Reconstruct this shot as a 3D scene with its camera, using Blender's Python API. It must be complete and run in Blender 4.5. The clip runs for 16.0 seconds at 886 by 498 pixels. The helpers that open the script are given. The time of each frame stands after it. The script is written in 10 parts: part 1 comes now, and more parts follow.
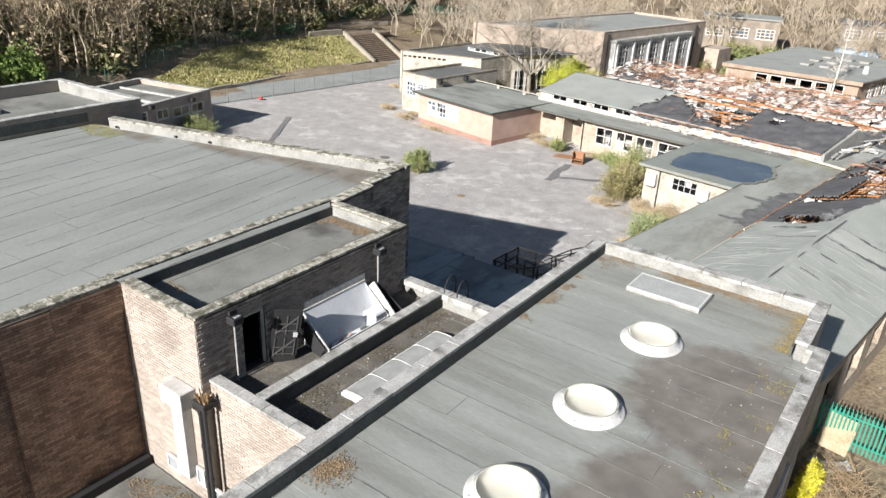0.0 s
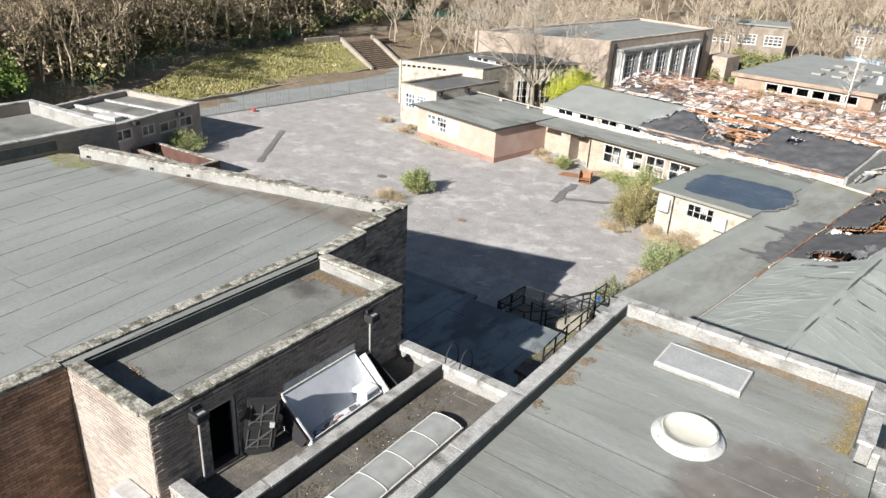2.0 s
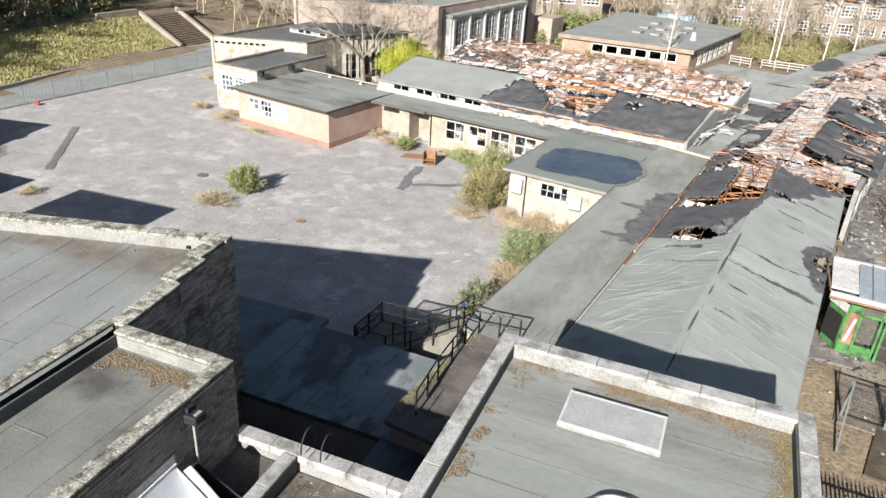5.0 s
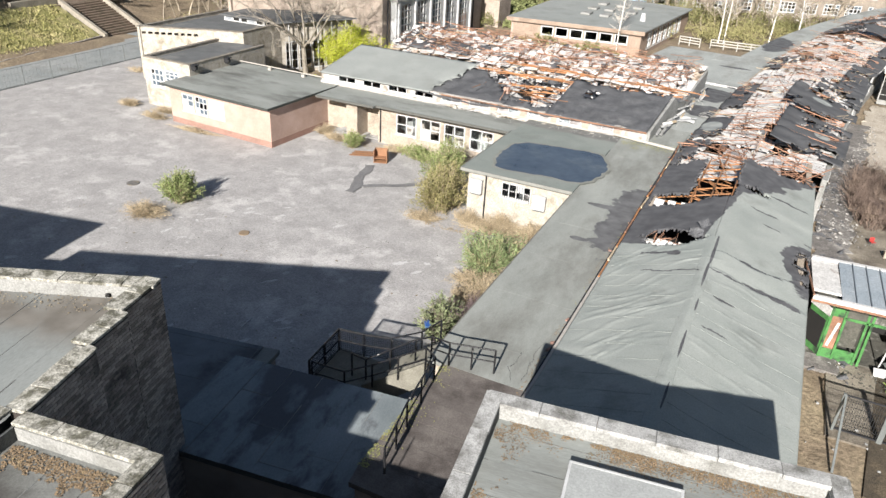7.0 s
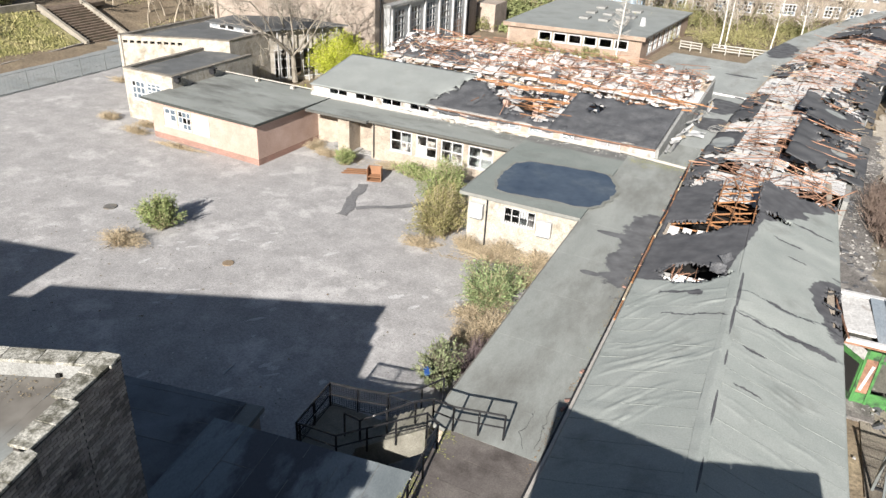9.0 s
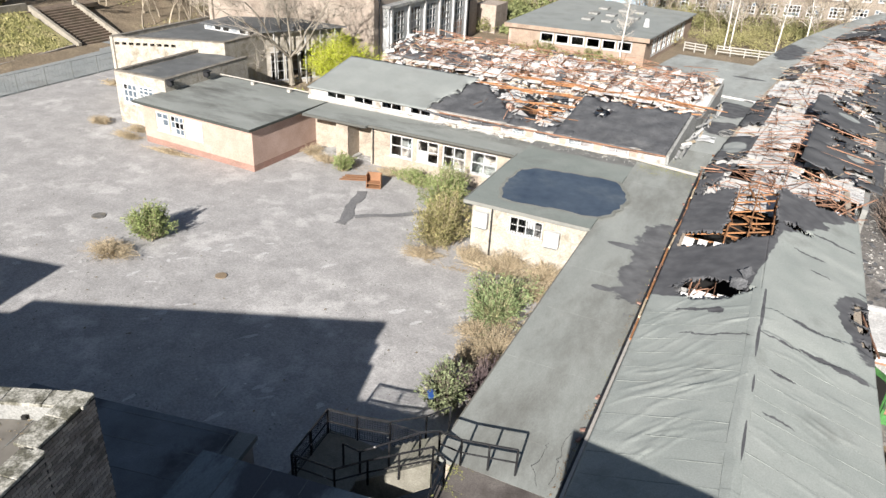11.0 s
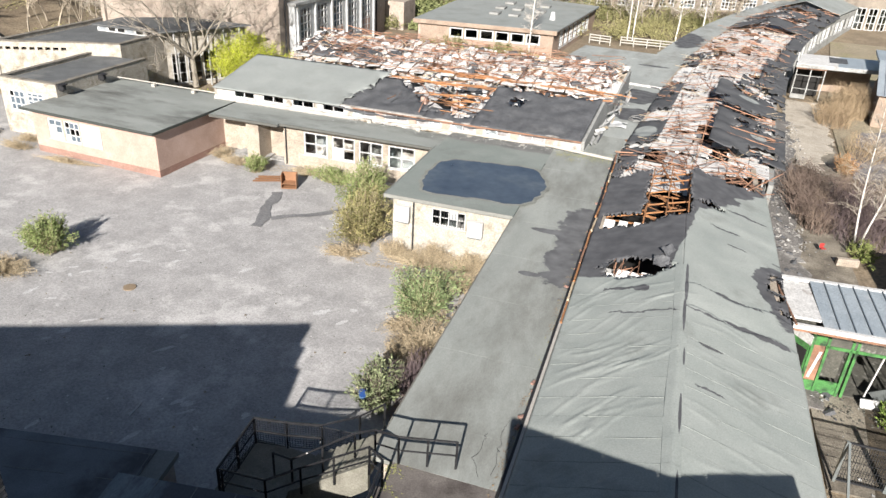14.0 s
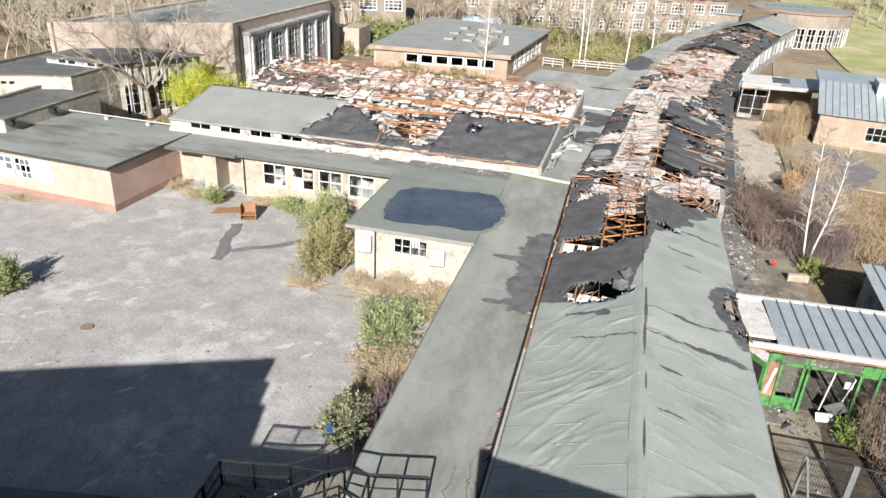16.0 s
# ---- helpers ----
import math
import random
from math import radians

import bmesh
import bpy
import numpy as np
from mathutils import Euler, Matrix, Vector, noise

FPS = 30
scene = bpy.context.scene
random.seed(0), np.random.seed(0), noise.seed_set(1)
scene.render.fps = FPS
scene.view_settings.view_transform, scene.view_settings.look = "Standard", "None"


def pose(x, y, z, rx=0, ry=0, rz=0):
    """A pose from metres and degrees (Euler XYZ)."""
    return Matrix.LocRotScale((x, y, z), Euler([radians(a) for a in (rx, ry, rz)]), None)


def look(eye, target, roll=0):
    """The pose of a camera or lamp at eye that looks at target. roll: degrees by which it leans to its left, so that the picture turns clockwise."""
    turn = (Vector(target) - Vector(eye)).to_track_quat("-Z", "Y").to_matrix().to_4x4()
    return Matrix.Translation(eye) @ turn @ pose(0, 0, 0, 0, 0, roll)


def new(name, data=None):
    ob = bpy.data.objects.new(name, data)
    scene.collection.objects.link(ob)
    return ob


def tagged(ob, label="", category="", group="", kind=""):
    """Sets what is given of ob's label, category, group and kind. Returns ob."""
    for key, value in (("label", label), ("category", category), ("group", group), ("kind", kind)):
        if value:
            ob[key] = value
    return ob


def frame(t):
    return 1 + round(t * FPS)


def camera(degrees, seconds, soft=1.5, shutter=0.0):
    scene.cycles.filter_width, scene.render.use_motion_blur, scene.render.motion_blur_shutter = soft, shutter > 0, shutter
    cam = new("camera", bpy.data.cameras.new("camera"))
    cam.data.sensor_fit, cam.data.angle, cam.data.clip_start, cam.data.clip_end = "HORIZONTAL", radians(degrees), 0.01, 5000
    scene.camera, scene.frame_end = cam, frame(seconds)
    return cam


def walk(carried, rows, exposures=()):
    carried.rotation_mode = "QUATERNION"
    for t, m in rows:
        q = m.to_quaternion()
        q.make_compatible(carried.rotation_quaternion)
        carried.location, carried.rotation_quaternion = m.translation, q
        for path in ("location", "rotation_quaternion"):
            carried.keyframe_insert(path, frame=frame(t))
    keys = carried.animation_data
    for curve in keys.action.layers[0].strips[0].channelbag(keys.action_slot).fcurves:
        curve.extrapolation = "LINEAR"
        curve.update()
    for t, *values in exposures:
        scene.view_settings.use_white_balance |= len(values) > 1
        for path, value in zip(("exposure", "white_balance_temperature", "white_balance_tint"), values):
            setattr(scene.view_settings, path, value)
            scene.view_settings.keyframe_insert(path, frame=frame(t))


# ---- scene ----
cam = camera(63.6, 16.0)
PATH = [
    (0, (17.568, -16.32, 18.758), (16.317, -14.995, 17.934), 2.8),
    (0.5, (16.927, -15.675, 18.824), (15.677, -14.349, 17.999), 2.9),
    (1, (16.251, -15.041, 18.984), (15.002, -13.715, 18.158), 3.0),
    (1.5, (15.596, -14.404, 19.182), (14.347, -13.079, 18.357), 3.0),
    (2, (14.943, -13.771, 19.353), (13.694, -12.445, 18.527), 3.0),
    (2.5, (14.333, -13.141, 19.436), (13.085, -11.815, 18.61), 3.1),
    (3, (13.759, -12.458, 19.43), (12.58, -11.077, 18.593), 3.1),
    (3.5, (13.112, -11.82, 19.355), (12.067, -10.346, 18.497), 3.2),
    (4, (12.53, -11.172, 19.329), (11.544, -9.665, 18.459), 3.2),
    (4.5, (11.958, -10.481, 19.317), (11.035, -8.941, 18.435), 3.3),
    (5, (11.403, -9.824, 19.319), (10.527, -8.263, 18.427), 3.3),
    (7.5, (8.836, -6.407, 19.369), (8.112, -4.794, 18.433), 3.3),
    (8, (8.42, -5.722, 19.421), (7.7, -4.108, 18.485), 3.3),
    (8.5, (8.006, -5.007, 19.479), (7.286, -3.393, 18.543), 3.3),
    (9, (7.569, -4.303, 19.57), (6.848, -2.688, 18.635), 3.3),
    (11.5, (6.425, -2.496, 19.123), (5.711, -0.875, 18.193), 3.3),
    (12, (6.29, -2.242, 19.022), (5.612, -0.605, 18.094), 3.3),
    (12.5, (6.249, -2.206, 18.888), (5.61, -0.552, 17.963), 3.3),
    (13, (6.216, -2.273, 18.725), (5.63, -0.598, 17.802), 3.3),
    (13.5, (6.227, -2.307, 18.591), (5.68, -0.617, 17.671), 3.3),
    (14, (6.247, -2.319, 18.519), (5.735, -0.617, 17.602), 3.3),
    (14.5, (6.227, -2.295, 18.561), (5.743, -0.581, 17.652), 3.2),
    (15, (6.258, -2.321, 18.633), (5.797, -0.592, 17.74), 3.1),
    (15.5, (6.215, -2.319, 18.776), (5.778, -0.576, 17.898), 3.1),
    (16, (6.156, -2.343, 18.999), (5.739, -0.587, 18.137), 3.1),
]
walk(cam, [(t, look(eye, target, roll)) for t, eye, target, roll in PATH])

# ---- light ----
world = bpy.data.worlds.new("sky")
scene.world = world
world.use_nodes = True
SUN_EL, SUN_FROM = radians(26.9), Vector((0.125, -0.992, 0.0))
sky = world.node_tree.nodes.new("ShaderNodeTexSky")
sky.sky_type, sky.sun_disc, sky.sun_elevation = "NISHITA", False, SUN_EL
sky.sun_rotation = math.atan2(SUN_FROM.x, SUN_FROM.y)
world.node_tree.links.new(sky.outputs[0], world.node_tree.nodes["Background"].inputs[0])
world.node_tree.nodes["Background"].inputs[1].default_value = 0.037
sun = new("sun", bpy.data.lights.new("sun", "SUN"))
sun.data.energy, sun.data.angle, sun.data.color = 5.0, radians(0.6), (1.0, 0.96, 0.91)
sun.matrix_world = look(SUN_FROM * math.cos(SUN_EL) * 200 + Vector((0, 0, math.sin(SUN_EL) * 200)), (0, 0, 0))
scene.view_settings.exposure = 1.14


# ---- materials ----
def surface(name, c1, c2, c3=None, size=2.0, fine=0.08, rough=0.85, bump=0.3, depth=0.01, island=0.0, spread=0.0, metal=0.0,
            stain=(0.5, 0.75), stretch=(1, 1, 1), fine_mix=0.35, own=True):
    """Two-scale noise: c1 to c2 in broad patches, c3 as stains, fine grain with relief; island and spread vary pieces."""
    m = bpy.data.materials.new(name)
    m.use_nodes = True
    nt = m.node_tree
    n, li = nt.nodes, nt.links
    bsdf = n["Principled BSDF"]
    co = n.new("ShaderNodeTexCoord")
    mp = n.new("ShaderNodeMapping")
    mp.inputs["Scale"].default_value = stretch
    inf = n.new("ShaderNodeObjectInfo")
    far = n.new("ShaderNodeMath")
    far.operation = "MULTIPLY"
    far.inputs[1].default_value = 61.0 if own else 0.0
    li.new(inf.outputs["Random"], far.inputs[0])
    off = n.new("ShaderNodeVectorMath")
    off.operation = "ADD"
    li.new(co.outputs["Object"], off.inputs[0])
    li.new(far.outputs[0], off.inputs[1])
    li.new(off.outputs[0], mp.inputs["Vector"])

    def tex(scale, detail=6.0, roughness=0.6, offset=0.0):
        t = n.new("ShaderNodeTexNoise")
        t.inputs["Scale"].default_value, t.inputs["Detail"].default_value = scale, detail
        t.inputs["Roughness"].default_value = roughness
        if offset:
            v = n.new("ShaderNodeVectorMath")
            v.operation = "ADD"
            v.inputs[1].default_value = (offset, offset * 1.7, offset * 0.6)
            li.new(mp.outputs[0], v.inputs[0])
            li.new(v.outputs[0], t.inputs["Vector"])
        else:
            li.new(mp.outputs[0], t.inputs["Vector"])
        return t.outputs["Fac"]

    def ramp(fac, lo, hi):
        r = n.new("ShaderNodeMapRange")
        r.inputs["From Min"].default_value, r.inputs["From Max"].default_value = lo, hi
        li.new(fac, r.inputs["Value"])
        return r.outputs["Result"]

    def mix(fac, a, b, mode="MIX"):
        x = n.new("ShaderNodeMix")
        x.data_type, x.blend_type = "RGBA", mode
        for sock, v in ((x.inputs["Factor"], fac), (x.inputs["A"], a), (x.inputs["B"], b)):
            if isinstance(v, (int, float)):
                sock.default_value = v
            elif isinstance(v, tuple):
                sock.default_value = (*v, 1)
            else:
                li.new(v, sock)
        return x.outputs["Result"]

    colour = mix(ramp(tex(1 / size), 0.35, 0.65), c1, c2)
    if c3:
        colour = mix(ramp(tex(0.6 / size, 8.0, 0.65, 31.0), *stain), colour, c3)
    grain = tex(1 / fine, 4.0, 0.7, 7.0)
    dark = n.new("ShaderNodeMapRange")
    dark.inputs["To Min"].default_value, dark.inputs["To Max"].default_value = 1 - fine_mix, 1 + fine_mix
    dark.inputs["From Min"].default_value, dark.inputs["From Max"].default_value = 0.3, 0.7
    li.new(grain, dark.inputs["Value"])
    comb = n.new("ShaderNodeCombineColor")
    for s in comb.inputs:
        li.new(dark.outputs[0], s)
    colour = mix(1.0, colour, comb.outputs[0], "MULTIPLY")
    if island or spread:
        hs = n.new("ShaderNodeHueSaturation")
        if island:
            src, amount = n.new("ShaderNodeNewGeometry").outputs["Random Per Island"], island
        else:
            src, amount = n.new("ShaderNodeObjectInfo").outputs["Random"], spread
        mr = n.new("ShaderNodeMapRange")
        mr.inputs["To Min"].default_value, mr.inputs["To Max"].default_value = 1 - amount, 1 + amount
        li.new(src, mr.inputs["Value"])
        li.new(mr.outputs[0], hs.inputs["Value"])
        li.new(colour, hs.inputs["Color"])
        colour = hs.outputs["Color"]
    li.new(colour, bsdf.inputs["Base Color"])
    bsdf.inputs["Roughness"].default_value, bsdf.inputs["Metallic"].default_value = rough, metal
    bsdf.inputs["Specular IOR Level"].default_value = 0.35
    if bump:
        b = n.new("ShaderNodeBump")
        b.inputs["Strength"].default_value, b.inputs["Distance"].default_value = bump, depth
        li.new(grain, b.inputs["Height"])
        li.new(b.outputs[0], bsdf.inputs["Normal"])
    return m


def burnt_felt(name, spots=(), line=None, edge=None, streak=(0.56, 0.85), c_felt=((0.165, 0.185, 0.17), (0.205, 0.222, 0.205)), k=1.1, wobble=2.4, dirt=(0.10, 0.10, 0.09), dark=((0.055, 0.056, 0.06), (0.115, 0.116, 0.12)), soft=0.06, grain=(0.55, 1.5, 0.5), stretch=(1, 1, 1), jag=0.0):
    """Green felt scorched black inside the given ellipses (x, y, rx, ry) beyond the line a*x + b*y > c, or past the bent edge."""
    m = surface(name, c_felt[0], c_felt[1], dirt, size=2.0, fine=0.05, rough=0.9, bump=0.25, stain=streak, fine_mix=0.15, stretch=stretch, own=False)
    nt = m.node_tree
    n, li = nt.nodes, nt.links
    bsdf = n["Principled BSDF"]
    old = bsdf.inputs["Base Color"].links[0].from_socket
    co = n.new("ShaderNodeTexCoord")
    sep = n.new("ShaderNodeSeparateXYZ")
    li.new(co.outputs["Object"], sep.inputs[0])
    nz = n.new("ShaderNodeTexNoise")
    nz.inputs["Scale"].default_value, nz.inputs["Detail"].default_value, nz.inputs["Roughness"].default_value = 0.55, 7, 0.62
    mp = n.new("ShaderNodeMapping")
    mp.inputs["Scale"].default_value = grain
    li.new(co.outputs["Object"], mp.inputs["Vector"])
    li.new(mp.outputs[0], nz.inputs["Vector"])

    def op(kind, a, b=None):
        x = n.new("ShaderNodeMath")
        x.operation = kind
        for sock, v in zip(x.inputs, (a, b)):
            if v is None:
                continue
            if isinstance(v, (int, float)):
                sock.default_value = v
            else:
                li.new(v, sock)
        return x.outputs[0]

    fac, ypos = None, sep.outputs["Y"]
    if jag:
        rag = n.new("ShaderNodeTexNoise")
        rag.inputs["Scale"].default_value, rag.inputs["Detail"].default_value, rag.inputs["Roughness"].default_value = 1.7, 6, 0.7
        li.new(co.outputs["Object"], rag.inputs["Vector"])
        ypos = op("ADD", ypos, op("MULTIPLY", op("SUBTRACT", rag.outputs["Fac"], 0.5), jag))
    for cx, cy, rx, ry in spots:
        dx = op("DIVIDE", op("SUBTRACT", sep.outputs["X"], cx), rx)
        dy = op("DIVIDE", op("SUBTRACT", ypos, cy), ry)
        r = op("SUBTRACT", 1.0, op("SQRT", op("ADD", op("MULTIPLY", dx, dx), op("MULTIPLY", dy, dy))))
        fac = r if fac is None else op("MAXIMUM", fac, r)
    if line:
        t = op("SUBTRACT", op("ADD", op("MULTIPLY", sep.outputs["X"], line[0]), op("MULTIPLY", sep.outputs["Y"], line[1])), line[2])
        fac = t if fac is None else op("MAXIMUM", fac, t)
    if edge:
        y0, bends, rate = edge
        lim = None
        for bx, sl in bends:
            step = op("MULTIPLY", op("MAXIMUM", op("SUBTRACT", sep.outputs["X"], bx), 0.0), sl)
            lim = step if lim is None else op("ADD", lim, step)
        t = op("MULTIPLY", op("SUBTRACT", op("SUBTRACT", sep.outputs["Y"], y0), lim), rate)
        fac = t if fac is None else op("MAXIMUM", fac, t)
    wob = op("MULTIPLY", op("SUBTRACT", nz.outputs["Fac"], 0.5), wobble)
    mr = n.new("ShaderNodeMapRange")
    mr.inputs["From Min"].default_value, mr.inputs["From Max"].default_value = -soft, soft
    li.new(op("MULTIPLY", op("ADD", fac, wob), k), mr.inputs["Value"])
    mx = n.new("ShaderNodeMix")
    mx.data_type = "RGBA"
    li.new(mr.outputs[0], mx.inputs["Factor"])
    li.new(old, mx.inputs["A"])
    nb = n.new("ShaderNodeTexNoise")
    nb.inputs["Scale"].default_value, nb.inputs["Detail"].default_value = 1.5, 8
    li.new(co.outputs["Object"], nb.inputs["Vector"])
    rp = n.new("ShaderNodeValToRGB")
    rp.color_ramp.elements[0].color, rp.color_ramp.elements[1].color = (*dark[0], 1), (*dark[1], 1)
    rp.color_ramp.elements[0].position, rp.color_ramp.elements[1].position = 0.35, 0.7
    li.new(nb.outputs["Fac"], rp.inputs["Fac"])
    li.new(rp.outputs["Color"], mx.inputs["B"])
    li.new(mx.outputs["Result"], bsdf.inputs["Base Color"])
    return m


def plain(name, c, rough=0.6, metal=0.0, fine=0.05, mixv=0.18):
    return surface(name, c, tuple(v * 0.85 for v in c), size=0.6, fine=fine, rough=rough, metal=metal, bump=0.1, fine_mix=mixv)


M_asphalt = surface("old_asphalt", (0.265, 0.256, 0.25), (0.345, 0.333, 0.325), (0.42, 0.406, 0.395), size=1.5, fine=0.09, rough=0.95, bump=0.5, stain=(0.55, 0.66), fine_mix=0.28, own=False)
M_felt = surface("green_roof_felt", (0.215, 0.228, 0.218), (0.25, 0.262, 0.25), (0.165, 0.168, 0.155), size=2.2, fine=0.05, rough=0.9, bump=0.25, spread=0.015, stain=(0.5, 0.8), fine_mix=0.14, own=False)
M_felt_blotched = surface("blotched_roof_felt", (0.20, 0.21, 0.195), (0.25, 0.262, 0.245), (0.085, 0.085, 0.078), size=2.0, fine=0.05, rough=0.9, bump=0.25, spread=0.015, stain=(0.47, 0.66), stretch=(0.45, 1.2, 1), fine_mix=0.16, own=False)
M_felt_wing = surface("blackened_roof_felt", (0.085, 0.088, 0.09), (0.12, 0.124, 0.125), (0.19, 0.19, 0.18), size=1.8, fine=0.05, rough=0.9, bump=0.25, spread=0.03, stain=(0.55, 0.75), fine_mix=0.2, own=False)
M_felt_dirt = surface("mud_covered_felt", (0.085, 0.078, 0.068), (0.125, 0.115, 0.10), (0.19, 0.17, 0.14), size=0.7, fine=0.05, rough=0.95, bump=0.5, spread=0.05, stain=(0.55, 0.7), fine_mix=0.4, own=False)
# bluish base puts the sky's reflection into the damp felt's colour
M_felt_wet = surface("damp_sky_tinted_felt", (0.135, 0.155, 0.162), (0.215, 0.238, 0.245), (0.07, 0.07, 0.077), size=1.6, fine=0.05, rough=0.26, bump=0.12, spread=0.05, stain=(0.5, 0.58), stretch=(1.0, 0.45, 1), fine_mix=0.15, own=False)
# dark base carries the deep shade over the side roof and lean-to
M_felt_shaded = surface("shade_toned_black_felt", (0.085, 0.09, 0.095), (0.15, 0.16, 0.17), (0.05, 0.05, 0.053), size=1.8, fine=0.05, rough=0.3, bump=0.12, spread=0.05, stain=(0.5, 0.62), fine_mix=0.2, own=False)
M_felt_brown = surface("brown_silted_felt", (0.098, 0.085, 0.078), (0.14, 0.124, 0.112), (0.062, 0.052, 0.047), size=0.9, fine=0.05, rough=0.95, bump=0.4, spread=0.05, stain=(0.5, 0.66), fine_mix=0.28, own=False)
M_felt_dark = surface("dirty_roof_felt", (0.145, 0.148, 0.138), (0.195, 0.198, 0.185), (0.075, 0.072, 0.066), size=1.3, fine=0.05, rough=0.92, bump=0.3, spread=0.025, stain=(0.52, 0.7), fine_mix=0.22, own=False)
M_felt_edge = surface("felt_upstand", (0.07, 0.075, 0.075), (0.10, 0.105, 0.10), size=0.7, fine=0.05, rough=0.9)
M_seam = surface("bitumen_seam", (0.135, 0.137, 0.13), (0.17, 0.173, 0.163), size=0.7, fine=0.05, rough=0.85)
M_seam_soft = surface("worn_bitumen_seam", (0.13, 0.134, 0.126), (0.18, 0.186, 0.175), size=0.5, fine=0.05, rough=0.88)
M_black = surface("burnt_black_felt", (0.06, 0.061, 0.065), (0.10, 0.101, 0.106), (0.16, 0.16, 0.16), size=0.8, fine=0.07, rough=0.75, bump=0.8, depth=0.03, stain=(0.56, 0.8))
M_conc = surface("weathered_concrete_coping", (0.29, 0.288, 0.278), (0.40, 0.397, 0.385), (0.12, 0.117, 0.105), size=0.45, fine=0.04, rough=0.95, bump=0.6, stain=(0.5, 0.68), spread=0.07, fine_mix=0.4)
M_coplich = surface("lichen_covered_coping", (0.25, 0.24, 0.205), (0.40, 0.385, 0.34), (0.10, 0.095, 0.072), size=0.22, fine=0.055, rough=0.95, bump=0.9, stain=(0.46, 0.6), fine_mix=0.7, spread=0.1)
M_brick = surface("brown_brick", (0.30, 0.258, 0.225), (0.37, 0.325, 0.288), (0.21, 0.175, 0.15), size=1.6, fine=0.03, rough=0.95, island=0.15, stain=(0.54, 0.78), fine_mix=0.22)
M_brickbrown = surface("red_brown_brick", (0.215, 0.138, 0.10), (0.31, 0.21, 0.155), (0.085, 0.058, 0.048), size=1.2, fine=0.03, rough=0.95, island=0.32, stain=(0.5, 0.7), fine_mix=0.3)
M_brickgrey = surface("sooty_brick", (0.30, 0.252, 0.22), (0.41, 0.352, 0.31), (0.13, 0.11, 0.098), size=1.0, fine=0.03, rough=0.95, island=0.38, stain=(0.5, 0.7), fine_mix=0.3)
M_mortar = surface("mortar", (0.25, 0.225, 0.195), (0.31, 0.28, 0.245), (0.17, 0.15, 0.13), size=1.2, fine=0.03, rough=0.95)
M_mortardark = surface("raked_dark_mortar", (0.045, 0.038, 0.033), (0.075, 0.062, 0.053), (0.03, 0.026, 0.024), size=0.9, fine=0.03, rough=0.95)
M_lining = surface("cement_lining", (0.235, 0.235, 0.225), (0.28, 0.278, 0.265), (0.15, 0.148, 0.135), size=0.8, fine=0.05, rough=0.95, stain=(0.5, 0.72))
M_buff = surface("buff_brick", (0.305, 0.256, 0.205), (0.385, 0.33, 0.268), (0.185, 0.15, 0.118), size=0.9, fine=0.075, rough=0.95, stain=(0.5, 0.74), fine_mix=0.4)
M_hutbrick = surface("pale_cream_brick", (0.335, 0.305, 0.255), (0.425, 0.39, 0.34), (0.21, 0.178, 0.13), size=0.5, fine=0.075, rough=0.95, stain=(0.5, 0.7), fine_mix=0.4)
M_cream = surface("peeling_cream_paint", (0.36, 0.335, 0.305), (0.47, 0.445, 0.41), (0.17, 0.14, 0.11), size=0.5, fine=0.06, rough=0.9, stain=(0.52, 0.66), fine_mix=0.3)
M_pink = surface("orange_brick", (0.375, 0.262, 0.212), (0.43, 0.312, 0.262), (0.31, 0.21, 0.17), size=1.4, fine=0.07, rough=0.95, stain=(0.5, 0.8), fine_mix=0.28)
M_red = surface("red_plinth_brick", (0.25, 0.145, 0.115), (0.29, 0.18, 0.145), (0.19, 0.125, 0.10), size=0.8, fine=0.06, rough=0.95)
M_white = surface("white_paint", (0.44, 0.443, 0.44), (0.51, 0.513, 0.51), (0.30, 0.29, 0.27), size=0.5, fine=0.04, rough=0.6, bump=0.15, stain=(0.52, 0.78), fine_mix=0.12)
M_plaster = surface("white_ceiling_board", (0.475, 0.463, 0.447), (0.575, 0.562, 0.545), (0.24, 0.20, 0.17), size=0.7, fine=0.08, rough=0.95, island=0.10, stain=(0.6, 0.76))
M_timber = surface("scorched_orange_timber", (0.37, 0.18, 0.08), (0.30, 0.14, 0.065), (0.09, 0.055, 0.035), size=0.8, fine=0.05, rough=0.9, island=0.35, stain=(0.52, 0.7))
M_rust = surface("rust_brown_batten", (0.235, 0.125, 0.08), (0.335, 0.185, 0.12), (0.085, 0.06, 0.05), size=0.7, fine=0.05, rough=0.95, island=0.45, stain=(0.5, 0.65))
M_grass = surface("bank_grass", (0.21, 0.205, 0.07), (0.29, 0.265, 0.11), (0.38, 0.325, 0.18), size=1.2, fine=0.10, rough=1.0, bump=1.0, depth=0.05, stain=(0.48, 0.7), fine_mix=0.5)
M_soil = surface("leaf_litter_soil", (0.16, 0.125, 0.085), (0.225, 0.175, 0.12), (0.30, 0.245, 0.16), size=3.0, fine=0.2, rough=1.0, bump=1.0, depth=0.06, stain=(0.52, 0.75), fine_mix=0.5)
# near-black base stands in for the shade inside rooms and openings
M_dark = plain("interior_shade_black", (0.018, 0.017, 0.016), 0.9)
M_blackmetal = plain("black_painted_metal", (0.022, 0.022, 0.024), 0.7, 0.0)


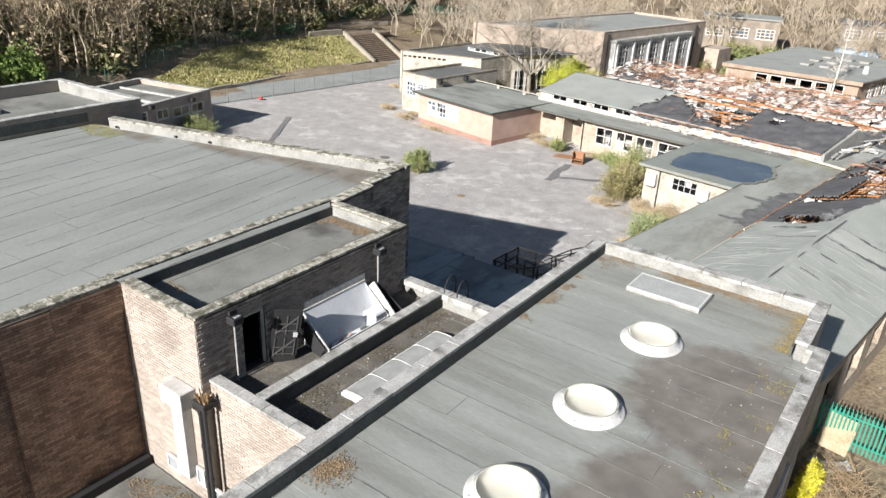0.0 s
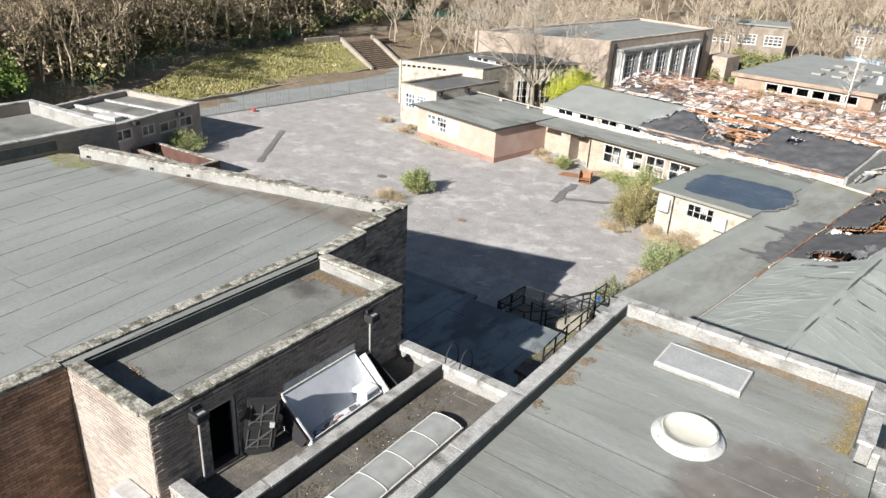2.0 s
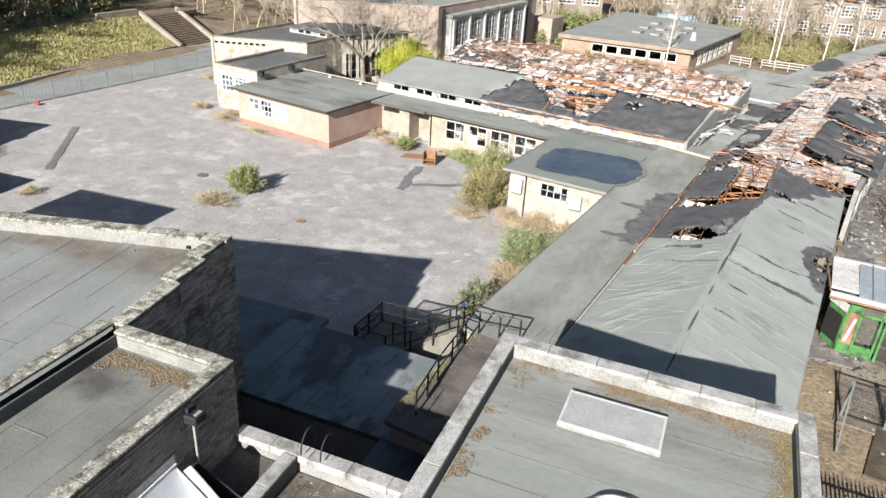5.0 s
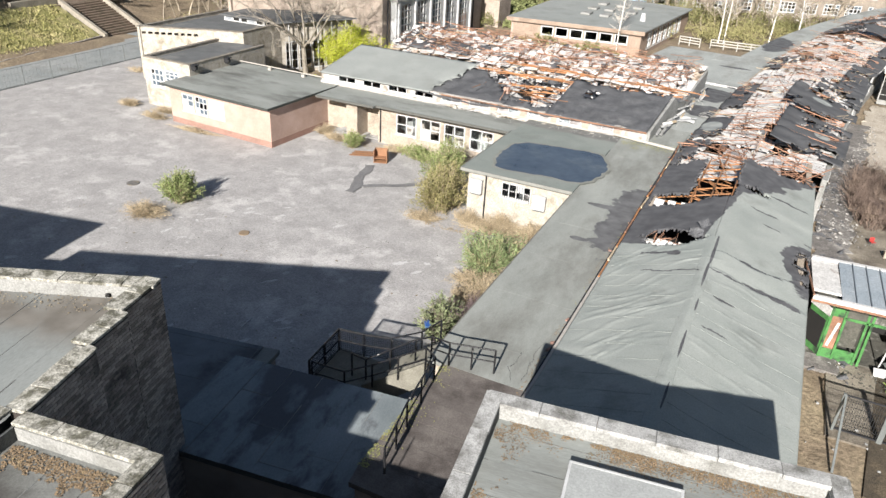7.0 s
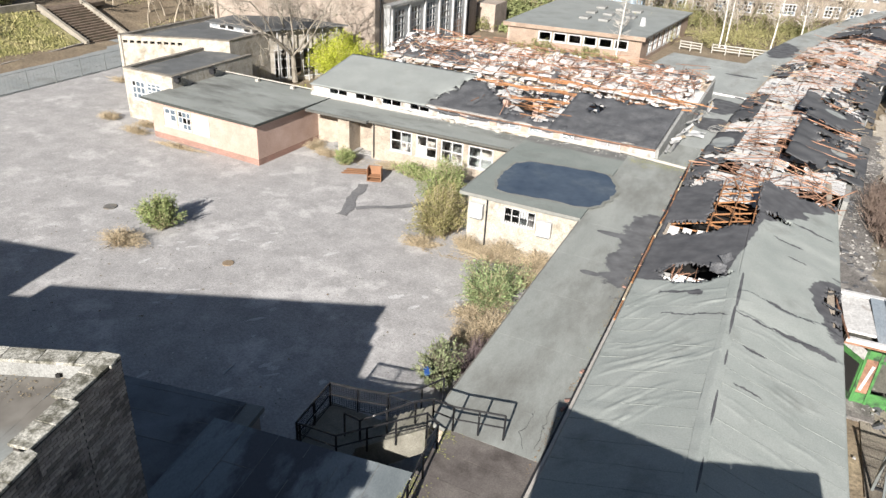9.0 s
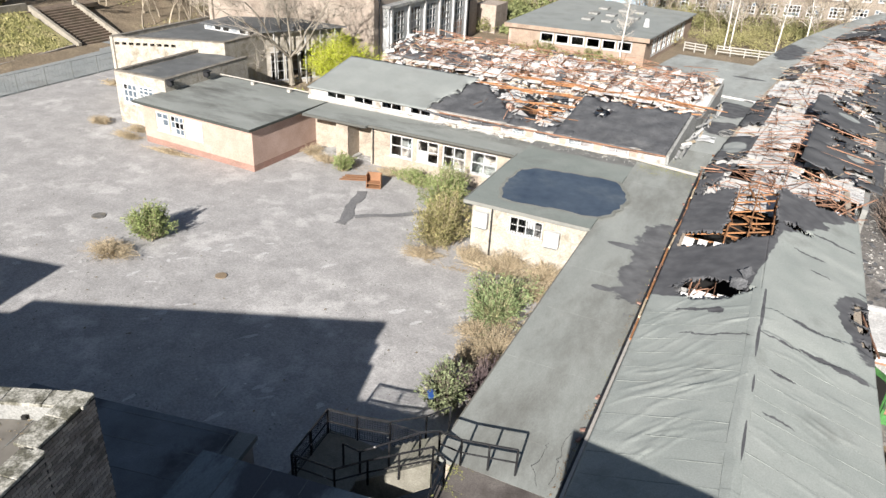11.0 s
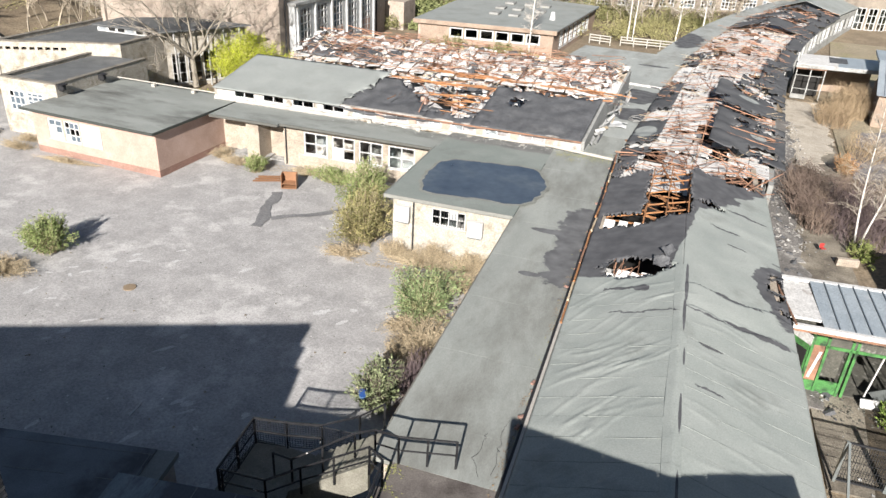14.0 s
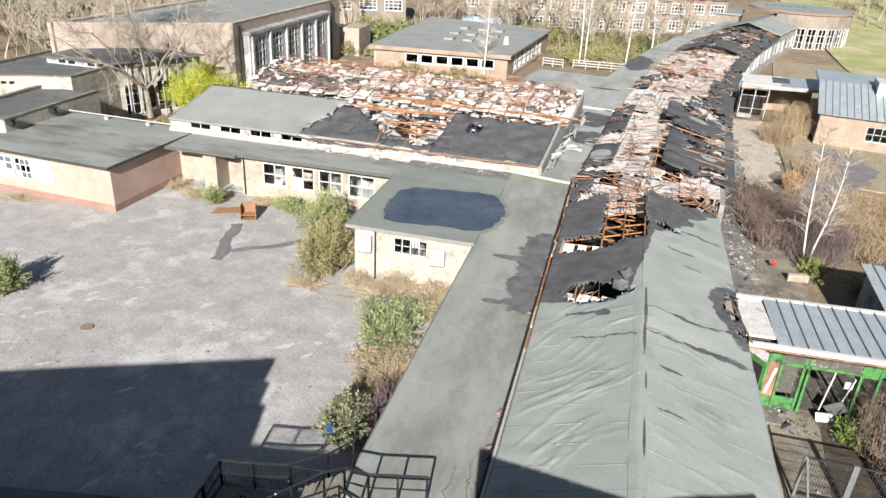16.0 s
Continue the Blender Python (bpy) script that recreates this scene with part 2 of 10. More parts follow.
# ---- mesh helpers ----
def quad_box(bm, p, z0, z1):
    """A prism over the plan polygon p, counter-clockwise."""
    lo = [bm.verts.new((x, y, z0)) for x, y in p]
    hi = [bm.verts.new((x, y, z1)) for x, y in p]
    bm.faces.new(list(reversed(lo)))
    bm.faces.new(hi)
    k = len(p)
    for i in range(k):
        bm.faces.new((lo[i], lo[(i + 1) % k], hi[(i + 1) % k], hi[i]))


def box(bm, x0, y0, z0, x1, y1, z1):
    quad_box(bm, ((x0, y0), (x1, y0), (x1, y1), (x0, y1)), z0, z1)


def bar(bm, a, b, w, h=None, up=(0, 0, 1)):
    """A straight bar of section w by h from a to b."""
    a, b = Vector(a), Vector(b)
    d = (b - a).normalized()
    u = Vector(up)
    if abs(d.dot(u)) > 0.98:
        u = Vector((1, 0, 0))
    s = d.cross(u).normalized() * w / 2
    t = s.cross(d).normalized() * (h or w) / 2
    lo = [bm.verts.new(a + i * s + j * t) for i, j in ((-1, -1), (1, -1), (1, 1), (-1, 1))]
    hi = [bm.verts.new(b + i * s + j * t) for i, j in ((-1, -1), (1, -1), (1, 1), (-1, 1))]
    bm.faces.new(list(reversed(lo)))
    bm.faces.new(hi)
    for i in range(4):
        bm.faces.new((lo[i], lo[(i + 1) % 4], hi[(i + 1) % 4], hi[i]))


def tube(bm, a, b, r0, r1=None, sides=8):
    a, b = Vector(a), Vector(b)
    r1 = r0 if r1 is None else r1
    d = (b - a).normalized()
    s = d.orthogonal().normalized()
    t = d.cross(s)
    ring = lambda c, r: [bm.verts.new(c + r * (math.cos(k * math.tau / sides) * s + math.sin(k * math.tau / sides) * t)) for k in range(sides)]
    lo, hi = ring(a, r0), ring(b, r1)
    bm.faces.new(list(reversed(lo)))
    bm.faces.new(hi)
    for i in range(sides):
        bm.faces.new((lo[i], lo[(i + 1) % sides], hi[(i + 1) % sides], hi[i]))


def mesh_of(name, bm, material):
    me = bpy.data.meshes.new(name)
    bm.normal_update()
    bmesh.ops.recalc_face_normals(bm, faces=bm.faces[:])
    bm.to_mesh(me)
    bm.free()
    me.materials.append(material)
    return me


def part(name, bm, material, parent=None, label=""):
    ob = new(name, mesh_of(name, bm, material))
    ob.parent = parent
    return tagged(ob, label)


def make(fn, *a, **k):
    bm = bmesh.new()
    fn(bm, *a, **k)
    return bm


def thing(name, label, category, m=None, group="", kind=""):
    ob = new(name)
    ob.empty_display_size = 0.3
    if m is not None:
        ob.matrix_world = m
    return tagged(ob, label, category, group, kind)


def bevelled(bm, w=0.015):
    bmesh.ops.bevel(bm, geom=bm.edges[:], offset=w, segments=1, affect="EDGES")
    return bm


# ---- building helpers ----
def clip(poly, a, b):
    """The part of the plan polygon to the left of the line a to b."""
    out = []
    side = lambda p: (b[0] - a[0]) * (p[1] - a[1]) - (b[1] - a[1]) * (p[0] - a[0])
    for i, p in enumerate(poly):
        q = poly[(i + 1) % len(poly)]
        sp, sq = side(p), side(q)
        if sp >= 0:
            out.append(p)
        if sp * sq < 0:
            k = sp / (sp - sq)
            out.append((p[0] + (q[0] - p[0]) * k, p[1] + (q[1] - p[1]) * k))
    return out


def slab(parent, name, poly, z0, z1, material, label=""):
    bm = bmesh.new()
    quad_box(bm, poly, z0, z1)
    return part(name, bm, material, parent, label)


def felt_roof(parent, poly, z, ang, width, material, seed, seam_mat=None, piece=7.0):
    """A deck of felt sheets over the convex polygon, laid along ang degrees, with bitumen seams."""
    rnd = random.Random(seed)
    c, s = math.cos(radians(ang)), math.sin(radians(ang))
    loc = [(x * c + y * s, -x * s + y * c) for x, y in poly]
    back = lambda p: (p[0] * c - p[1] * s, p[0] * s + p[1] * c)
    lo, hi = min(p[1] for p in loc), max(p[1] for p in loc)
    slab(parent, "roof_deck", poly, z - 0.22, z - 0.012, M_felt_edge)
    seams = bmesh.new()
    y, i = lo - rnd.uniform(0, 0.5), 0
    while y < hi:
        strip = clip(clip(loc, (0, y), (1, y)), (1, y + width), (0, y + width))
        if len(strip) > 2:
            x0, x1 = min(p[0] for p in strip), max(p[0] for p in strip)
            x = x0 - rnd.uniform(0, piece)
            while x < x1:
                n = x + piece * rnd.uniform(0.8, 1.2)
                pc = clip(clip(strip, (x, 1), (x, 0)), (n, 0), (n, 1))
                if len(pc) > 2 and max(p[0] for p in pc) - min(p[0] for p in pc) > 0.05:
                    bm = bmesh.new()
                    quad_box(bm, [back(p) for p in pc], z - 0.012, z + rnd.uniform(0, 0.004) + 0.006 * (i % 2))
                    part("felt_sheet", bm, material, parent)
                    if x > x0 + 0.1:
                        j = clip(clip(strip, (x - 0.01, 1), (x - 0.01, 0)), (x + 0.01, 0), (x + 0.01, 1))
                        if len(j) > 2:
                            quad_box(seams, [back(p) for p in j], z, z + 0.014)
                x = n
            if y > lo:
                w = rnd.uniform(0.006, 0.016)
                for k in range(int(x0), int(x1) + 1):
                    if rnd.random() < 0.82:
                        j = clip(clip(loc, (0, y - w), (1, y - w)), (1, y + w), (0, y + w))
                        j = clip(clip(j, (k, 1), (k, 0)), (k + 1.0, 0), (k + 1.0, 1))
                        if len(j) > 2:
                            quad_box(seams, [back(p) for p in j], z, z + 0.0125)
        y += width
        i += 1
    tagged(part("bitumen_seam", seams, seam_mat or M_seam, parent), kind="stuff")


def coping(parent, a, b, z, width, material, thick=0.09, unit=0.9, out=0.04, seed=1, name="coping_stone"):
    """Coping stones on top of a wall; a to b is its outer edge, the wall lies to the left."""
    a, b = Vector((*a, 0)), Vector((*b, 0))
    d = (b - a).normalized()
    n = max(1, round((b - a).length / unit))
    step = (b - a).length / n
    bm = bmesh.new()
    box(bm, 0.004, -out, 0, step - 0.006, width + out, thick)
    bevelled(bm, 0.012)
    me = mesh_of(name, bm, material)
    rnd = random.Random(seed)
    ang = math.atan2(d.y, d.x)
    for i in range(n):
        ob = new(name, me)
        ob.parent = parent
        p = a + d * step * i
        ob.matrix_basis = Matrix.LocRotScale((p.x, p.y, z - thick + rnd.uniform(-0.006, 0.006)), Euler((rnd.uniform(-0.01, 0.01), rnd.uniform(-0.006, 0.006), ang + rnd.uniform(-0.004, 0.004))), None)


BRICK = [(0, 1, 5, 4), (1, 2, 6, 5), (2, 3, 7, 6), (3, 0, 4, 7), (4, 5, 6, 7)]


def brickwork(parent, a, b, z0, z1, material, holes=(), single=(0, 0), seed=3, bl=0.29, bh=0.1):
    """Stretcher bond standing 9 mm out of the wall whose outer face runs from a to b (outside on the right).
    Bricks of the courses in single are objects of their own."""
    a, b = Vector((*a, 0)), Vector((*b, 0))
    d = (b - a).normalized()
    o = Vector((d.y, -d.x, 0))
    rnd = random.Random(seed)
    verts, faces = [], []
    length = (b - a).length
    whole = None
    for r in range(int((z1 - z0) / bh)):
        z = z0 + r * bh
        s = -bl / 2 if r % 2 else 0.0
        while s < length - 0.03:
            e0, e1 = max(s, 0) + 0.008, min(s + bl, length) - 0.008
            for h in holes:
                if h[2] < z + bh / 2 < h[3]:
                    if e0 < h[0] < e1:
                        e1 = h[0]
                    if e0 < h[1] < e1:
                        e0 = h[1]
            mid = (e0 + e1) / 2
            if e1 - e0 > 0.03 and not any(h[0] < mid < h[1] and h[2] < z + bh / 2 < h[3] for h in holes):
                pr = 0.013 + rnd.uniform(-0.003, 0.004)
                if single[0] <= r < single[1] and e1 - e0 > bl - 0.02:
                    if whole is None:
                        bm = bmesh.new()
                        box(bm, -bl / 2 + 0.008, -0.02, 0.01, bl / 2 - 0.008, 0.0, bh - 0.01)
                        whole = mesh_of("brick", bm, material)
                    ob = new("brick", whole)
                    ob.parent = parent
                    p = a + d * mid + o * (pr - 0.009 + 0.009)
                    ob.matrix_basis = Matrix.LocRotScale((p.x, p.y, z), Euler((0, 0, math.atan2(d.y, d.x))), None)
                else:
                    k = len(verts)
                    for off in (-0.01, pr):
                        for ss, zz in ((e0, z + 0.01), (e1, z + 0.01), (e1, z + bh - 0.01), (e0, z + bh - 0.01)):
                            p = a + d * ss + o * off
                            verts.append((p.x, p.y, zz))
                    faces += [tuple(k + i for i in f) for f in BRICK]
            s += bl
    me = bpy.data.meshes.new("brickwork")
    me.from_pydata(verts, [], faces)
    me.materials.append(material)
    ob = new("brickwork", me)
    ob.parent = parent
    return tagged(ob, kind="stuff")


def wall(parent, a, b, z0, z1, thick, material, holes=(), name="wall", label=""):
    """A wall whose outer face runs from a to b, outside on the right, with openings (s0, s1, z0, z1) through it."""
    a, b = Vector((*a, 0)), Vector((*b, 0))
    d = (b - a).normalized()
    n = Vector((-d.y, d.x, 0))
    length = (b - a).length
    ss = sorted({0.003, length - 0.003, *(v for h in holes for v in h[:2])})
    zz = sorted({z0, z1, *(min(max(v, z0), z1) for h in holes for v in h[2:])})
    solid = {}
    for i in range(len(ss) - 1):
        for j in range(len(zz) - 1):
            ms, mz = (ss[i] + ss[i + 1]) / 2, (zz[j] + zz[j + 1]) / 2
            solid[i, j] = not any(h[0] < ms < h[1] and h[2] < mz < h[3] for h in holes)
    bm = bmesh.new()
    vert = {}

    def P(i, j, k):
        if (i, j, k) not in vert:
            vert[i, j, k] = bm.verts.new(a + d * ss[i] + n * thick * k + Vector((0, 0, zz[j])))
        return vert[i, j, k]

    for (i, j), full in solid.items():
        if not full:
            continue
        bm.faces.new((P(i, j, 0), P(i + 1, j, 0), P(i + 1, j + 1, 0), P(i, j + 1, 0)))
        bm.faces.new((P(i, j, 1), P(i, j + 1, 1), P(i + 1, j + 1, 1), P(i + 1, j, 1)))
        for di, dj, e0, e1 in ((-1, 0, (i, j), (i, j + 1)), (1, 0, (i + 1, j + 1), (i + 1, j)), (0, -1, (i + 1, j), (i, j)), (0, 1, (i, j + 1), (i + 1, j + 1))):
            if not solid.get((i + di, j + dj), False):
                bm.faces.new((P(*e0, 0), P(*e1, 0), P(*e1, 1), P(*e0, 1)))
    return part(name, bm, material, parent, label)


def glass_material(name, tint=(0.55, 0.62, 0.65)):
    m = bpy.data.materials.new(name)
    m.use_nodes = True
    b = m.node_tree.nodes["Principled BSDF"]
    b.inputs["Base Color"].default_value = (*tint, 1)
    b.inputs["Roughness"].default_value, b.inputs["Transmission Weight"].default_value = 0.04, 1.0
    b.inputs["IOR"].default_value = 1.45
    return m


M_glass = glass_material("window_glass")
M_paleglass = plain("pale_glass", (0.30, 0.32, 0.34), 0.15)
# opaque panes; the sky's reflection is painted as a bluish base
M_sheen = plain("sky_lit_glass", (0.10, 0.125, 0.15), 0.08)


def window(parent, a, b, s0, s1, z0, z1, cols, rows, seed=0, frame_mat=None, glass=None, inset=0.08, bar_w=0.05, broken=0.35, boarded=()):
    """A paned window in the wall from a to b: frame, glazing bars, panes (some broken out), sill."""
    rnd = random.Random(seed)
    a, b = Vector((*a, 0)), Vector((*b, 0))
    d = (b - a).normalized()
    n = Vector((-d.y, d.x, 0))
    fm = frame_mat or M_white
    P = lambda s, z, k=0.0: (a + d * s + n * (inset + k)) + Vector((0, 0, z))
    bm = bmesh.new()
    w = bar_w * 1.3
    bar(bm, P(s0, z0 + w / 2), P(s1, z0 + w / 2), 0.08, w)
    bar(bm, P(s0, z1 - w / 2), P(s1, z1 - w / 2), 0.08, w)
    bar(bm, P(s0 + w / 2, z0 + w), P(s0 + w / 2, z1 - w), 0.08, w, up=d)
    bar(bm, P(s1 - w / 2, z0 + w), P(s1 - w / 2, z1 - w), 0.08, w, up=d)
    win = part("window", bm, fm, parent)
    bm = bmesh.new()
    cs = [s0 + (s1 - s0) * i / cols for i in range(cols + 1)]
    rs = [z0 + (z1 - z0) * i / rows for i in range(rows + 1)]
    for s in cs[1:-1]:
        bar(bm, P(s, z0 + w), P(s, z1 - w), bar_w, bar_w, up=d)
    for z in rs[1:-1]:
        for i in range(cols):
            bar(bm, P(cs[i] + bar_w / 2, z), P(cs[i + 1] - bar_w / 2, z), bar_w * 0.9, bar_w * 0.9)
    if len(bm.verts):
        part("glazing_bar", bm, fm, win)
    else:
        bm.free()
    for i in range(cols):
        for j in range(rows):
            if (i, j) in boarded:
                bm = bmesh.new()
                bar(bm, P((cs[i] + cs[i + 1]) / 2, rs[j] + 0.03, 0.02), P((cs[i] + cs[i + 1]) / 2, rs[j + 1] - 0.03, 0.02), 0.02, cs[i + 1] - cs[i] - 0.06, up=d)
                part("board", bm, M_white, win)
            elif rnd.random() > broken:
                bm = bmesh.new()
                bar(bm, P((cs[i] + cs[i + 1]) / 2, rs[j] + 0.02, 0.0), P((cs[i] + cs[i + 1]) / 2, rs[j + 1] - 0.02, 0.0), 0.008, cs[i + 1] - cs[i] - 0.04, up=d)
                ob = part("pane", bm, glass or M_glass, win)
                ob.visible_shadow = False
    bm = bmesh.new()
    bar(bm, P(s0 - 0.04, z0 - 0.03, -inset + 0.02), P(s1 + 0.04, z0 - 0.03, -inset + 0.02), 0.14, 0.05)
    part("sill", bm, fm, win)
    return win


def downpipe(parent, p, z0, z1, r=0.045, hopper=True, material=None, name="downpipe"):
    bm = bmesh.new()
    tube(bm, (p[0], p[1], z0), (p[0], p[1], z1), r)
    for k in range(1, int((z1 - z0) / 1.2) + 1):
        tube(bm, (p[0], p[1], z0 + k * 1.2), (p[0], p[1], z0 + k * 1.2 + 0.07), r * 1.35)
    if hopper:
        box(bm, p[0] - 0.14, p[1] - 0.12, z1, p[0] + 0.14, p[1] + 0.12, z1 + 0.2)
    return part(name, bm, material or M_blackmetal, parent)


NEAR = pose(0, 0, 0, 0, 0, 8)

# ---- auditorium ----
auditorium = thing("auditorium", "brown brick school hall with a green-grey felt flat roof", "building", NEAR)
AUD = [(-22.9, -30), (-3.45, -30), (-3.45, 0.3), (-3.70, 2.67), (-3.97, 2.73), (-4.05, 4.22), (-4.30, 4.24), (-4.40, 6.0), (-20.9, 1.4), (-22.9, 0.9)]
ztop = 8.75
segs = [(AUD[i], AUD[i + 1]) for i in range(0, 9)]
# south-east wall, with pilasters
wall(auditorium, (-3.62, -30), (-3.62, -8.82), -0.3, ztop - 0.09, 0.4, M_mortardark)
brickwork(auditorium, (-3.62, -15.0), (-3.62, -8.82), 1.9, ztop - 0.1, M_brickbrown, seed=5)
for v in (-11.68, -14.6):
    slab(auditorium, "pilaster", [(-3.60, v - 0.72), (-3.47, v - 0.72), (-3.47, v + 0.72), (-3.60, v + 0.72)], 1.9, ztop - 0.1, M_mortardark)
    brickwork(auditorium, (-3.47, v - 0.72), (-3.47, v + 0.72), 1.9, ztop - 0.1, M_brickbrown, seed=int(-v))
    for e in (v - 0.72, v + 0.72):
        a, b = ((-3.60, e), (-3.47, e)) if e < v else ((-3.47, e), (-3.60, e))
        brickwork(auditorium, a, b, 1.9, ztop - 0.1, M_brickbrown, seed=int(-10 * e))
# oversailing courses below the coping
slab(auditorium, "band_course", [(-3.61, -10.93), (-3.52, -10.93), (-3.52, -8.83), (-3.61, -8.83)], 7.72, ztop - 0.1, M_mortardark)
brickwork(auditorium, (-3.52, -10.93), (-3.52, -8.83), 7.72, ztop - 0.1, M_brickbrown, seed=57)
for i, (a, b) in enumerate(segs):
    if i < 2:
        continue
    vis = i in (2, 4, 6)
    if i == 7:
        a = (a[0] - 0.16, a[1] - 0.045)
    wall(auditorium, a, b, -0.3, ztop - (0.6 if i == 8 else 0.09), 0.38, M_mortardark if vis else M_brick)
    if vis:
        brickwork(auditorium, a, b, 0.0, ztop - 0.1, M_brickgrey, seed=20 + i)
wall(auditorium, AUD[9], AUD[0], -0.3, ztop - 0.4, 0.3, M_brick)
wall(auditorium, AUD[0], (-3.6, -30), -0.3, ztop - 0.1, 0.3, M_brick)
coping(auditorium, (-3.60, -30), (-3.60, -8.9), ztop, 0.42, M_coplich, seed=4)
coping(auditorium, (-3.80, -8.9), (-3.80, 0.28), ztop + 0.004, 0.32, M_coplich, seed=14)
for i in (2, 4, 6):
    coping(auditorium, segs[i][0], segs[i][1], ztop, 0.46, M_coplich, seed=30 + i)
for i in (3, 5):
    coping(auditorium, segs[i][0], segs[i][1], ztop - 0.004, 0.3, M_coplich, seed=30 + i)
coping(auditorium, AUD[7], AUD[8], ztop + 0.002, 0.42, M_coplich, seed=41)
# pale inner face of the far parapet
wall(auditorium, (-20.75, 0.98), (-4.78, 5.46), ztop - 0.62, ztop - 0.095, 0.03, M_lining, name="parapet_lining", label="pale cement parapet lining")
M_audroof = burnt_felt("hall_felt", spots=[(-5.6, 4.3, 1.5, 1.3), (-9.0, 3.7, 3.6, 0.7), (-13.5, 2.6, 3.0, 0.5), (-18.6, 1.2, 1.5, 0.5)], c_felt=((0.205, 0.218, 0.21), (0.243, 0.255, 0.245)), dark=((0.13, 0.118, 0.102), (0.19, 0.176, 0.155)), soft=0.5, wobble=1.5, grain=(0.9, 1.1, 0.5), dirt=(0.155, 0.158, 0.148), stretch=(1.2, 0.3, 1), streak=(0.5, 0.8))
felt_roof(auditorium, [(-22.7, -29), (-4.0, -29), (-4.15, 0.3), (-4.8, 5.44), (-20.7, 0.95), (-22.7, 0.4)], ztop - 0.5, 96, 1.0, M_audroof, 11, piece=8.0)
for k, (x, y) in enumerate(((-20.2, 1.0), (-16.6, 2.05), (-14.6, 2.6), (-5.6, 5.15))):
    slab(auditorium, "outlet", [(x, y - 0.02), (x + 0.1, y + 0.01), (x + 0.1, y + 0.08), (x, y + 0.05)], ztop - 0.42, ztop - 0.32, M_dark, "black drain outlet")

# ---- stage tower ----
stage = thing("stage_block", "dark brick stage block with a sunken flat roof and lichened coping", "building", NEAR)
wall(stage, (-3.61, -8.8), (0, -8.8), -0.3, ztop - 0.09, 0.32, M_mortar)
brickwork(stage, (-3.61, -8.8), (0, -8.8), 2.0, ztop - 0.1, M_brick, seed=7)
DOOR = (1.55, 2.4, 6.18, 8.1)
wall(stage, (0, -8.48), (0, 0.3), -0.3, ztop - 0.09, 0.32, M_mortardark, [(DOOR[0] - 0.32, DOOR[1] - 0.32, DOOR[2], DOOR[3])])
brickwork(stage, (0, -8.8), (0, 0.3), 5.9, ztop - 0.1, M_brickgrey, holes=[DOOR], single=(12, 26), seed=9)
wall(stage, (-0.32, 0.3), (-3.45, 0.3), -0.3, ztop - 0.09, 0.32, M_mortar)
brickwork(stage, (0, 0.3), (-3.45, 0.3), 2.4, ztop - 0.1, M_brick, seed=8)
felt_roof(stage, [(-3.4, -8.45), (-0.33, -8.45), (-0.33, -0.05), (-3.4, -0.05)], ztop - 0.46, 90, 1.02, M_felt_dark, 12)
slab(stage, "upstand", [(-3.44, -8.46), (-3.38, -8.46), (-3.38, -0.04), (-3.44, -0.04)], ztop - 0.46, ztop - 0.10, M_felt_edge, "black felt upstand")
coping(stage, (-3.45, -8.8), (-0.34, -8.8), ztop, 0.32, M_coplich, seed=51)
coping(stage, (0, -8.8), (0, 0.3), ztop + 0.003, 0.32, M_coplich, seed=52)
coping(stage, (-0.34, 0.3), (-3.45, 0.3), ztop, 0.32, M_coplich, seed=53)
slab(stage, "parapet_lining", [(-3.36, -0.075), (-0.34, -0.075), (-0.34, -0.03), (-3.36, -0.03)], ztop - 0.45, ztop - 0.1, M_lining)
# black slab paints the unlit room behind the open door
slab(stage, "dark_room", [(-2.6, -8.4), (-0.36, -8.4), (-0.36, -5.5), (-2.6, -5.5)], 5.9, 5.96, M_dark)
# open door leaf, hanging out on its hinge
bm = bmesh.new()
box(bm, 0, -0.025, 0, 0.86, 0.025, 1.92)
leaf = part("door", bm, M_blackmetal, stage, "black boarded door hanging open")
leaf.matrix_basis = pose(0.04, -6.44, 6.2, 4, 9, 58)
for z in (0.12, 0.9, 1.7):
    bm = bmesh.new()
    box(bm, 0.05, -0.055, z, 0.81, -0.026, z + 0.12)
    part("ledge", bm, M_blackmetal, leaf)
for z0, z1 in ((0.25, 0.85), (1.05, 1.65)):
    bm = bmesh.new()
    bar(bm, (0.1, -0.045, z0), (0.75, -0.045, z1), 0.02, 0.045)
    part("brace", bm, plain("grey_rail", (0.075, 0.075, 0.075)), leaf)
for x in (0.12, 0.42, 0.74):
    bm = bmesh.new()
    box(bm, x - 0.015, -0.05, 0.2, x + 0.015, -0.026, 1.75)
    part("lattice_bar", bm, bpy.data.materials["grey_rail"], leaf)
for z in (0.3, 0.55, 1.15, 1.4):
    bm = bmesh.new()
    box(bm, 0.1, -0.062, z, 0.76, -0.052, z + 0.03)
    part("lattice_bar", bm, bpy.data.materials["grey_rail"], leaf)
bm = bmesh.new()
box(bm, 0.66, -0.09, 0.95, 0.78, -0.03, 1.1)
part("lock", bm, M_white, leaf, "white lock plate")
bm = bmesh.new()
bar(bm, (-0.1, -7.25, 6.18), (-0.1, -7.25, 8.1), 0.09)
bar(bm, (-0.1, -6.42, 6.18), (-0.1, -6.42, 8.1), 0.09)
bar(bm, (-0.1, -7.2, 8.06), (-0.1, -6.47, 8.06), 0.09)
part("door_frame", bm, plain("pale_frame", (0.5, 0.5, 0.47)), stage)


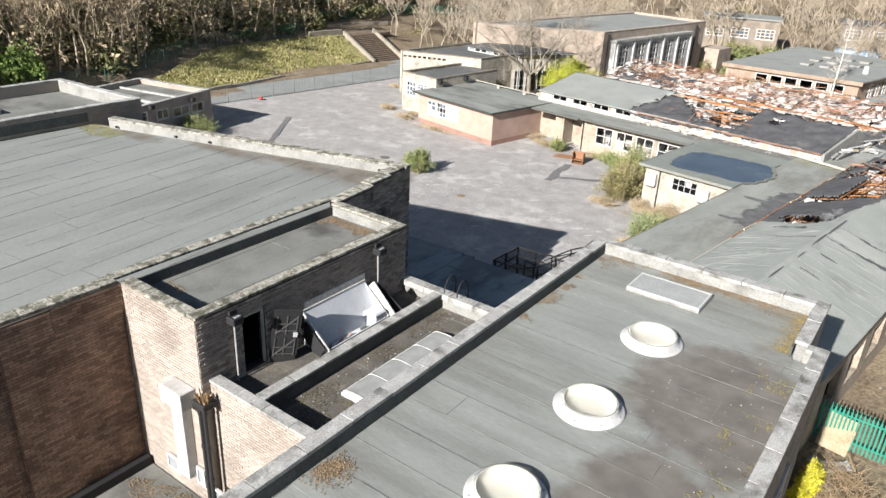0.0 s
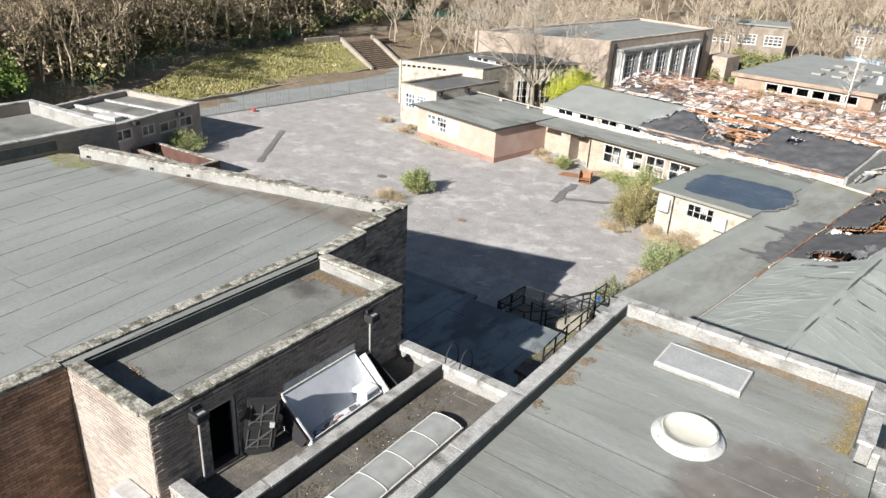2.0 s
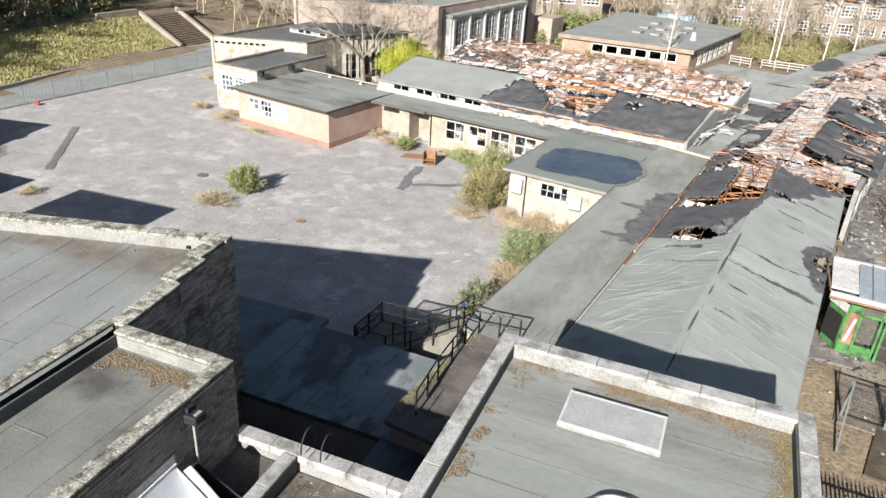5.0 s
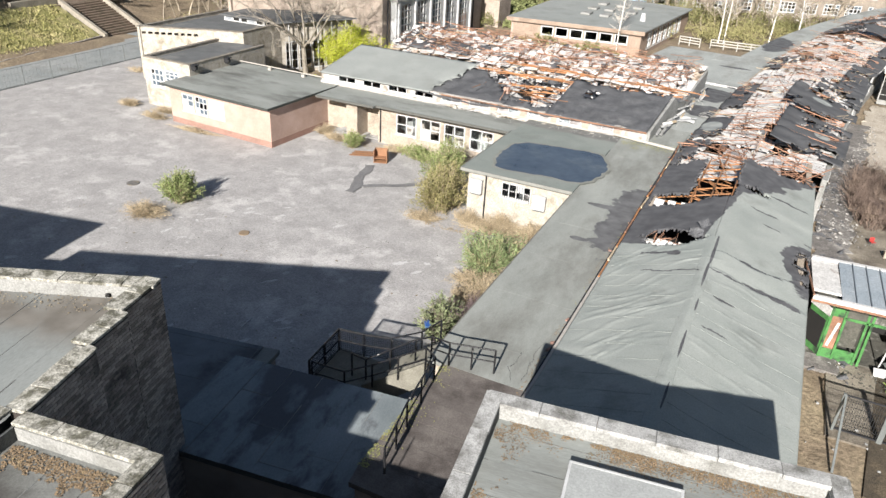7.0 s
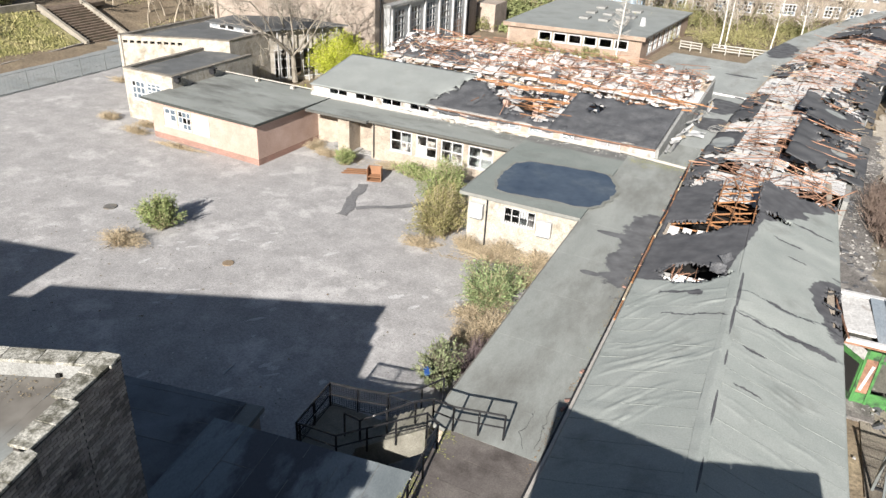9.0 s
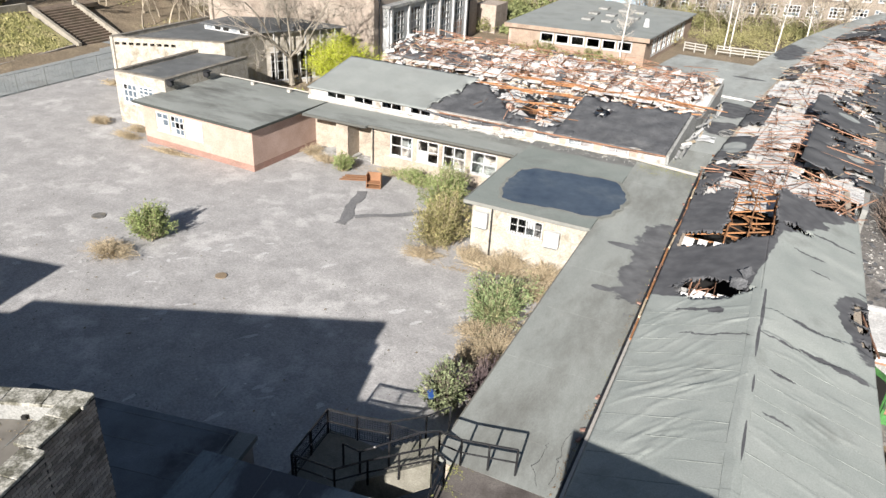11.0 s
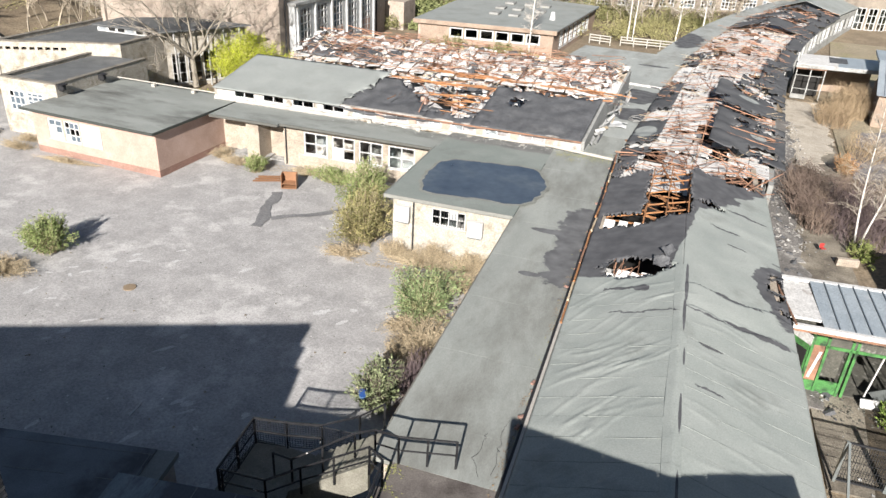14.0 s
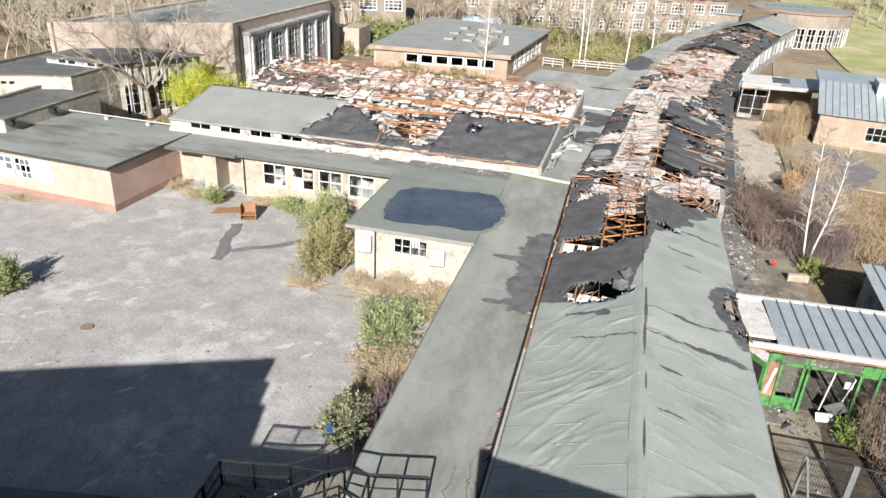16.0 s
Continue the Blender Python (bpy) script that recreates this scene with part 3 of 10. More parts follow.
def floodlight(x, y, z):
    f = thing("floodlight", "black floodlight on a grey conduit against the brick wall", "lamp", NEAR @ pose(x, y, z), "floodlights")
    bm = bmesh.new()
    box(bm, -0.16, -0.2, -0.12, 0.3, 0.2, 0.12)
    bevelled(bm, 0.03)
    part("housing", bm, M_blackmetal, f)
    bm = bmesh.new()
    box(bm, 0.17, -0.1, 0.121, 0.26, 0.1, 0.135)
    part("lens", bm, plain("dusty_lens", (0.30, 0.32, 0.34), 0.2), f, "pale glass lens")
    bm = bmesh.new()
    box(bm, -0.12, -0.12, 0.13, 0.06, 0.12, 0.27)
    part("bracket", bm, M_blackmetal, f)
    bm = bmesh.new()
    tube(bm, (0.03, 0.02, -0.12), (0.03, 0.02, 6.16 - z), 0.03)
    part("conduit", bm, plain("grey_conduit", (0.33, 0.33, 0.32), 0.5), f)


floodlight(0.08, -1.38, 8.3)
floodlight(0.08, -7.62, 8.28)

# ---- low link between the stage and the classroom block ----
link = thing("link_block", "low brick link block with two sunken felt roofs", "building", NEAR)
zl = 6.62
wall(link, (0.0, -8.5), (5.5, -8.5), -0.3, zl - 0.09, 0.3, M_mortar)
brickwork(link, (0.0, -8.5), (5.5, -8.5), 2.0, zl - 0.1, M_brick, seed=61)
wall(link, (5.5, 0.45), (0.0, 0.45), -0.3, zl - 0.09, 0.3, M_lining)
wall(link, (1.86, -8.2), (1.86, 0.15), 5.9, zl - 0.09, 0.24, M_felt_edge, name="parapet")
coping(link, (0.0, -8.5), (5.5, -8.5), zl, 0.3, M_conc, seed=62, unit=1.2)
coping(link, (5.5, 0.45), (-0.0, 0.45), zl, 0.34, M_conc, seed=63, unit=1.2, thick=0.22)
coping(link, (1.88, -8.15), (1.88, 0.05), zl + 0.006, 0.3, M_conc, seed=64, unit=1.25)
felt_roof(link, [(0.02, -8.2), (1.6, -8.2), (1.6, 0.1), (0.02, 0.1)], 6.12, 90, 0.95, M_felt_dirt, 65)
felt_roof(link, [(1.88, -8.2), (5.48, -8.2), (5.48, 0.1), (1.88, 0.1)], 6.05, 90, 0.95, M_felt_dirt, 66)

# barrel rooflight
vault = thing("barrel_rooflight", "frosted barrel-vault rooflight with white ribs on the felt roof", "rooflight", NEAR @ pose(2.85, -6.1, 6.06))
bm = bmesh.new()
for x0, y0, x1, y1 in ((0, 0, 1.1, 0.06), (0, 4.44, 1.1, 4.5), (0, 0.06, 0.06, 4.44), (1.04, 0.06, 1.1, 4.44)):
    box(bm, x0, y0, 0, x1, y1, 0.12)
part("kerb", bm, M_white, vault)
M_frost = bpy.data.materials.new("frosted_acrylic")
M_frost.use_nodes = True
_b = M_frost.node_tree.nodes["Principled BSDF"]
_b.inputs["Base Color"].default_value, _b.inputs["Roughness"].default_value = (0.62, 0.64, 0.58, 1), 0.6
_n = M_frost.node_tree.nodes.new("ShaderNodeTexNoise")
_n.inputs["Scale"].default_value, _n.inputs["Detail"].default_value = 3.0, 6
_r = M_frost.node_tree.nodes.new("ShaderNodeValToRGB")
_r.color_ramp.elements[0].color, _r.color_ramp.elements[1].color = (0.36, 0.37, 0.36, 1), (0.46, 0.475, 0.46, 1)
_r.color_ramp.elements[0].position, _r.color_ramp.elements[1].position = 0.35, 0.65
_c = M_frost.node_tree.nodes.new("ShaderNodeTexCoord")
M_frost.node_tree.links.new(_c.outputs["Object"], _n.inputs["Vector"])
M_frost.node_tree.links.new(_n.outputs["Fac"], _r.inputs["Fac"])
M_frost.node_tree.links.new(_r.outputs["Color"], _b.inputs["Base Color"])
_b.inputs["Transmission Weight"].default_value = 0.35
for k in range(4):
    bm = bmesh.new()
    y0, y1 = 0.06 + k * 1.095, 0.06 + (k + 1) * 1.095
    rings = []
    for y, h in ((y0, 1.0), (y0 + 0.3, 1.0), (y1 - 0.3, 1.0), (y1, 1.0)):
        rings.append([bm.verts.new((0.55 - 0.5 * math.cos(math.pi * i / 12), y, 0.12 + 0.13 * h * math.sin(math.pi * i / 12))) for i in range(13)])
    for r0, r1 in zip(rings, rings[1:]):
        for i in range(12):
            bm.faces.new((r0[i], r0[i + 1], r1[i + 1], r1[i]))
    ob = part("vault", bm, M_frost, vault)
    for pl in ob.data.polygons:
        pl.use_smooth = True
for y in (0.05, 4.43):
    bm = bmesh.new()
    pts = [(0.55 - 0.49 * math.cos(math.pi * i / 12), 0.12 + 0.125 * math.sin(math.pi * i / 12)) for i in range(13)]
    f0, f1 = ([bm.verts.new((px, yy, pz)) for px, pz in pts] for yy in (y, y + 0.015))
    bm.faces.new(f0)
    bm.faces.new(list(reversed(f1)))
    part("end_cap", bm, M_frost, vault)
part("light_well", make(box, 0.07, 0.07, 0.0, 1.03, 4.43, 0.05), M_white, vault, "white lining below the glazing")
for k in range(5):
    bm = bmesh.new()
    y = 0.06 + k * 1.095
    pts = [(0.55 - 0.505 * math.cos(math.pi * i / 12), y, 0.12 + 0.132 * math.sin(math.pi * i / 12)) for i in range(13)]
    for p, q in zip(pts, pts[1:]):
        bar(bm, p, q, 0.035, 0.014, up=(0, 1, 0))
    part("rib", bm, M_white, vault)

# tipped white-lined plant box
M_boxwhite = surface("bluish_white_liner", (0.50, 0.52, 0.55), (0.57, 0.59, 0.62), (0.33, 0.32, 0.31), size=0.5, fine=0.04, rough=0.6, bump=0.15, stain=(0.58, 0.75), fine_mix=0.1)
tank = thing("plant_box", "open white-lined box with a sloping rim against sooty brick", "box", NEAR @ pose(0.07, -4.95, 6.13))


def end_panel(y, thick, low=0.26, high=1.2, deep=1.16):
    """An upright panel whose top slopes from the wall down to the front."""
    bm = bmesh.new()
    prof = [(0.03, 0.0), (deep, 0.0), (deep, low), (0.03, high)]
    f0, f1 = ([bm.verts.new((x, yy, z)) for x, z in prof] for yy in (y, y + thick))
    bm.faces.new(f0)
    bm.faces.new(list(reversed(f1)))
    for k in range(4):
        bm.faces.new((f0[(k + 1) % 4], f0[k], f1[k], f1[(k + 1) % 4]))
    bmesh.ops.recalc_face_normals(bm, faces=bm.faces)
    return bm


part("base", make(box, 0.03, 0.04, 0.0, 1.12, 2.86, 0.035), M_boxwhite, tank)
part("back_panel", make(bar, (0.34, 0.04, 0.63), (0.34, 2.86, 0.63), 0.03, 1.3, up=(-0.47, 0, 0.88)), M_boxwhite, tank, "bluish-white sloping liner")
part("front_panel", bevelled(make(box, 1.12, 0.042, 0.036, 1.158, 2.858, 0.26), 0.006), M_boxwhite, tank)
part("end_panel", end_panel(0.0, 0.038), M_boxwhite, tank)
part("end_panel", end_panel(2.862, 0.038), M_boxwhite, tank)
part("inner_box", bevelled(make(box, 0.52, 2.25, 0.036, 1.1, 2.85, 0.5), 0.05), M_boxwhite, tank)
part("rim", make(bar, (0.02, -0.02, 1.24), (0.02, 2.92, 1.24), 0.07, 0.07), M_plaster, tank, "stained timber rim")
part("rim", make(bar, (0.04, -0.03, 1.215), (1.18, -0.03, 0.275), 0.05, 0.04), M_plaster, tank)
part("backing_board", make(box, -0.03, 0.1, 1.29, -0.004, 2.95, 1.5), M_plaster, tank, "bleached stained board")
part("loose_panel", make(bar, (0.22, 2.98, 1.12), (1.2, 2.98, 0.2), 0.03, 0.5, up=(0.68, 0, 0.73)), M_white, tank)
part("loose_panel", make(bar, (0.15, 3.16, 0.95), (1.15, 3.42, 0.05), 0.02, 0.6, up=(0.6, 0.2, 0.75)), M_blackmetal, tank)
part("black_sheet", make(bar, (0.06, -0.1, 0.75), (1.0, -0.16, 0.12), 0.03, 0.55, up=(0.55, 0, 0.83)), M_blackmetal, tank, "black torn sheet")
rr = random.Random(15)
for k in range(14):
    x, y, r = rr.uniform(0.78, 1.05), rr.uniform(0.15, 2.1), rr.uniform(0.05, 0.13)
    part("debris", make(bar, (x, y, 0.05), (x + rr.uniform(-.12, .12), y + r * 2, 0.06 + rr.uniform(0, .05)), r, 0.03), (M_felt_dirt, M_black, M_red)[k % 3], tank)

# ladder hoops over the link's far wall
ladder = thing("roof_ladder", "dark steel ladder hoops over the parapet", "ladder", NEAR)
for u in (2.05, 2.6):
    bm = bmesh.new()
    pts = [(u, 0.05 + 0.35 * (1 - math.cos(math.pi * i / 10)), zl + 0.1 + 0.55 * math.sin(math.pi * i / 10)) for i in range(11)]
    for p, q in zip(pts, pts[1:]):
        tube(bm, p, q, 0.022, sides=6)
    tube(bm, pts[-1], (u, 0.75, 2.6), 0.022, sides=6)
    part("stile", bm, M_blackmetal, ladder)
for k in range(13):
    part("rung", make(tube, (2.07, 0.75, 2.9 + 0.29 * k), (2.58, 0.75, 2.9 + 0.29 * k), 0.014, sides=6), M_blackmetal, ladder)

# white duct and twin pipes on the south wall
duct = thing("wall_duct", "white rectangular duct boxed down the brick wall", "duct", NEAR)
part("duct_body", bevelled(make(box, -1.15, -9.15, 3.0, -0.62, -8.82, 6.1), 0.02), M_white, duct)
part("duct_cap", bevelled(make(box, -1.3, -9.35, 5.75, -0.3, -8.82, 6.35), 0.03), M_white, duct)
pipes = thing("soil_pipes", "pair of black soil pipes below a leaf-filled hopper", "pipe", NEAR)
for u in (0.02, 0.22):
    downpipe(pipes, (u, -8.95), 2.1, 5.95, 0.06, hopper=False, name="pipe")
part("hopper", bevelled(make(box, -0.15, -9.08, 5.95, 0.4, -8.72, 6.15), 0.02), M_blackmetal, pipes)
rr = random.Random(5)
bm = bmesh.new()
for k in range(26):
    x, y = rr.uniform(-0.1, 0.35), rr.uniform(-9.0, -8.78)
    bar(bm, (x, y, 6.15), (x + rr.uniform(-0.15, 0.15), y + rr.uniform(-0.1, 0.1), 6.2 + rr.uniform(0.05, 0.25)), 0.05, 0.01)
part("leaves", bm, plain("dead_leaf", (0.30, 0.2, 0.11)), pipes)
for k, (s, w, z0, z1) in enumerate(((1.3, 0.6, 2.55, 3.1), (2.85, 0.4, 2.75, 3.4), (3.62, 0.5, 2.35, 3.0))):
    window(stage if s < 3.4 else link, (-3.45, -8.84), (5, -8.84), s, s + w, z0, z1, 1, 1, seed=k, inset=-0.04, broken=0.0, glass=M_paleglass)

# lower roof in front of the south wall
lower = thing("lower_annexe", "low annexe with a flat dirty roof and white rooflight", "building", NEAR)
slab(lower, "wall", [(-3.4, -22), (5.4, -22), (5.4, -9.4), (-3.4, -9.4)], -0.3, 1.9, M_brick)
felt_roof(lower, [(-3.44, -22), (5.44, -22), (5.44, -8.86), (-3.44, -8.86)], 2.05, 90, 1.0, M_felt_dark, 71)
slab(lower, "kerb", [(-3.44, -14.93), (-3.16, -14.93), (-3.16, -8.9), (-3.44, -8.9)], 2.05, 2.38, M_blackmetal)
part("rooflight", bevelled(make(box, -0.9, -11.6, 2.06, 0.6, -10.2, 2.32), 0.03), M_white, lower, "white rooflight")
part("rooflight_glass", make(box, -0.8, -11.5, 2.321, 0.5, -10.3, 2.34), M_frost, lower)

# ---- classroom block with the round rooflights ----
block = thing("classroom_block", "flat-roofed block with pale concrete coping and felt roof", "building", NEAR)
zm = 8.27
OUT = [(5.5, -30), (14.05, -30), (14.05, 2.05), (13.5, 2.05), (13.5, 5.3), (5.5, 5.3)]
for i in range(6):
    a, b = OUT[i], OUT[(i + 1) % 6]
    wall(block, a, b, -0.3, zm - 0.11, 0.3, M_mortar if i in (1, 4, 5) else M_lining if i in (2, 3) else M_brick)
brickwork(block, (14.05, -10), (14.05, 2.05), 3.0, zm - 0.12, M_brick, seed=81)
for (a, b), w in zip([(OUT[1], OUT[2]), (OUT[2], OUT[3]), (OUT[3], OUT[4]), (OUT[4], OUT[5]), (OUT[5], OUT[0])], (0.33, 0.28, 0.33, 0.36, 0.34)):
    coping(block, a, b, zm + (0.004 if w == 0.33 else 0), w, M_conc, thick=0.12, seed=int(w * 100), unit=1.4)
M_mainroof = burnt_felt("classroom_felt", spots=[(12.2, -1.9, 2.2, 3.2), (11.9, -7.0, 1.5, 2.4)], c_felt=((0.212, 0.225, 0.212), (0.262, 0.275, 0.26)), dark=((0.12, 0.11, 0.10), (0.18, 0.165, 0.15)), soft=0.14, wobble=1.3, k=1.0, grain=(0.9, 1.1, 0.5), dirt=(0.125, 0.123, 0.113), stretch=(0.22, 1.5, 1), streak=(0.47, 0.74))
felt_roof(block, [(5.8, -29.7), (13.75, -29.7), (13.75, 1.75), (5.8, 1.75)], zm - 0.48, 0, 1.0, M_mainroof, 82, M_seam_soft, piece=9)
felt_roof(block, [(5.8, 1.75), (13.2, 1.75), (13.2, 5.0), (5.8, 5.0)], zm - 0.478, 0, 1.0, M_mainroof, 83, M_seam_soft, piece=9)
slab(block, "upstand", [(5.82, -29), (5.88, -29), (5.88, 4.98), (5.82, 4.98)], zm - 0.48, zm - 0.12, M_felt_edge, "black felt upstand")
slab(block, "upstand", [(5.88, 4.92), (13.2, 4.92), (13.2, 4.98), (5.88, 4.98)], zm - 0.47, zm - 0.12, M_lining)
slab(block, "upstand", [(13.1, 1.8), (13.16, 1.8), (13.16, 4.9), (13.1, 4.9)], zm - 0.47, zm - 0.12, M_felt_edge)


def dome(v):
    d = thing("dome_rooflight", "round white acrylic dome rooflight on a broad kerb", "rooflight", NEAR @ pose(9.66, v, zm - 0.475), "dome rooflights")
    bm = bmesh.new()
    prof = [(0.92, 0.0), (0.915, 0.04), (0.86, 0.065), (0.75, 0.10), (0.73, 0.19), (0.66, 0.235)]
    rings = [[bm.verts.new((r * math.cos(k * math.tau / 40), r * math.sin(k * math.tau / 40), z)) for k in range(40)] for r, z in prof]
    for r0, r1 in zip(rings, rings[1:]):
        for k in range(40):
            bm.faces.new((r0[k], r0[(k + 1) % 40], r1[(k + 1) % 40], r1[k]))
    bm.faces.new(rings[0])
    ob = part("kerb", bm, M_white, d)
    for pl in ob.data.polygons:
        pl.use_smooth = len(pl.vertices) == 4
    bm = bmesh.new()
    prof = [(0.70, 0.236), (0.68, 0.16), (0.60, 0.08), (0.42, 0.035), (0.2, 0.02)]
    rings = [[bm.verts.new((r * math.cos(k * math.tau / 40), r * math.sin(k * math.tau / 40), z)) for k in range(40)] for r, z in prof]
    for r0, r1 in zip(rings, rings[1:]):
        for k in range(40):
            bm.faces.new((r0[k], r0[(k + 1) % 40], r1[(k + 1) % 40], r1[k]))
    bm.faces.new(rings[-1])
    ob = part("liner", bm, M_domeplastic, d, "cream inner bowl")
    for pl in ob.data.polygons:
        pl.use_smooth = True
    bm = bmesh.new()
    rings = [[bm.verts.new((0.72 * math.cos(t) * math.cos(k * math.tau / 40), 0.72 * math.cos(t) * math.sin(k * math.tau / 40), 0.24 + 0.16 * math.sin(t))) for k in range(40)] for t in (0.0, 0.25, 0.5, 0.8, 1.1, 1.35)]
    for r0, r1 in zip(rings, rings[1:]):
        for k in range(40):
            bm.faces.new((r0[k], r0[(k + 1) % 40], r1[(k + 1) % 40], r1[k]))
    bm.faces.new(rings[-1])
    ob = part("dome", bm, M_acrylic, d, "clear scratched acrylic dome")
    ob.visible_shadow = False
    for pl in ob.data.polygons:
        pl.use_smooth = True
    ob.modifiers.new("thickness", "SOLIDIFY").thickness = 0.008
    for k in range(8):
        t = k * math.tau / 8
        part("bolt", make(tube, (0.82 * math.cos(t), 0.82 * math.sin(t), 0.06), (0.82 * math.cos(t), 0.82 * math.sin(t), 0.1), 0.025, sides=8), M_conc, d)


M_acrylic = glass_material("clear_acrylic", (0.93, 0.93, 0.9))
M_domeplastic = bpy.data.materials.new("cream_acrylic")
M_domeplastic.use_nodes = True
_b = M_domeplastic.node_tree.nodes["Principled BSDF"]
_b.inputs["Base Color"].default_value, _b.inputs["Roughness"].default_value = (0.66, 0.65, 0.50, 1), 0.5
_n = M_domeplastic.node_tree.nodes.new("ShaderNodeTexNoise")
_n.inputs["Scale"].default_value, _n.inputs["Detail"].default_value = 2.5, 7
_r = M_domeplastic.node_tree.nodes.new("ShaderNodeValToRGB")
_r.color_ramp.elements[0].color, _r.color_ramp.elements[1].color = (0.30, 0.297, 0.272, 1), (0.40, 0.397, 0.37, 1)
_c = M_domeplastic.node_tree.nodes.new("ShaderNodeTexCoord")
M_domeplastic.node_tree.links.new(_c.outputs["Object"], _n.inputs["Vector"])
M_domeplastic.node_tree.links.new(_n.outputs["Fac"], _r.inputs["Fac"])
M_domeplastic.node_tree.links.new(_r.outputs["Color"], _b.inputs["Base Color"])
for v in (-8.15, -4.18, 0.03):
    dome(v)
pane = thing("flat_rooflight", "rectangular wired-glass rooflight in a white frame", "rooflight", NEAR @ pose(7.72, 2.6, zm - 0.475))
part("kerb", bevelled(make(box, 0, 0, 0, 2.5, 1.4, 0.11), 0.02), M_lining, pane)
bm = bmesh.new()
for x0, y0, x1, y1 in ((0.02, 0.02, 2.48, 0.08), (0.02, 1.32, 2.48, 1.38), (0.02, 0.08, 0.08, 1.32), (2.42, 0.08, 2.48, 1.32)):
    box(bm, x0, y0, 0.11, x1, y1, 0.18)
part("frame", bm, M_white, pane)
part("glass", make(box, 0.08, 0.08, 0.112, 2.42, 1.32, 0.17), plain("frosted_wired_glass", (0.36, 0.37, 0.36), 0.25), pane, "frosted glass")

# ---- ground ----
kerb_x = lambda y: -59.4 - 0.145 * (y - 24.8)


def land(x, y):
    """Height of the land: level site, a bank and wooded slope to the west, a gentle rise behind the hall."""
    d = kerb_x(y) - x
    h = min(max(d, 0), 7) * 0.42 + max(0, d - 7) * 0.16
    if y > 118:
        h += min(y - 118, 120) * 0.05
    return h


bm = bmesh.new()
bmesh.ops.create_grid(bm, x_segments=150, y_segments=150, size=300)
for v in bm.verts:
    v.co.y += 110
    x, y = v.co.x, v.co.y
    v.co.z = land(x, y) - 0.10 + 0.12 * noise.noise(Vector((x * 0.12, y * 0.12, 0))) * (1 if land(x, y) > 0.1 else 0.3)
for ax, sgn in ((0, -1), (0, 1), (1, 1), (1, -1)):
    edge = [v for v in bm.verts if abs(v.co[ax] - (110 if ax else 0) - sgn * 300) < 1]
    for v in edge:
        v.co[ax] += sgn * 2500
ground = part("ground", bm, M_soil)
tagged(ground, "rough earth, moss and dead leaves round the school", "ground", kind="structure")
bm = bmesh.new()
xs = [-53.5 + i * (59.5 / 60) for i in range(61)]
ys = [2 + j * (44.0 / 44) for j in range(45)]
g = [[bm.verts.new((x, y + (0 if y < 45 else max(0, (-x - 24) * 0.0)), 0.03 * noise.noise(Vector((x * 0.25, y * 0.25, 3))) - 0.015)) for y in ys] for x in xs]
for i in range(60):
    for j in range(44):
        bm.faces.new((g[i][j], g[i + 1][j], g[i + 1][j + 1], g[i][j + 1]))
yard = part("courtyard", bm, M_asphalt)
tagged(yard, "cracked grey tarmac school yard with pale worn patches", "yard", kind="structure")
slab(None, "courtyard_north", [(-53.5, 46), (-41.5, 46), (-41.5, 62), (-53.5, 62)], -0.2, -0.004, M_asphalt)
tagged(bpy.data.objects["courtyard_north"], "grey tarmac strip beside the low wing", "yard", kind="structure")
M_road = surface("bluish_road", (0.20, 0.215, 0.215), (0.25, 0.26, 0.255), (0.16, 0.16, 0.15), size=4, fine=0.1, rough=0.95, stain=(0.55, 0.7))
slab(None, "road", [(kerb_x(-10), -10), (-53.6, -10), (-53.6, 66), (kerb_x(66), 66)], -0.2, -0.02, M_road)
tagged(bpy.data.objects["road"], "pale grey service road behind a mesh fence", "road", kind="structure")
# low brick kerb wall along the bank
bw = thing("bank_wall", "low mossy brick wall along the foot of the bank", "wall")
for k in range(14):
    y0, y1 = 14 + k * 2.75, 14 + (k + 1) * 2.75 - 0.02
    slab(bw, "wall_length", [(kerb_x(y0) - 0.3, y0), (kerb_x(y0), y0), (kerb_x(y1), y1), (kerb_x(y1) - 0.3, y1)], -0.2, 0.38 + 0.05 * math.sin(k * 2.1), M_mortar)
# grass bank
bm = bmesh.new()
g = []
for i in range(34):
    y = 17 + i * 1.08
    x0, row = kerb_x(y) - 0.3, []
    wide = 2.0 + 6.3 * min(1, max(0, (y - 16) / 16))
    for j in range(12):
        x = x0 - wide * j / 11
        row.append(bm.verts.new((x, y, land(x, y) + 0.10 + 0.14 * noise.noise(Vector((x, y, 1))))))
    g.append(row)
for i in range(33):
    for j in range(11):
        bm.faces.new((g[i][j], g[i][j + 1], g[i + 1][j + 1], g[i + 1][j]))
tagged(part("grass_bank", bm, M_grass), "rough yellow-green grass bank below the woods", "bank", kind="structure")
rr = random.Random(8)
verts, faces = [], []
for k in range(9000):
    y = rr.uniform(17.5, 52)
    wide = 2.0 + 6.3 * min(1, max(0, (y - 16) / 16))
    x = kerb_x(y) - 0.4 - rr.random() * (wide - 0.3)
    z, h, a = land(x, y) + 0.05, rr.uniform(0.12, 0.34), rr.uniform(0, 6.28)
    w = rr.uniform(0.05, 0.13)
    n0 = len(verts)
    verts += [(x - w * math.cos(a), y - w * math.sin(a), z), (x + w * math.cos(a), y + w * math.sin(a), z), (x + rr.uniform(-.2, .2), y + rr.uniform(-.2, .2), z + h)]
    faces.append((n0, n0 + 1, n0 + 2))
me = bpy.data.meshes.new("grass_tufts")
me.from_pydata(verts, [], faces)
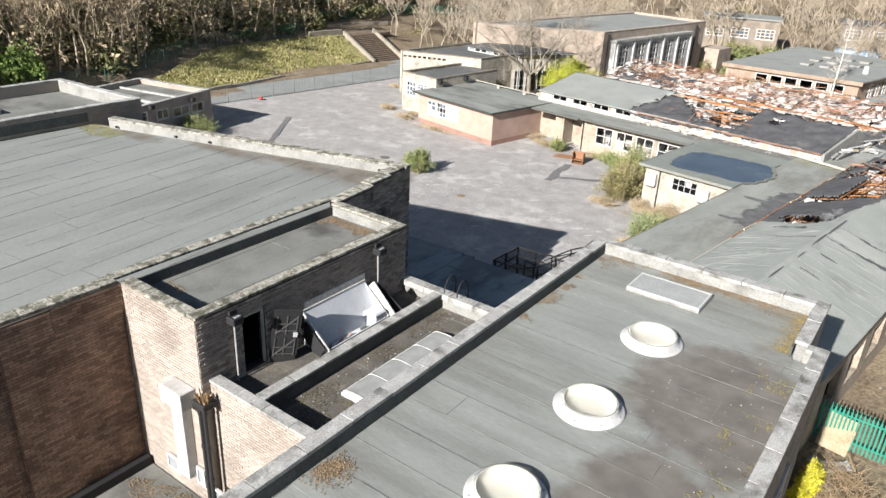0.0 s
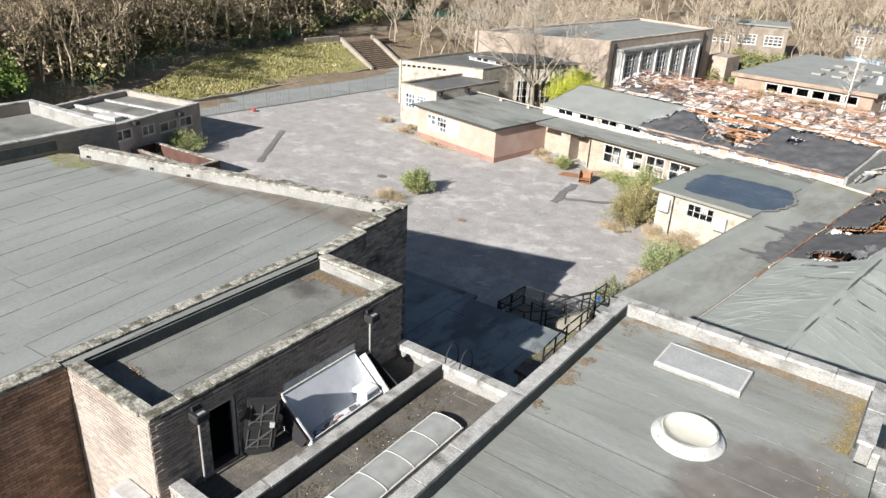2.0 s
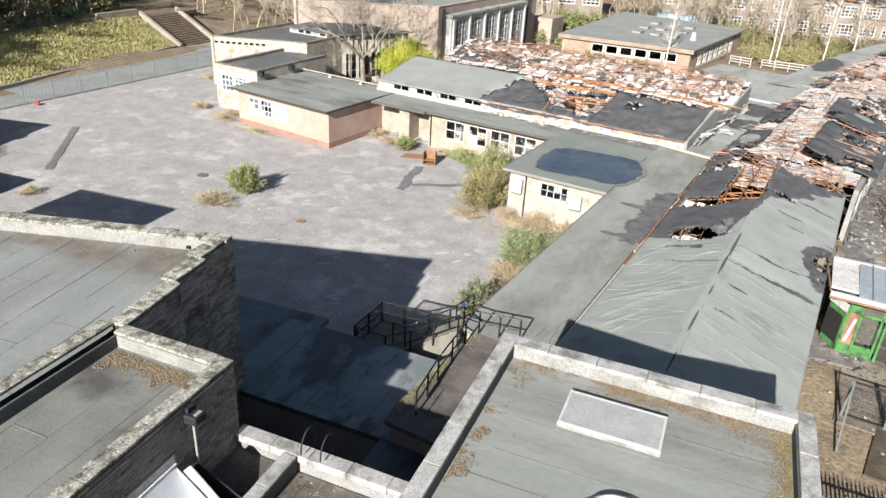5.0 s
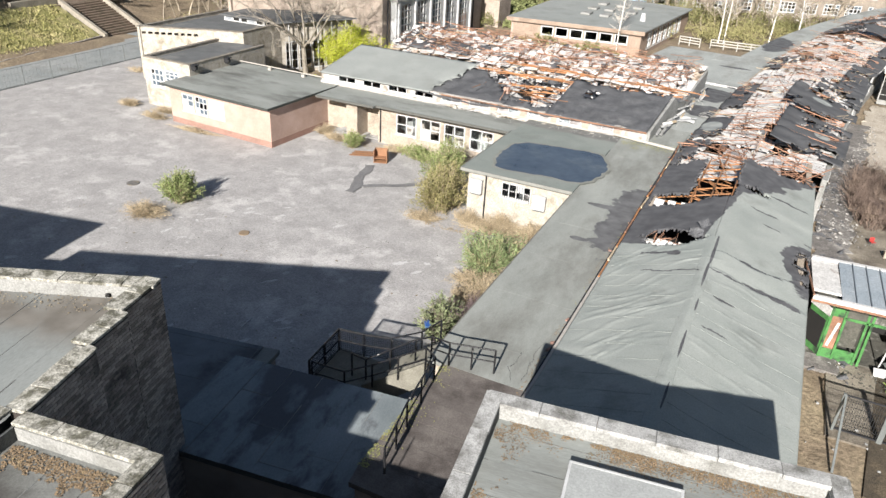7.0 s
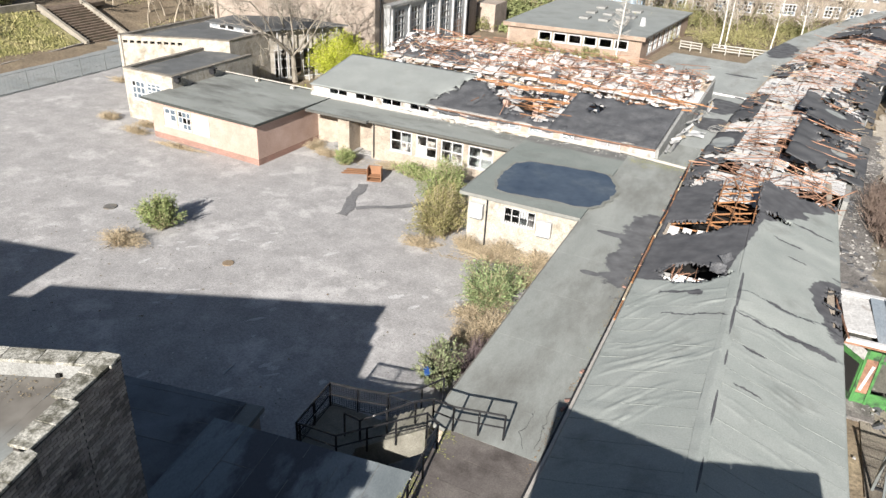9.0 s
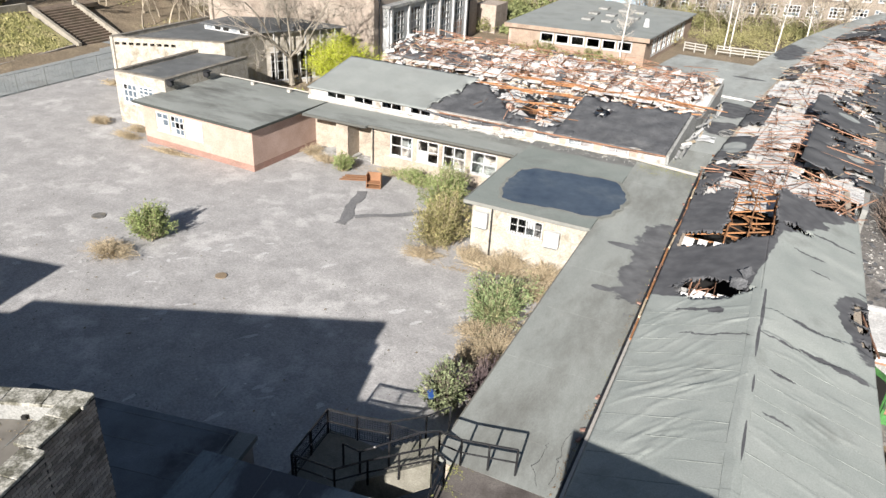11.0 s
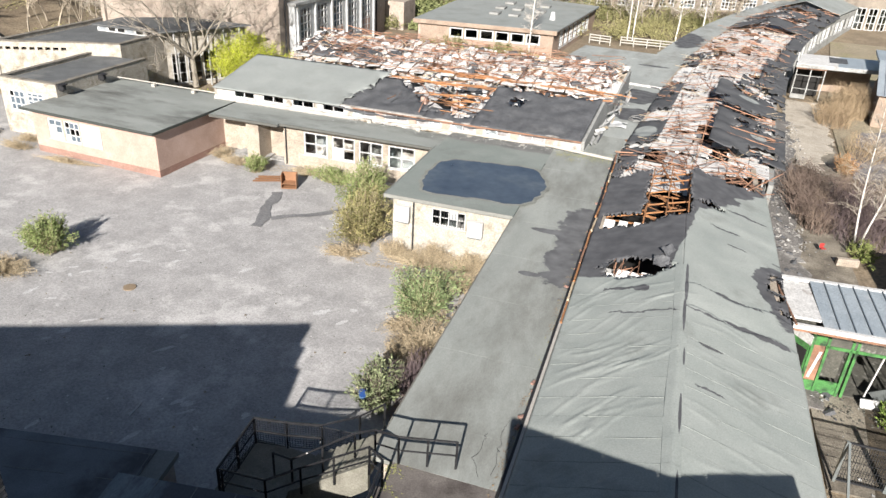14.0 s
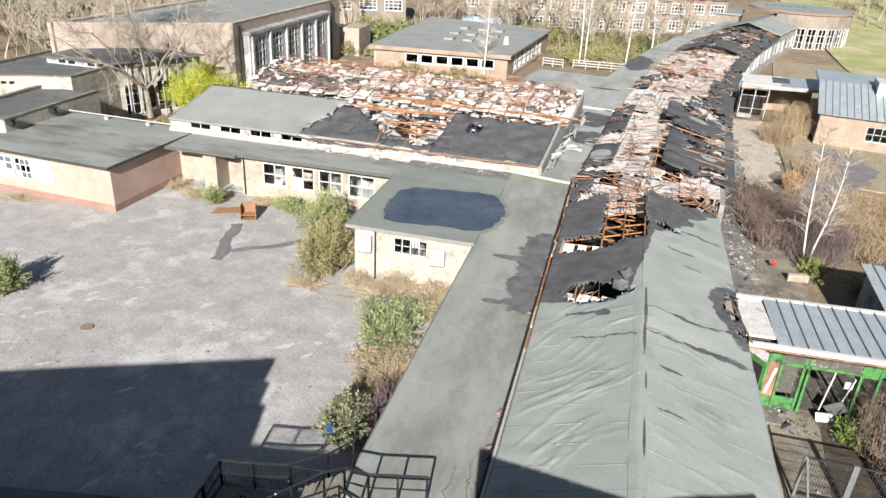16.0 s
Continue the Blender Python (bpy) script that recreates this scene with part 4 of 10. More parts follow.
M_blade = surface("grass_blade", (0.23, 0.225, 0.08), (0.32, 0.29, 0.13), (0.42, 0.36, 0.21), size=1.0, fine=0.1, rough=0.9, bump=0, island=0.3)
me.materials.append(M_blade)
tagged(new("grass_tufts", me), "tufts of rough grass on the bank", "grass", kind="stuff")
# steps up the bank
M_hallwall = surface("dirty_render", (0.25, 0.225, 0.185), (0.32, 0.29, 0.24), (0.15, 0.13, 0.10), size=0.8, fine=0.06, rough=1.0)
st = thing("garden_steps", "wide weathered steps with pale cheek walls up the bank", "steps")
M_step = surface("mossy_step", (0.13, 0.095, 0.07), (0.19, 0.145, 0.11), (0.09, 0.08, 0.05), size=0.8, fine=0.06, rough=1.0)
for k in range(15):
    x1 = -63.9 - k * 0.42
    slab(st, "step", [(x1 - 0.5, 53.4), (x1, 53.4), (x1 - 0.05, 58.6), (x1 - 0.55, 58.6)], -0.2, 0.2 * (k + 1), M_step)
for y0 in (52.9, 58.65):
    bm = bmesh.new()
    lo = [(-63.6, y0), (-63.6, y0 + 0.4)]
    a = [bm.verts.new(p) for p in ((-63.5, y0, -0.2), (-63.5, y0 + 0.4, -0.2), (-70.6, y0 + 0.4, -0.2), (-70.6, y0, -0.2), (-63.5, y0, 0.5), (-63.5, y0 + 0.4, 0.5), (-70.6, y0 + 0.4, 3.7), (-70.6, y0, 3.7))]
    for f in ((0, 1, 5, 4), (1, 2, 6, 5), (2, 3, 7, 6), (3, 0, 4, 7), (4, 5, 6, 7)):
        bm.faces.new([a[i] for i in f])
    part("cheek_wall", bm, M_hallwall, st)
slab(st, "top_wall", [(-71.2, 47.0), (-70.7, 47.0), (-70.7, 52.85), (-71.2, 52.85)], 2.4, 3.9, M_hallwall)
slab(st, "top_wall", [(-77.5, 52.0), (-77.2, 52.0), (-75.2, 66), (-75.5, 66)], 2.8, 3.9, M_hallwall)
slab(st, "terrace", [(-77.2, 50.0), (-70.2, 50.0), (-70.2, 62), (-77.2, 62)], 2.6, 3.05, M_step)


# ---- fences ----
def mesh_fence(name, label, pts, height, material, spacing=3.0, wires=True, wire=0.012, cell=0.35, zfun=land, group="fences"):
    f = thing(name, label, "fence", group=group)
    posts, run = [], 0.0
    for (ax, ay), (bx, by) in zip(pts, pts[1:]):
        n = max(1, round(math.hypot(bx - ax, by - ay) / spacing))
        posts += [(ax + (bx - ax) * i / n, ay + (by - ay) * i / n) for i in range(n)]
    posts.append(pts[-1])
    for x, y in posts:
        z = zfun(x, y)
        part("post", make(tube, (x, y, z - 0.1), (x, y, z + height + 0.05), 0.045, sides=6), material, f)
    for (ax, ay), (bx, by) in zip(posts, posts[1:]):
        za, zb = zfun(ax, ay), zfun(bx, by)
        bm = bmesh.new()
        bar(bm, (ax, ay, za + height), (bx, by, zb + height), 0.03)
        bar(bm, (ax, ay, za + 0.1), (bx, by, zb + 0.1), 0.025)
        if wires:
            n = int(math.hypot(bx - ax, by - ay) / cell)
            for i in range(1, n):
                k = i / n
                p = (ax + (bx - ax) * k, ay + (by - ay) * k)
                z = za + (zb - za) * k
                bar(bm, (*p, z + 0.1), (*p, z + height), wire)
            for i in range(1, int(height / cell / 1.5)):
                h = 0.1 + i * cell * 1.5
                bar(bm, (ax, ay, za + h), (bx, by, zb + h), wire)
        part("mesh_panel", bm, material, f)
    return f


M_greymetal = plain("galvanised_grey", (0.20, 0.215, 0.21), 0.5, 0.4)
M_greenmetal = plain("dark_green_paint", (0.02, 0.13, 0.095), 0.5)
M_bright_green = plain("green_palisade_paint", (0.03, 0.22, 0.16), 0.5)
mesh_fence("mesh_fence", "galvanised wire mesh fence between the yard and road", [(-53.5, 20.6), (-53.5, 49.5)], 1.7, M_greymetal)
mesh_fence("green_mesh_fence", "dark green mesh fence along the foot of the woods", [(-60.5, 2), (-62.0, 14), (-68.0, 28), (-72.0, 45), (-77.4, 52)], 1.6, M_greenmetal, cell=0.5, wire=0.03)
mesh_fence("green_rail_fence", "dark green rail fence above the steps", [(-77.4, 52), (-80.5, 72), (-78, 92)], 1.7, M_greenmetal, cell=0.22, wire=0.035)


# ---- link roofs in the shade of the hall ----
low = thing("link_roof", "low felt-roofed link beside the brick hall", "building", NEAR)
slab(low, "wall", [(-5.4, 5.7), (1.6, 5.7), (1.6, 10.5), (-5.4, 10.5)], -0.3, 2.4, M_brick)
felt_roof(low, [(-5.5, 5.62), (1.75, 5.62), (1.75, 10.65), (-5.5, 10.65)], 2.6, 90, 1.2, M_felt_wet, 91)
low2 = thing("side_roof", "low dark felt roof beside the block", "building", NEAR)
slab(low2, "wall", [(1.5, 0.5), (5.45, 0.5), (5.45, 5.55), (1.5, 5.55)], -0.3, 2.4, M_brick)
felt_roof(low2, [(1.45, 0.5), (5.48, 0.5), (5.48, 5.6), (1.45, 5.6)], 2.58, 0, 1.2, M_felt_shaded, 92)
low3 = thing("lean_to", "low dark lean-to roof against the hall", "building", NEAR)
slab(low3, "wall", [(-13.8, 4.2), (-5.7, 6.0), (-5.7, 11.2), (-5.0, 11.4), (-5.0, 12.6), (-13.8, 12.2)], -0.3, 1.45, M_brick)
felt_roof(low3, [(-14, 3.9), (-5.6, 6.2), (-5.55, 11.3), (-5.6, 12.7), (-14, 12.3)], 1.6, 4, 1.2, M_felt_shaded, 93)
slab(low3, "roof_flap", [(-5.6, 11.4), (-4.9, 11.45), (-4.9, 12.8), (-5.6, 12.72)], 1.35, 1.56, M_felt_dark)

# ---- covered corridor (strip roof), hut, north corridor ----
ZS = 3.42
M_strip = burnt_felt("corridor_felt", streak=(0.45, 0.72), dirt=(0.125, 0.122, 0.108), stretch=(1.5, 0.55, 1), spots=[(4.3, 27.6, 2.0, 4.2), (4.0, 31.5, 1.8, 1.8), (2.2, 29.6, 1.0, 0.25), (2.0, 25.0, 0.5, 0.2)], wobble=1.7, soft=0.03, grain=(0.8, 1.0, 0.5), c_felt=((0.225, 0.235, 0.218), (0.272, 0.282, 0.262)), dark=((0.08, 0.08, 0.083), (0.14, 0.14, 0.143)))
corridor = thing("corridor", "long flat-roofed school corridor with green felt and scorch marks", "building")
slab(corridor, "wall", [(0.35, 12.3), (4.05, 12.3), (4.05, 62), (0.35, 62)], -0.3, ZS - 0.2, M_buff)
for k in range(17):
    y0, y1 = 12.3 + k * 2.0, 12.3 + (k + 1) * 2.0
    slab(corridor, "felt_sheet", [(0.0, y0), (4.12, y0), (4.12, y1), (0.0, y1)], ZS - 0.16, ZS + 0.004 * (k % 2), M_strip)
for k in range(6):
    y0 = 5.8 + k * 1.1
    slab(corridor, "felt_sheet", [(0.75, y0), (4.12, y0), (4.12, y0 + 1.09), (0.6, y0 + 1.09)], ZS - 0.2, ZS - 0.01 + 0.004 * (k % 2), M_felt_brown)
slab(corridor, "wall_end", [(0.9, 5.9), (4.05, 5.9), (4.05, 12.28), (0.75, 12.28)], -0.3, ZS - 0.21, M_brick)
slab(corridor, "fascia", [(-0.05, 12.3), (-0.004, 12.3), (-0.004, 30.6), (-0.05, 30.6)], ZS - 0.2, ZS + 0.015, plain("weathered_fascia", (0.16, 0.15, 0.13)))
wall(corridor, (0.3, 30.5), (0.3, 12.4), -0.3, ZS - 0.2, 0.04, M_buff)

hut = thing("store_hut", "buff brick flat-roofed store with a flooded felt roof", "building")
ZH = 3.52
HW = ((-6.65, 30.75), (-0.02, 30.75))
hwin = (2.2, 4.1, 2.05, 3.0)
wall(hut, HW[0], HW[1], -0.3, ZH - 0.2, 0.3, M_hutbrick, [hwin])
wall(hut, (-6.65, 39.6), HW[0], -0.3, ZH - 0.2, 0.3, M_hutbrick)
M_hutroof = burnt_felt("hut_felt", spots=[(3.4, 34.0, 1.6, 2.6)], wobble=1.6)
slab(hut, "roof", [(-7.0, 30.35), (0.02, 30.35), (0.02, 38.9), (-7.0, 38.9)], ZH - 0.18, ZH + 0.006, M_hutroof)
bm = bmesh.new()
for a, b in (((-7.03, 30.32), (0.0, 30.32)), ((-7.03, 38.9), (-7.03, 30.35))):
    bar(bm, (*a, ZH - 0.06), (*b, ZH - 0.06), 0.05, 0.2)
part("fascia", bm, plain("grey_fascia", (0.22, 0.22, 0.20)), hut)
window(hut, HW[0], HW[1], *hwin, 4, 2, seed=3, broken=0.6, boarded=((2, 1),))
for k in range(12):
    x = -4.35 + k * 0.155
    part("security_bar", make(bar, (x, 30.72, 2.07), (x, 30.72, 2.98), 0.02), M_blackmetal, hut)
# bluish base adds sky reflection to the water's own dark colour
M_water = surface("standing_water", (0.042, 0.056, 0.078), (0.07, 0.087, 0.11), (0.11, 0.125, 0.135), size=2.2, fine=0.4, rough=0.05, bump=0.05, depth=0.004, stain=(0.52, 0.75), fine_mix=0.1)
bm = bmesh.new()
ring = []
for k in range(90):
    t = k * math.tau / 90
    q = (abs(math.cos(t)) ** 4 + abs(math.sin(t)) ** 4) ** -0.25
    r = 0.97 + 0.13 * noise.noise(Vector((1.7 * math.cos(t), 1.7 * math.sin(t), 4))) + 0.05 * noise.noise(Vector((7 * math.cos(t), 7 * math.sin(t), 9)))
    ring.append((-2.7 + 3.42 * q * r * math.cos(t), 34.55 + 3.05 * q * r * math.sin(t) + 0.3 * math.cos(t)))
lo = [bm.verts.new((x, y, ZH + 0.002)) for x, y in ring]
hi = [bm.verts.new((-2.95 + (x + 2.95) * 0.985, 34.5 + (y - 34.5) * 0.985, ZH + 0.016)) for x, y in ring]
bm.faces.new(hi)
for k in range(90):
    bm.faces.new((lo[k], lo[(k + 1) % 90], hi[(k + 1) % 90], hi[k]))
rim = bmesh.new()
lo = [rim.verts.new((-2.95 + (x + 2.95) * 1.05, 34.5 + (y - 34.5) * 1.06, ZH + 0.0065)) for x, y in ring]
hi = [rim.verts.new((-2.95 + (x + 2.95) * 1.03, 34.5 + (y - 34.5) * 1.04, ZH + 0.0105)) for x, y in ring]
rim.faces.new(hi)
for k in range(90):
    rim.faces.new((lo[k], lo[(k + 1) % 90], hi[(k + 1) % 90], hi[k]))
part("silt_rim", rim, surface("silt_stain", (0.17, 0.172, 0.152), (0.21, 0.212, 0.19), (0.14, 0.14, 0.12), size=0.5, fine=0.05, rough=0.8), hut, "dried silt round the puddle")
tagged(part("rain_puddle", bm, M_water), "large dark rain puddle on the felt roof", "puddle")


def air_unit(x, y, z):
    u = thing("air_conditioner", "white outdoor air-conditioning unit on the hut wall", "air conditioner", pose(x, y, z), "air conditioners")
    part("casing", bevelled(make(box, -0.42, -0.34, 0, 0.42, 0, 0.9), 0.03), M_white, u)
    bm = bmesh.new()
    for r in (0.1, 0.2, 0.3):
        pts = [(r * math.cos(k * math.tau / 20) - 0.08, -0.36, 0.45 + r * math.sin(k * math.tau / 20)) for k in range(21)]
        for p, q in zip(pts, pts[1:]):
            bar(bm, p, q, 0.012)
    tagged(part("fan_grille", bm, M_greymetal, u), kind="stuff")
    part("bracket", make(box, -0.35, -0.3, -0.06, 0.35, 0, -0.01), M_greymetal, u)


air_unit(-6.05, 30.74, 2.0)
air_unit(-1.95, 30.74, 1.85)
downpipe(hut, (-5.45, 30.66), 0, 3.2, hopper=False)

# north corridor with its windows
north = thing("north_corridor", "single-storey brick corridor with white-framed broken windows", "building")
ZN = 3.2
NW = ((-24.2, 40.0), (-6.7, 40.0))
wins = [(7.2, 9.0), (9.35, 11.05), (11.35, 13.1), (13.5, 15.4)]
wall(north, (-18.6, 40.0), NW[1], -0.3, ZN - 0.2, 0.3, M_buff, [(a - 5.6, b - 5.6, 1.0, 2.62) for a, b in wins])
for k, (a, b) in enumerate(wins):
    window(north, NW[0], NW[1], a, b, 1.0, 2.62, 2, 2, seed=30 + k, broken=0.5, bar_w=0.07, boarded=((0, 0),) if k == 1 else ())
wall(north, (-24.2, 41.2), (-18.6, 41.2), -0.3, ZN - 0.2, 0.3, M_buff, [(2.2, 3.05, -0.05, 2.15)])
wall(north, (-18.6, 41.2), (-18.6, 40.0), -0.3, ZN - 0.2, 0.3, M_buff)
slab(north, "pier", [(-21.3, 39.6), (-20.3, 39.6), (-20.3, 41.19), (-21.3, 41.19)], -0.3, ZN - 0.2, M_buff)
bm = bmesh.new()
bar(bm, (-22.0, 41.12, 0), (-22.0, 41.12, 2.15), 0.1)
bar(bm, (-21.15, 41.12, 0), (-21.15, 41.12, 2.15), 0.1)
part("door_frame", bm, M_white, north)
slab(north, "doorstep", [(-22.6, 39.6), (-20.0, 39.6), (-20.0, 41.1), (-22.6, 41.1)], -0.1, 0.22, M_conc)
downpipe(north, (-18.35, 39.9), 0.1, 2.95, hopper=False)
slab(north, "floor", [(-24, 40.4), (4, 40.4), (4, 42.14), (-24, 42.14)], -0.3, 0.05, M_conc)
rr = random.Random(77)
for k in range(9):
    x = rr.uniform(-16.6, -9.2)
    part("fallen_board", make(bar, (x, 41.9, 2.7), (x + rr.uniform(-.8, .8), 40.55, 0.7 + rr.uniform(0, .8)), rr.uniform(0.2, 0.7), 0.02, up=(1, 0, 0)), M_plaster, north, "white ceiling board fallen inside")
part("back_wall", make(box, -24.2, 42.15, 0, 0.3, 42.36, 3.0), surface("smoke_stained_wall", (0.30, 0.28, 0.25), (0.40, 0.375, 0.34), (0.10, 0.085, 0.07), size=0.6, fine=0.06, rough=0.95, stain=(0.5, 0.62)), north)
for x0, x1, y0 in ((-23.75, -18.4, 38.95), (-18.4, -6.99, 39.3)):
    n = max(1, int((x1 - x0) / 2.0))
    for k in range(n):
        a, b = x0 + (x1 - x0) * k / n, x0 + (x1 - x0) * (k + 1) / n
        slab(north, "felt_sheet", [(a, y0), (b, y0), (b, 42.25), (a, 42.25)], ZN - 0.16, ZN + 0.004 * (k % 2), M_felt_blotched)
M_northdark = burnt_felt("north_felt", spots=[(-2, 41.6, 6, 0.8), (2.0, 43.0, 2.4, 3.0)], wobble=1.8, soft=0.2, dark=((0.12, 0.12, 0.115), (0.17, 0.17, 0.16)))
slab(north, "felt_sheet", [(-6.98, 38.92), (0.02, 38.92), (0.02, 42.25), (-6.98, 42.25)], ZN - 0.1, ZN + 0.21, M_northdark)
bm = bmesh.new()
bar(bm, (-23.75, 38.92, ZN - 0.08), (-18.4, 38.92, ZN - 0.08), 0.05, 0.18)
bar(bm, (-18.4, 39.27, ZN - 0.08), (-7.0, 39.27, ZN - 0.08), 0.05, 0.18)
part("fascia", bm, plain("dark_fascia", (0.10, 0.10, 0.09)), north)

M_pipewhite = plain("white_plastic_pipe", (0.40, 0.375, 0.33), 0.5)
pipe = thing("roof_pipe", "long off-white pipe on brackets across the felt roofs", "pipe")
for k in range(9):
    a = Vector((-35.0, 43.3, 3.42)).lerp(Vector((-2.0, 42.1, 3.5)), k / 9)
    b = Vector((-35.0, 43.3, 3.42)).lerp(Vector((-2.0, 42.1, 3.5)), (k + 1) / 9)
    part("pipe_length", make(tube, a, b - (b - a).normalized() * 0.02, 0.055), M_pipewhite, pipe)
    part("bracket", make(box, b.x - 0.2, b.y - 0.35, 3.2, b.x + 0.1, b.y - 0.1, 3.42), M_pipewhite, pipe)
part("pipe_length", make(tube, (-0.5, 42.0, 3.62), (4.0, 41.3, 3.55), 0.1), M_pipewhite, pipe)

# ---- orange brick classroom ----
pink = thing("orange_classroom", "orange brick classroom with a flat felt roof", "building", pose(-24.6, 34.25, 0, 0, 0, -3.5) @ pose(24.65, -34.5, 0))
PW = ((-35.3, 34.5), (-24.65, 34.5))
pw = [(1.3, 2.6, 1.15, 2.6), (2.75, 4.1, 1.15, 2.6)]
wall(pink, PW[0], PW[1], 0.45, 3.0, 0.3, M_pink, pw)
wall(pink, PW[1], (-24.65, 43.4), 0.45, 3.0, 0.3, M_pink)
wall(pink, (-35.3, 43.4), PW[0], 0.45, 3.0, 0.3, M_pink)
for a, b in ((PW[0], PW[1]), (PW[1], (-24.65, 43.4)), ((-35.3, 43.4), PW[0])):
    wall(pink, a, b, -0.3, 0.449, 0.33, M_red, name="plinth", label="red brick plinth")
window(pink, *PW, *pw[0], 2, 3, seed=6, glass=M_sheen, broken=0.0, boarded=((0, 0), (0, 1), (1, 0)), bar_w=0.09)
window(pink, *PW, *pw[1], 3, 3, seed=7, broken=0.2, glass=M_sheen, boarded=((0, 0),), bar_w=0.07)
part("board", make(box, -31.0, 34.46, 1.1, -29.3, 34.495, 2.65), M_white, pink, "white boarded window")
for k in range(6):
    a, b = -35.75 + k * 1.885, -35.75 + (k + 1) * 1.885
    slab(pink, "felt_sheet", [(a, 34.05), (b, 34.05), (b, 43.6), (a, 43.6)], 3.02, 3.2 + 0.004 * (k % 2), M_felt_blotched)
bm = bmesh.new()
bar(bm, (-35.8, 34.02, 3.12), (-24.42, 34.02, 3.12), 0.05, 0.17)
bar(bm, (-24.41, 34.0, 3.12), (-24.41, 43.6, 3.12), 0.05, 0.17)
part("fascia", bm, plain("black_fascia", (0.05, 0.055, 0.05)), pink)
slab(pink, "floor", [(-35, 34.9), (-24.9, 34.9), (-24.9, 43.3), (-35, 43.3)], -0.3, 0.1, M_dark)

# ---- taller brick wings to the west ----
M_wingcap = surface("dark_weathered_capping", (0.15, 0.135, 0.115), (0.21, 0.19, 0.16), (0.09, 0.08, 0.066), size=0.6, fine=0.05, rough=0.95)
wa = thing("west_wing", "buff brick wing with a dark flat roof", "building")
A = [(-40.4, 37.3), (-35.2, 37.3), (-35.2, 47.0), (-40.4, 47.0)]
aw = [(0.7, 2.2, 1.7, 3.3), (2.35, 3.9, 2.3, 3.3)]
wall(wa, A[0], A[1], -0.3, 4.1, 0.3, M_hutbrick, aw)
for k, h in enumerate(aw):
    window(wa, A[0], A[1], *h, 3, 3, seed=40 + k, inset=0.03, glass=M_sheen, broken=0.1, bar_w=0.1)
wall(wa, A[1], A[2], -0.3, 4.1, 0.3, M_hutbrick)
wall(wa, A[3], A[0], -0.3, 4.1, 0.3, M_hutbrick)
slab(wa, "roof", [(-40.1, 37.6), (-35.5, 37.6), (-35.5, 47), (-40.1, 47)], 3.7, 3.9, M_felt_wing)
for a, b in ((A[0], A[1]), (A[1], A[2]), (A[3], A[0])):
    coping(wa, a, b, 4.2, 0.3, M_wingcap, unit=1.5)
for x, y, z in ((-35.0, 37.6, 3.62), (-35.0, 41.6, 3.5)):
    l = thing("wall_lamp", "black floodlight on the roof edge", "lamp", pose(x, y, z), "roof lamps")
    part("housing", bevelled(make(box, -0.3, -0.15, 0.1, 0.3, 0.2, 0.45), 0.05), M_blackmetal, l)
    part("hood", bevelled(make(box, -0.12, -0.26, 0.46, 0.34, 0.32, 0.54), 0.02), M_blackmetal, l)
    part("arm", make(box, -0.19, -0.05, 0.0, 0.12, 0.06, 0.16), M_blackmetal, l)
wb = thing("west_range", "two-level brick range with dark roofs and strip windows", "building")
B = [(-47.1, 43.1), (-40.5, 46.2), (-37.8, 47.2), (-37.8, 52.9), (-33.6, 59.6), (-47.1, 60)]
sl = [(0.4 + k * 0.62, 0.8 + k * 0.62, 4.25, 4.5) for k in range(9)]
vw = [(0.4 + k * 1.5, 1.75 + k * 1.5, 0.3, 3.1) for k in range(5)]
for i, op in ((0, sl), (1, ()), (2, ()), (3, vw), (5, ())):
    wall(wb, B[i], B[(i + 1) % 6], -0.3, 4.9, 0.3, M_hutbrick, op)
    if i != 3:
        coping(wb, B[i], B[(i + 1) % 6], 5.0, 0.3, M_wingcap, unit=1.5, seed=i)
for k, h in enumerate(vw):
    window(wb, B[3], B[4], *h, 2, 3, seed=60 + k, inset=0.03, broken=0.8, bar_w=0.05)
slab(wb, "roof", [(-46.8, 43.6), (-40.5, 46.5), (-38.1, 47.5), (-38.1, 53.0), (-34.0, 59.5), (-46.8, 59.7)], 4.4, 4.6, M_felt_wing)
slab(wb, "clerestory", [(-44.5, 52.2), (-38.2, 52.2), (-34.4, 59), (-44.5, 59)], 4.6, 5.1, M_white)
for k in range(6):
    part("clerestory_glass", make(box, -44.2 + k * 1.0, 52.16, 4.72, -43.5 + k * 1.0, 52.19, 5.0), M_dark if k % 3 else M_paleglass, wb)
slab(wb, "clerestory_roof", [(-44.8, 51.9), (-37.4, 51.9), (-32.8, 59.4), (-44.8, 59.4)], 5.11, 5.22, M_felt_wing)
for k in range(5):
    q = Vector(B[3]).lerp(Vector(B[4]), (k + 0.4) / 5) + Vector((0.5, -0.3))
    part("post", make(box, q.x - 0.06, q.y - 0.06, -0.1, q.x + 0.06, q.y + 0.06, 5.1), M_conc, wb)

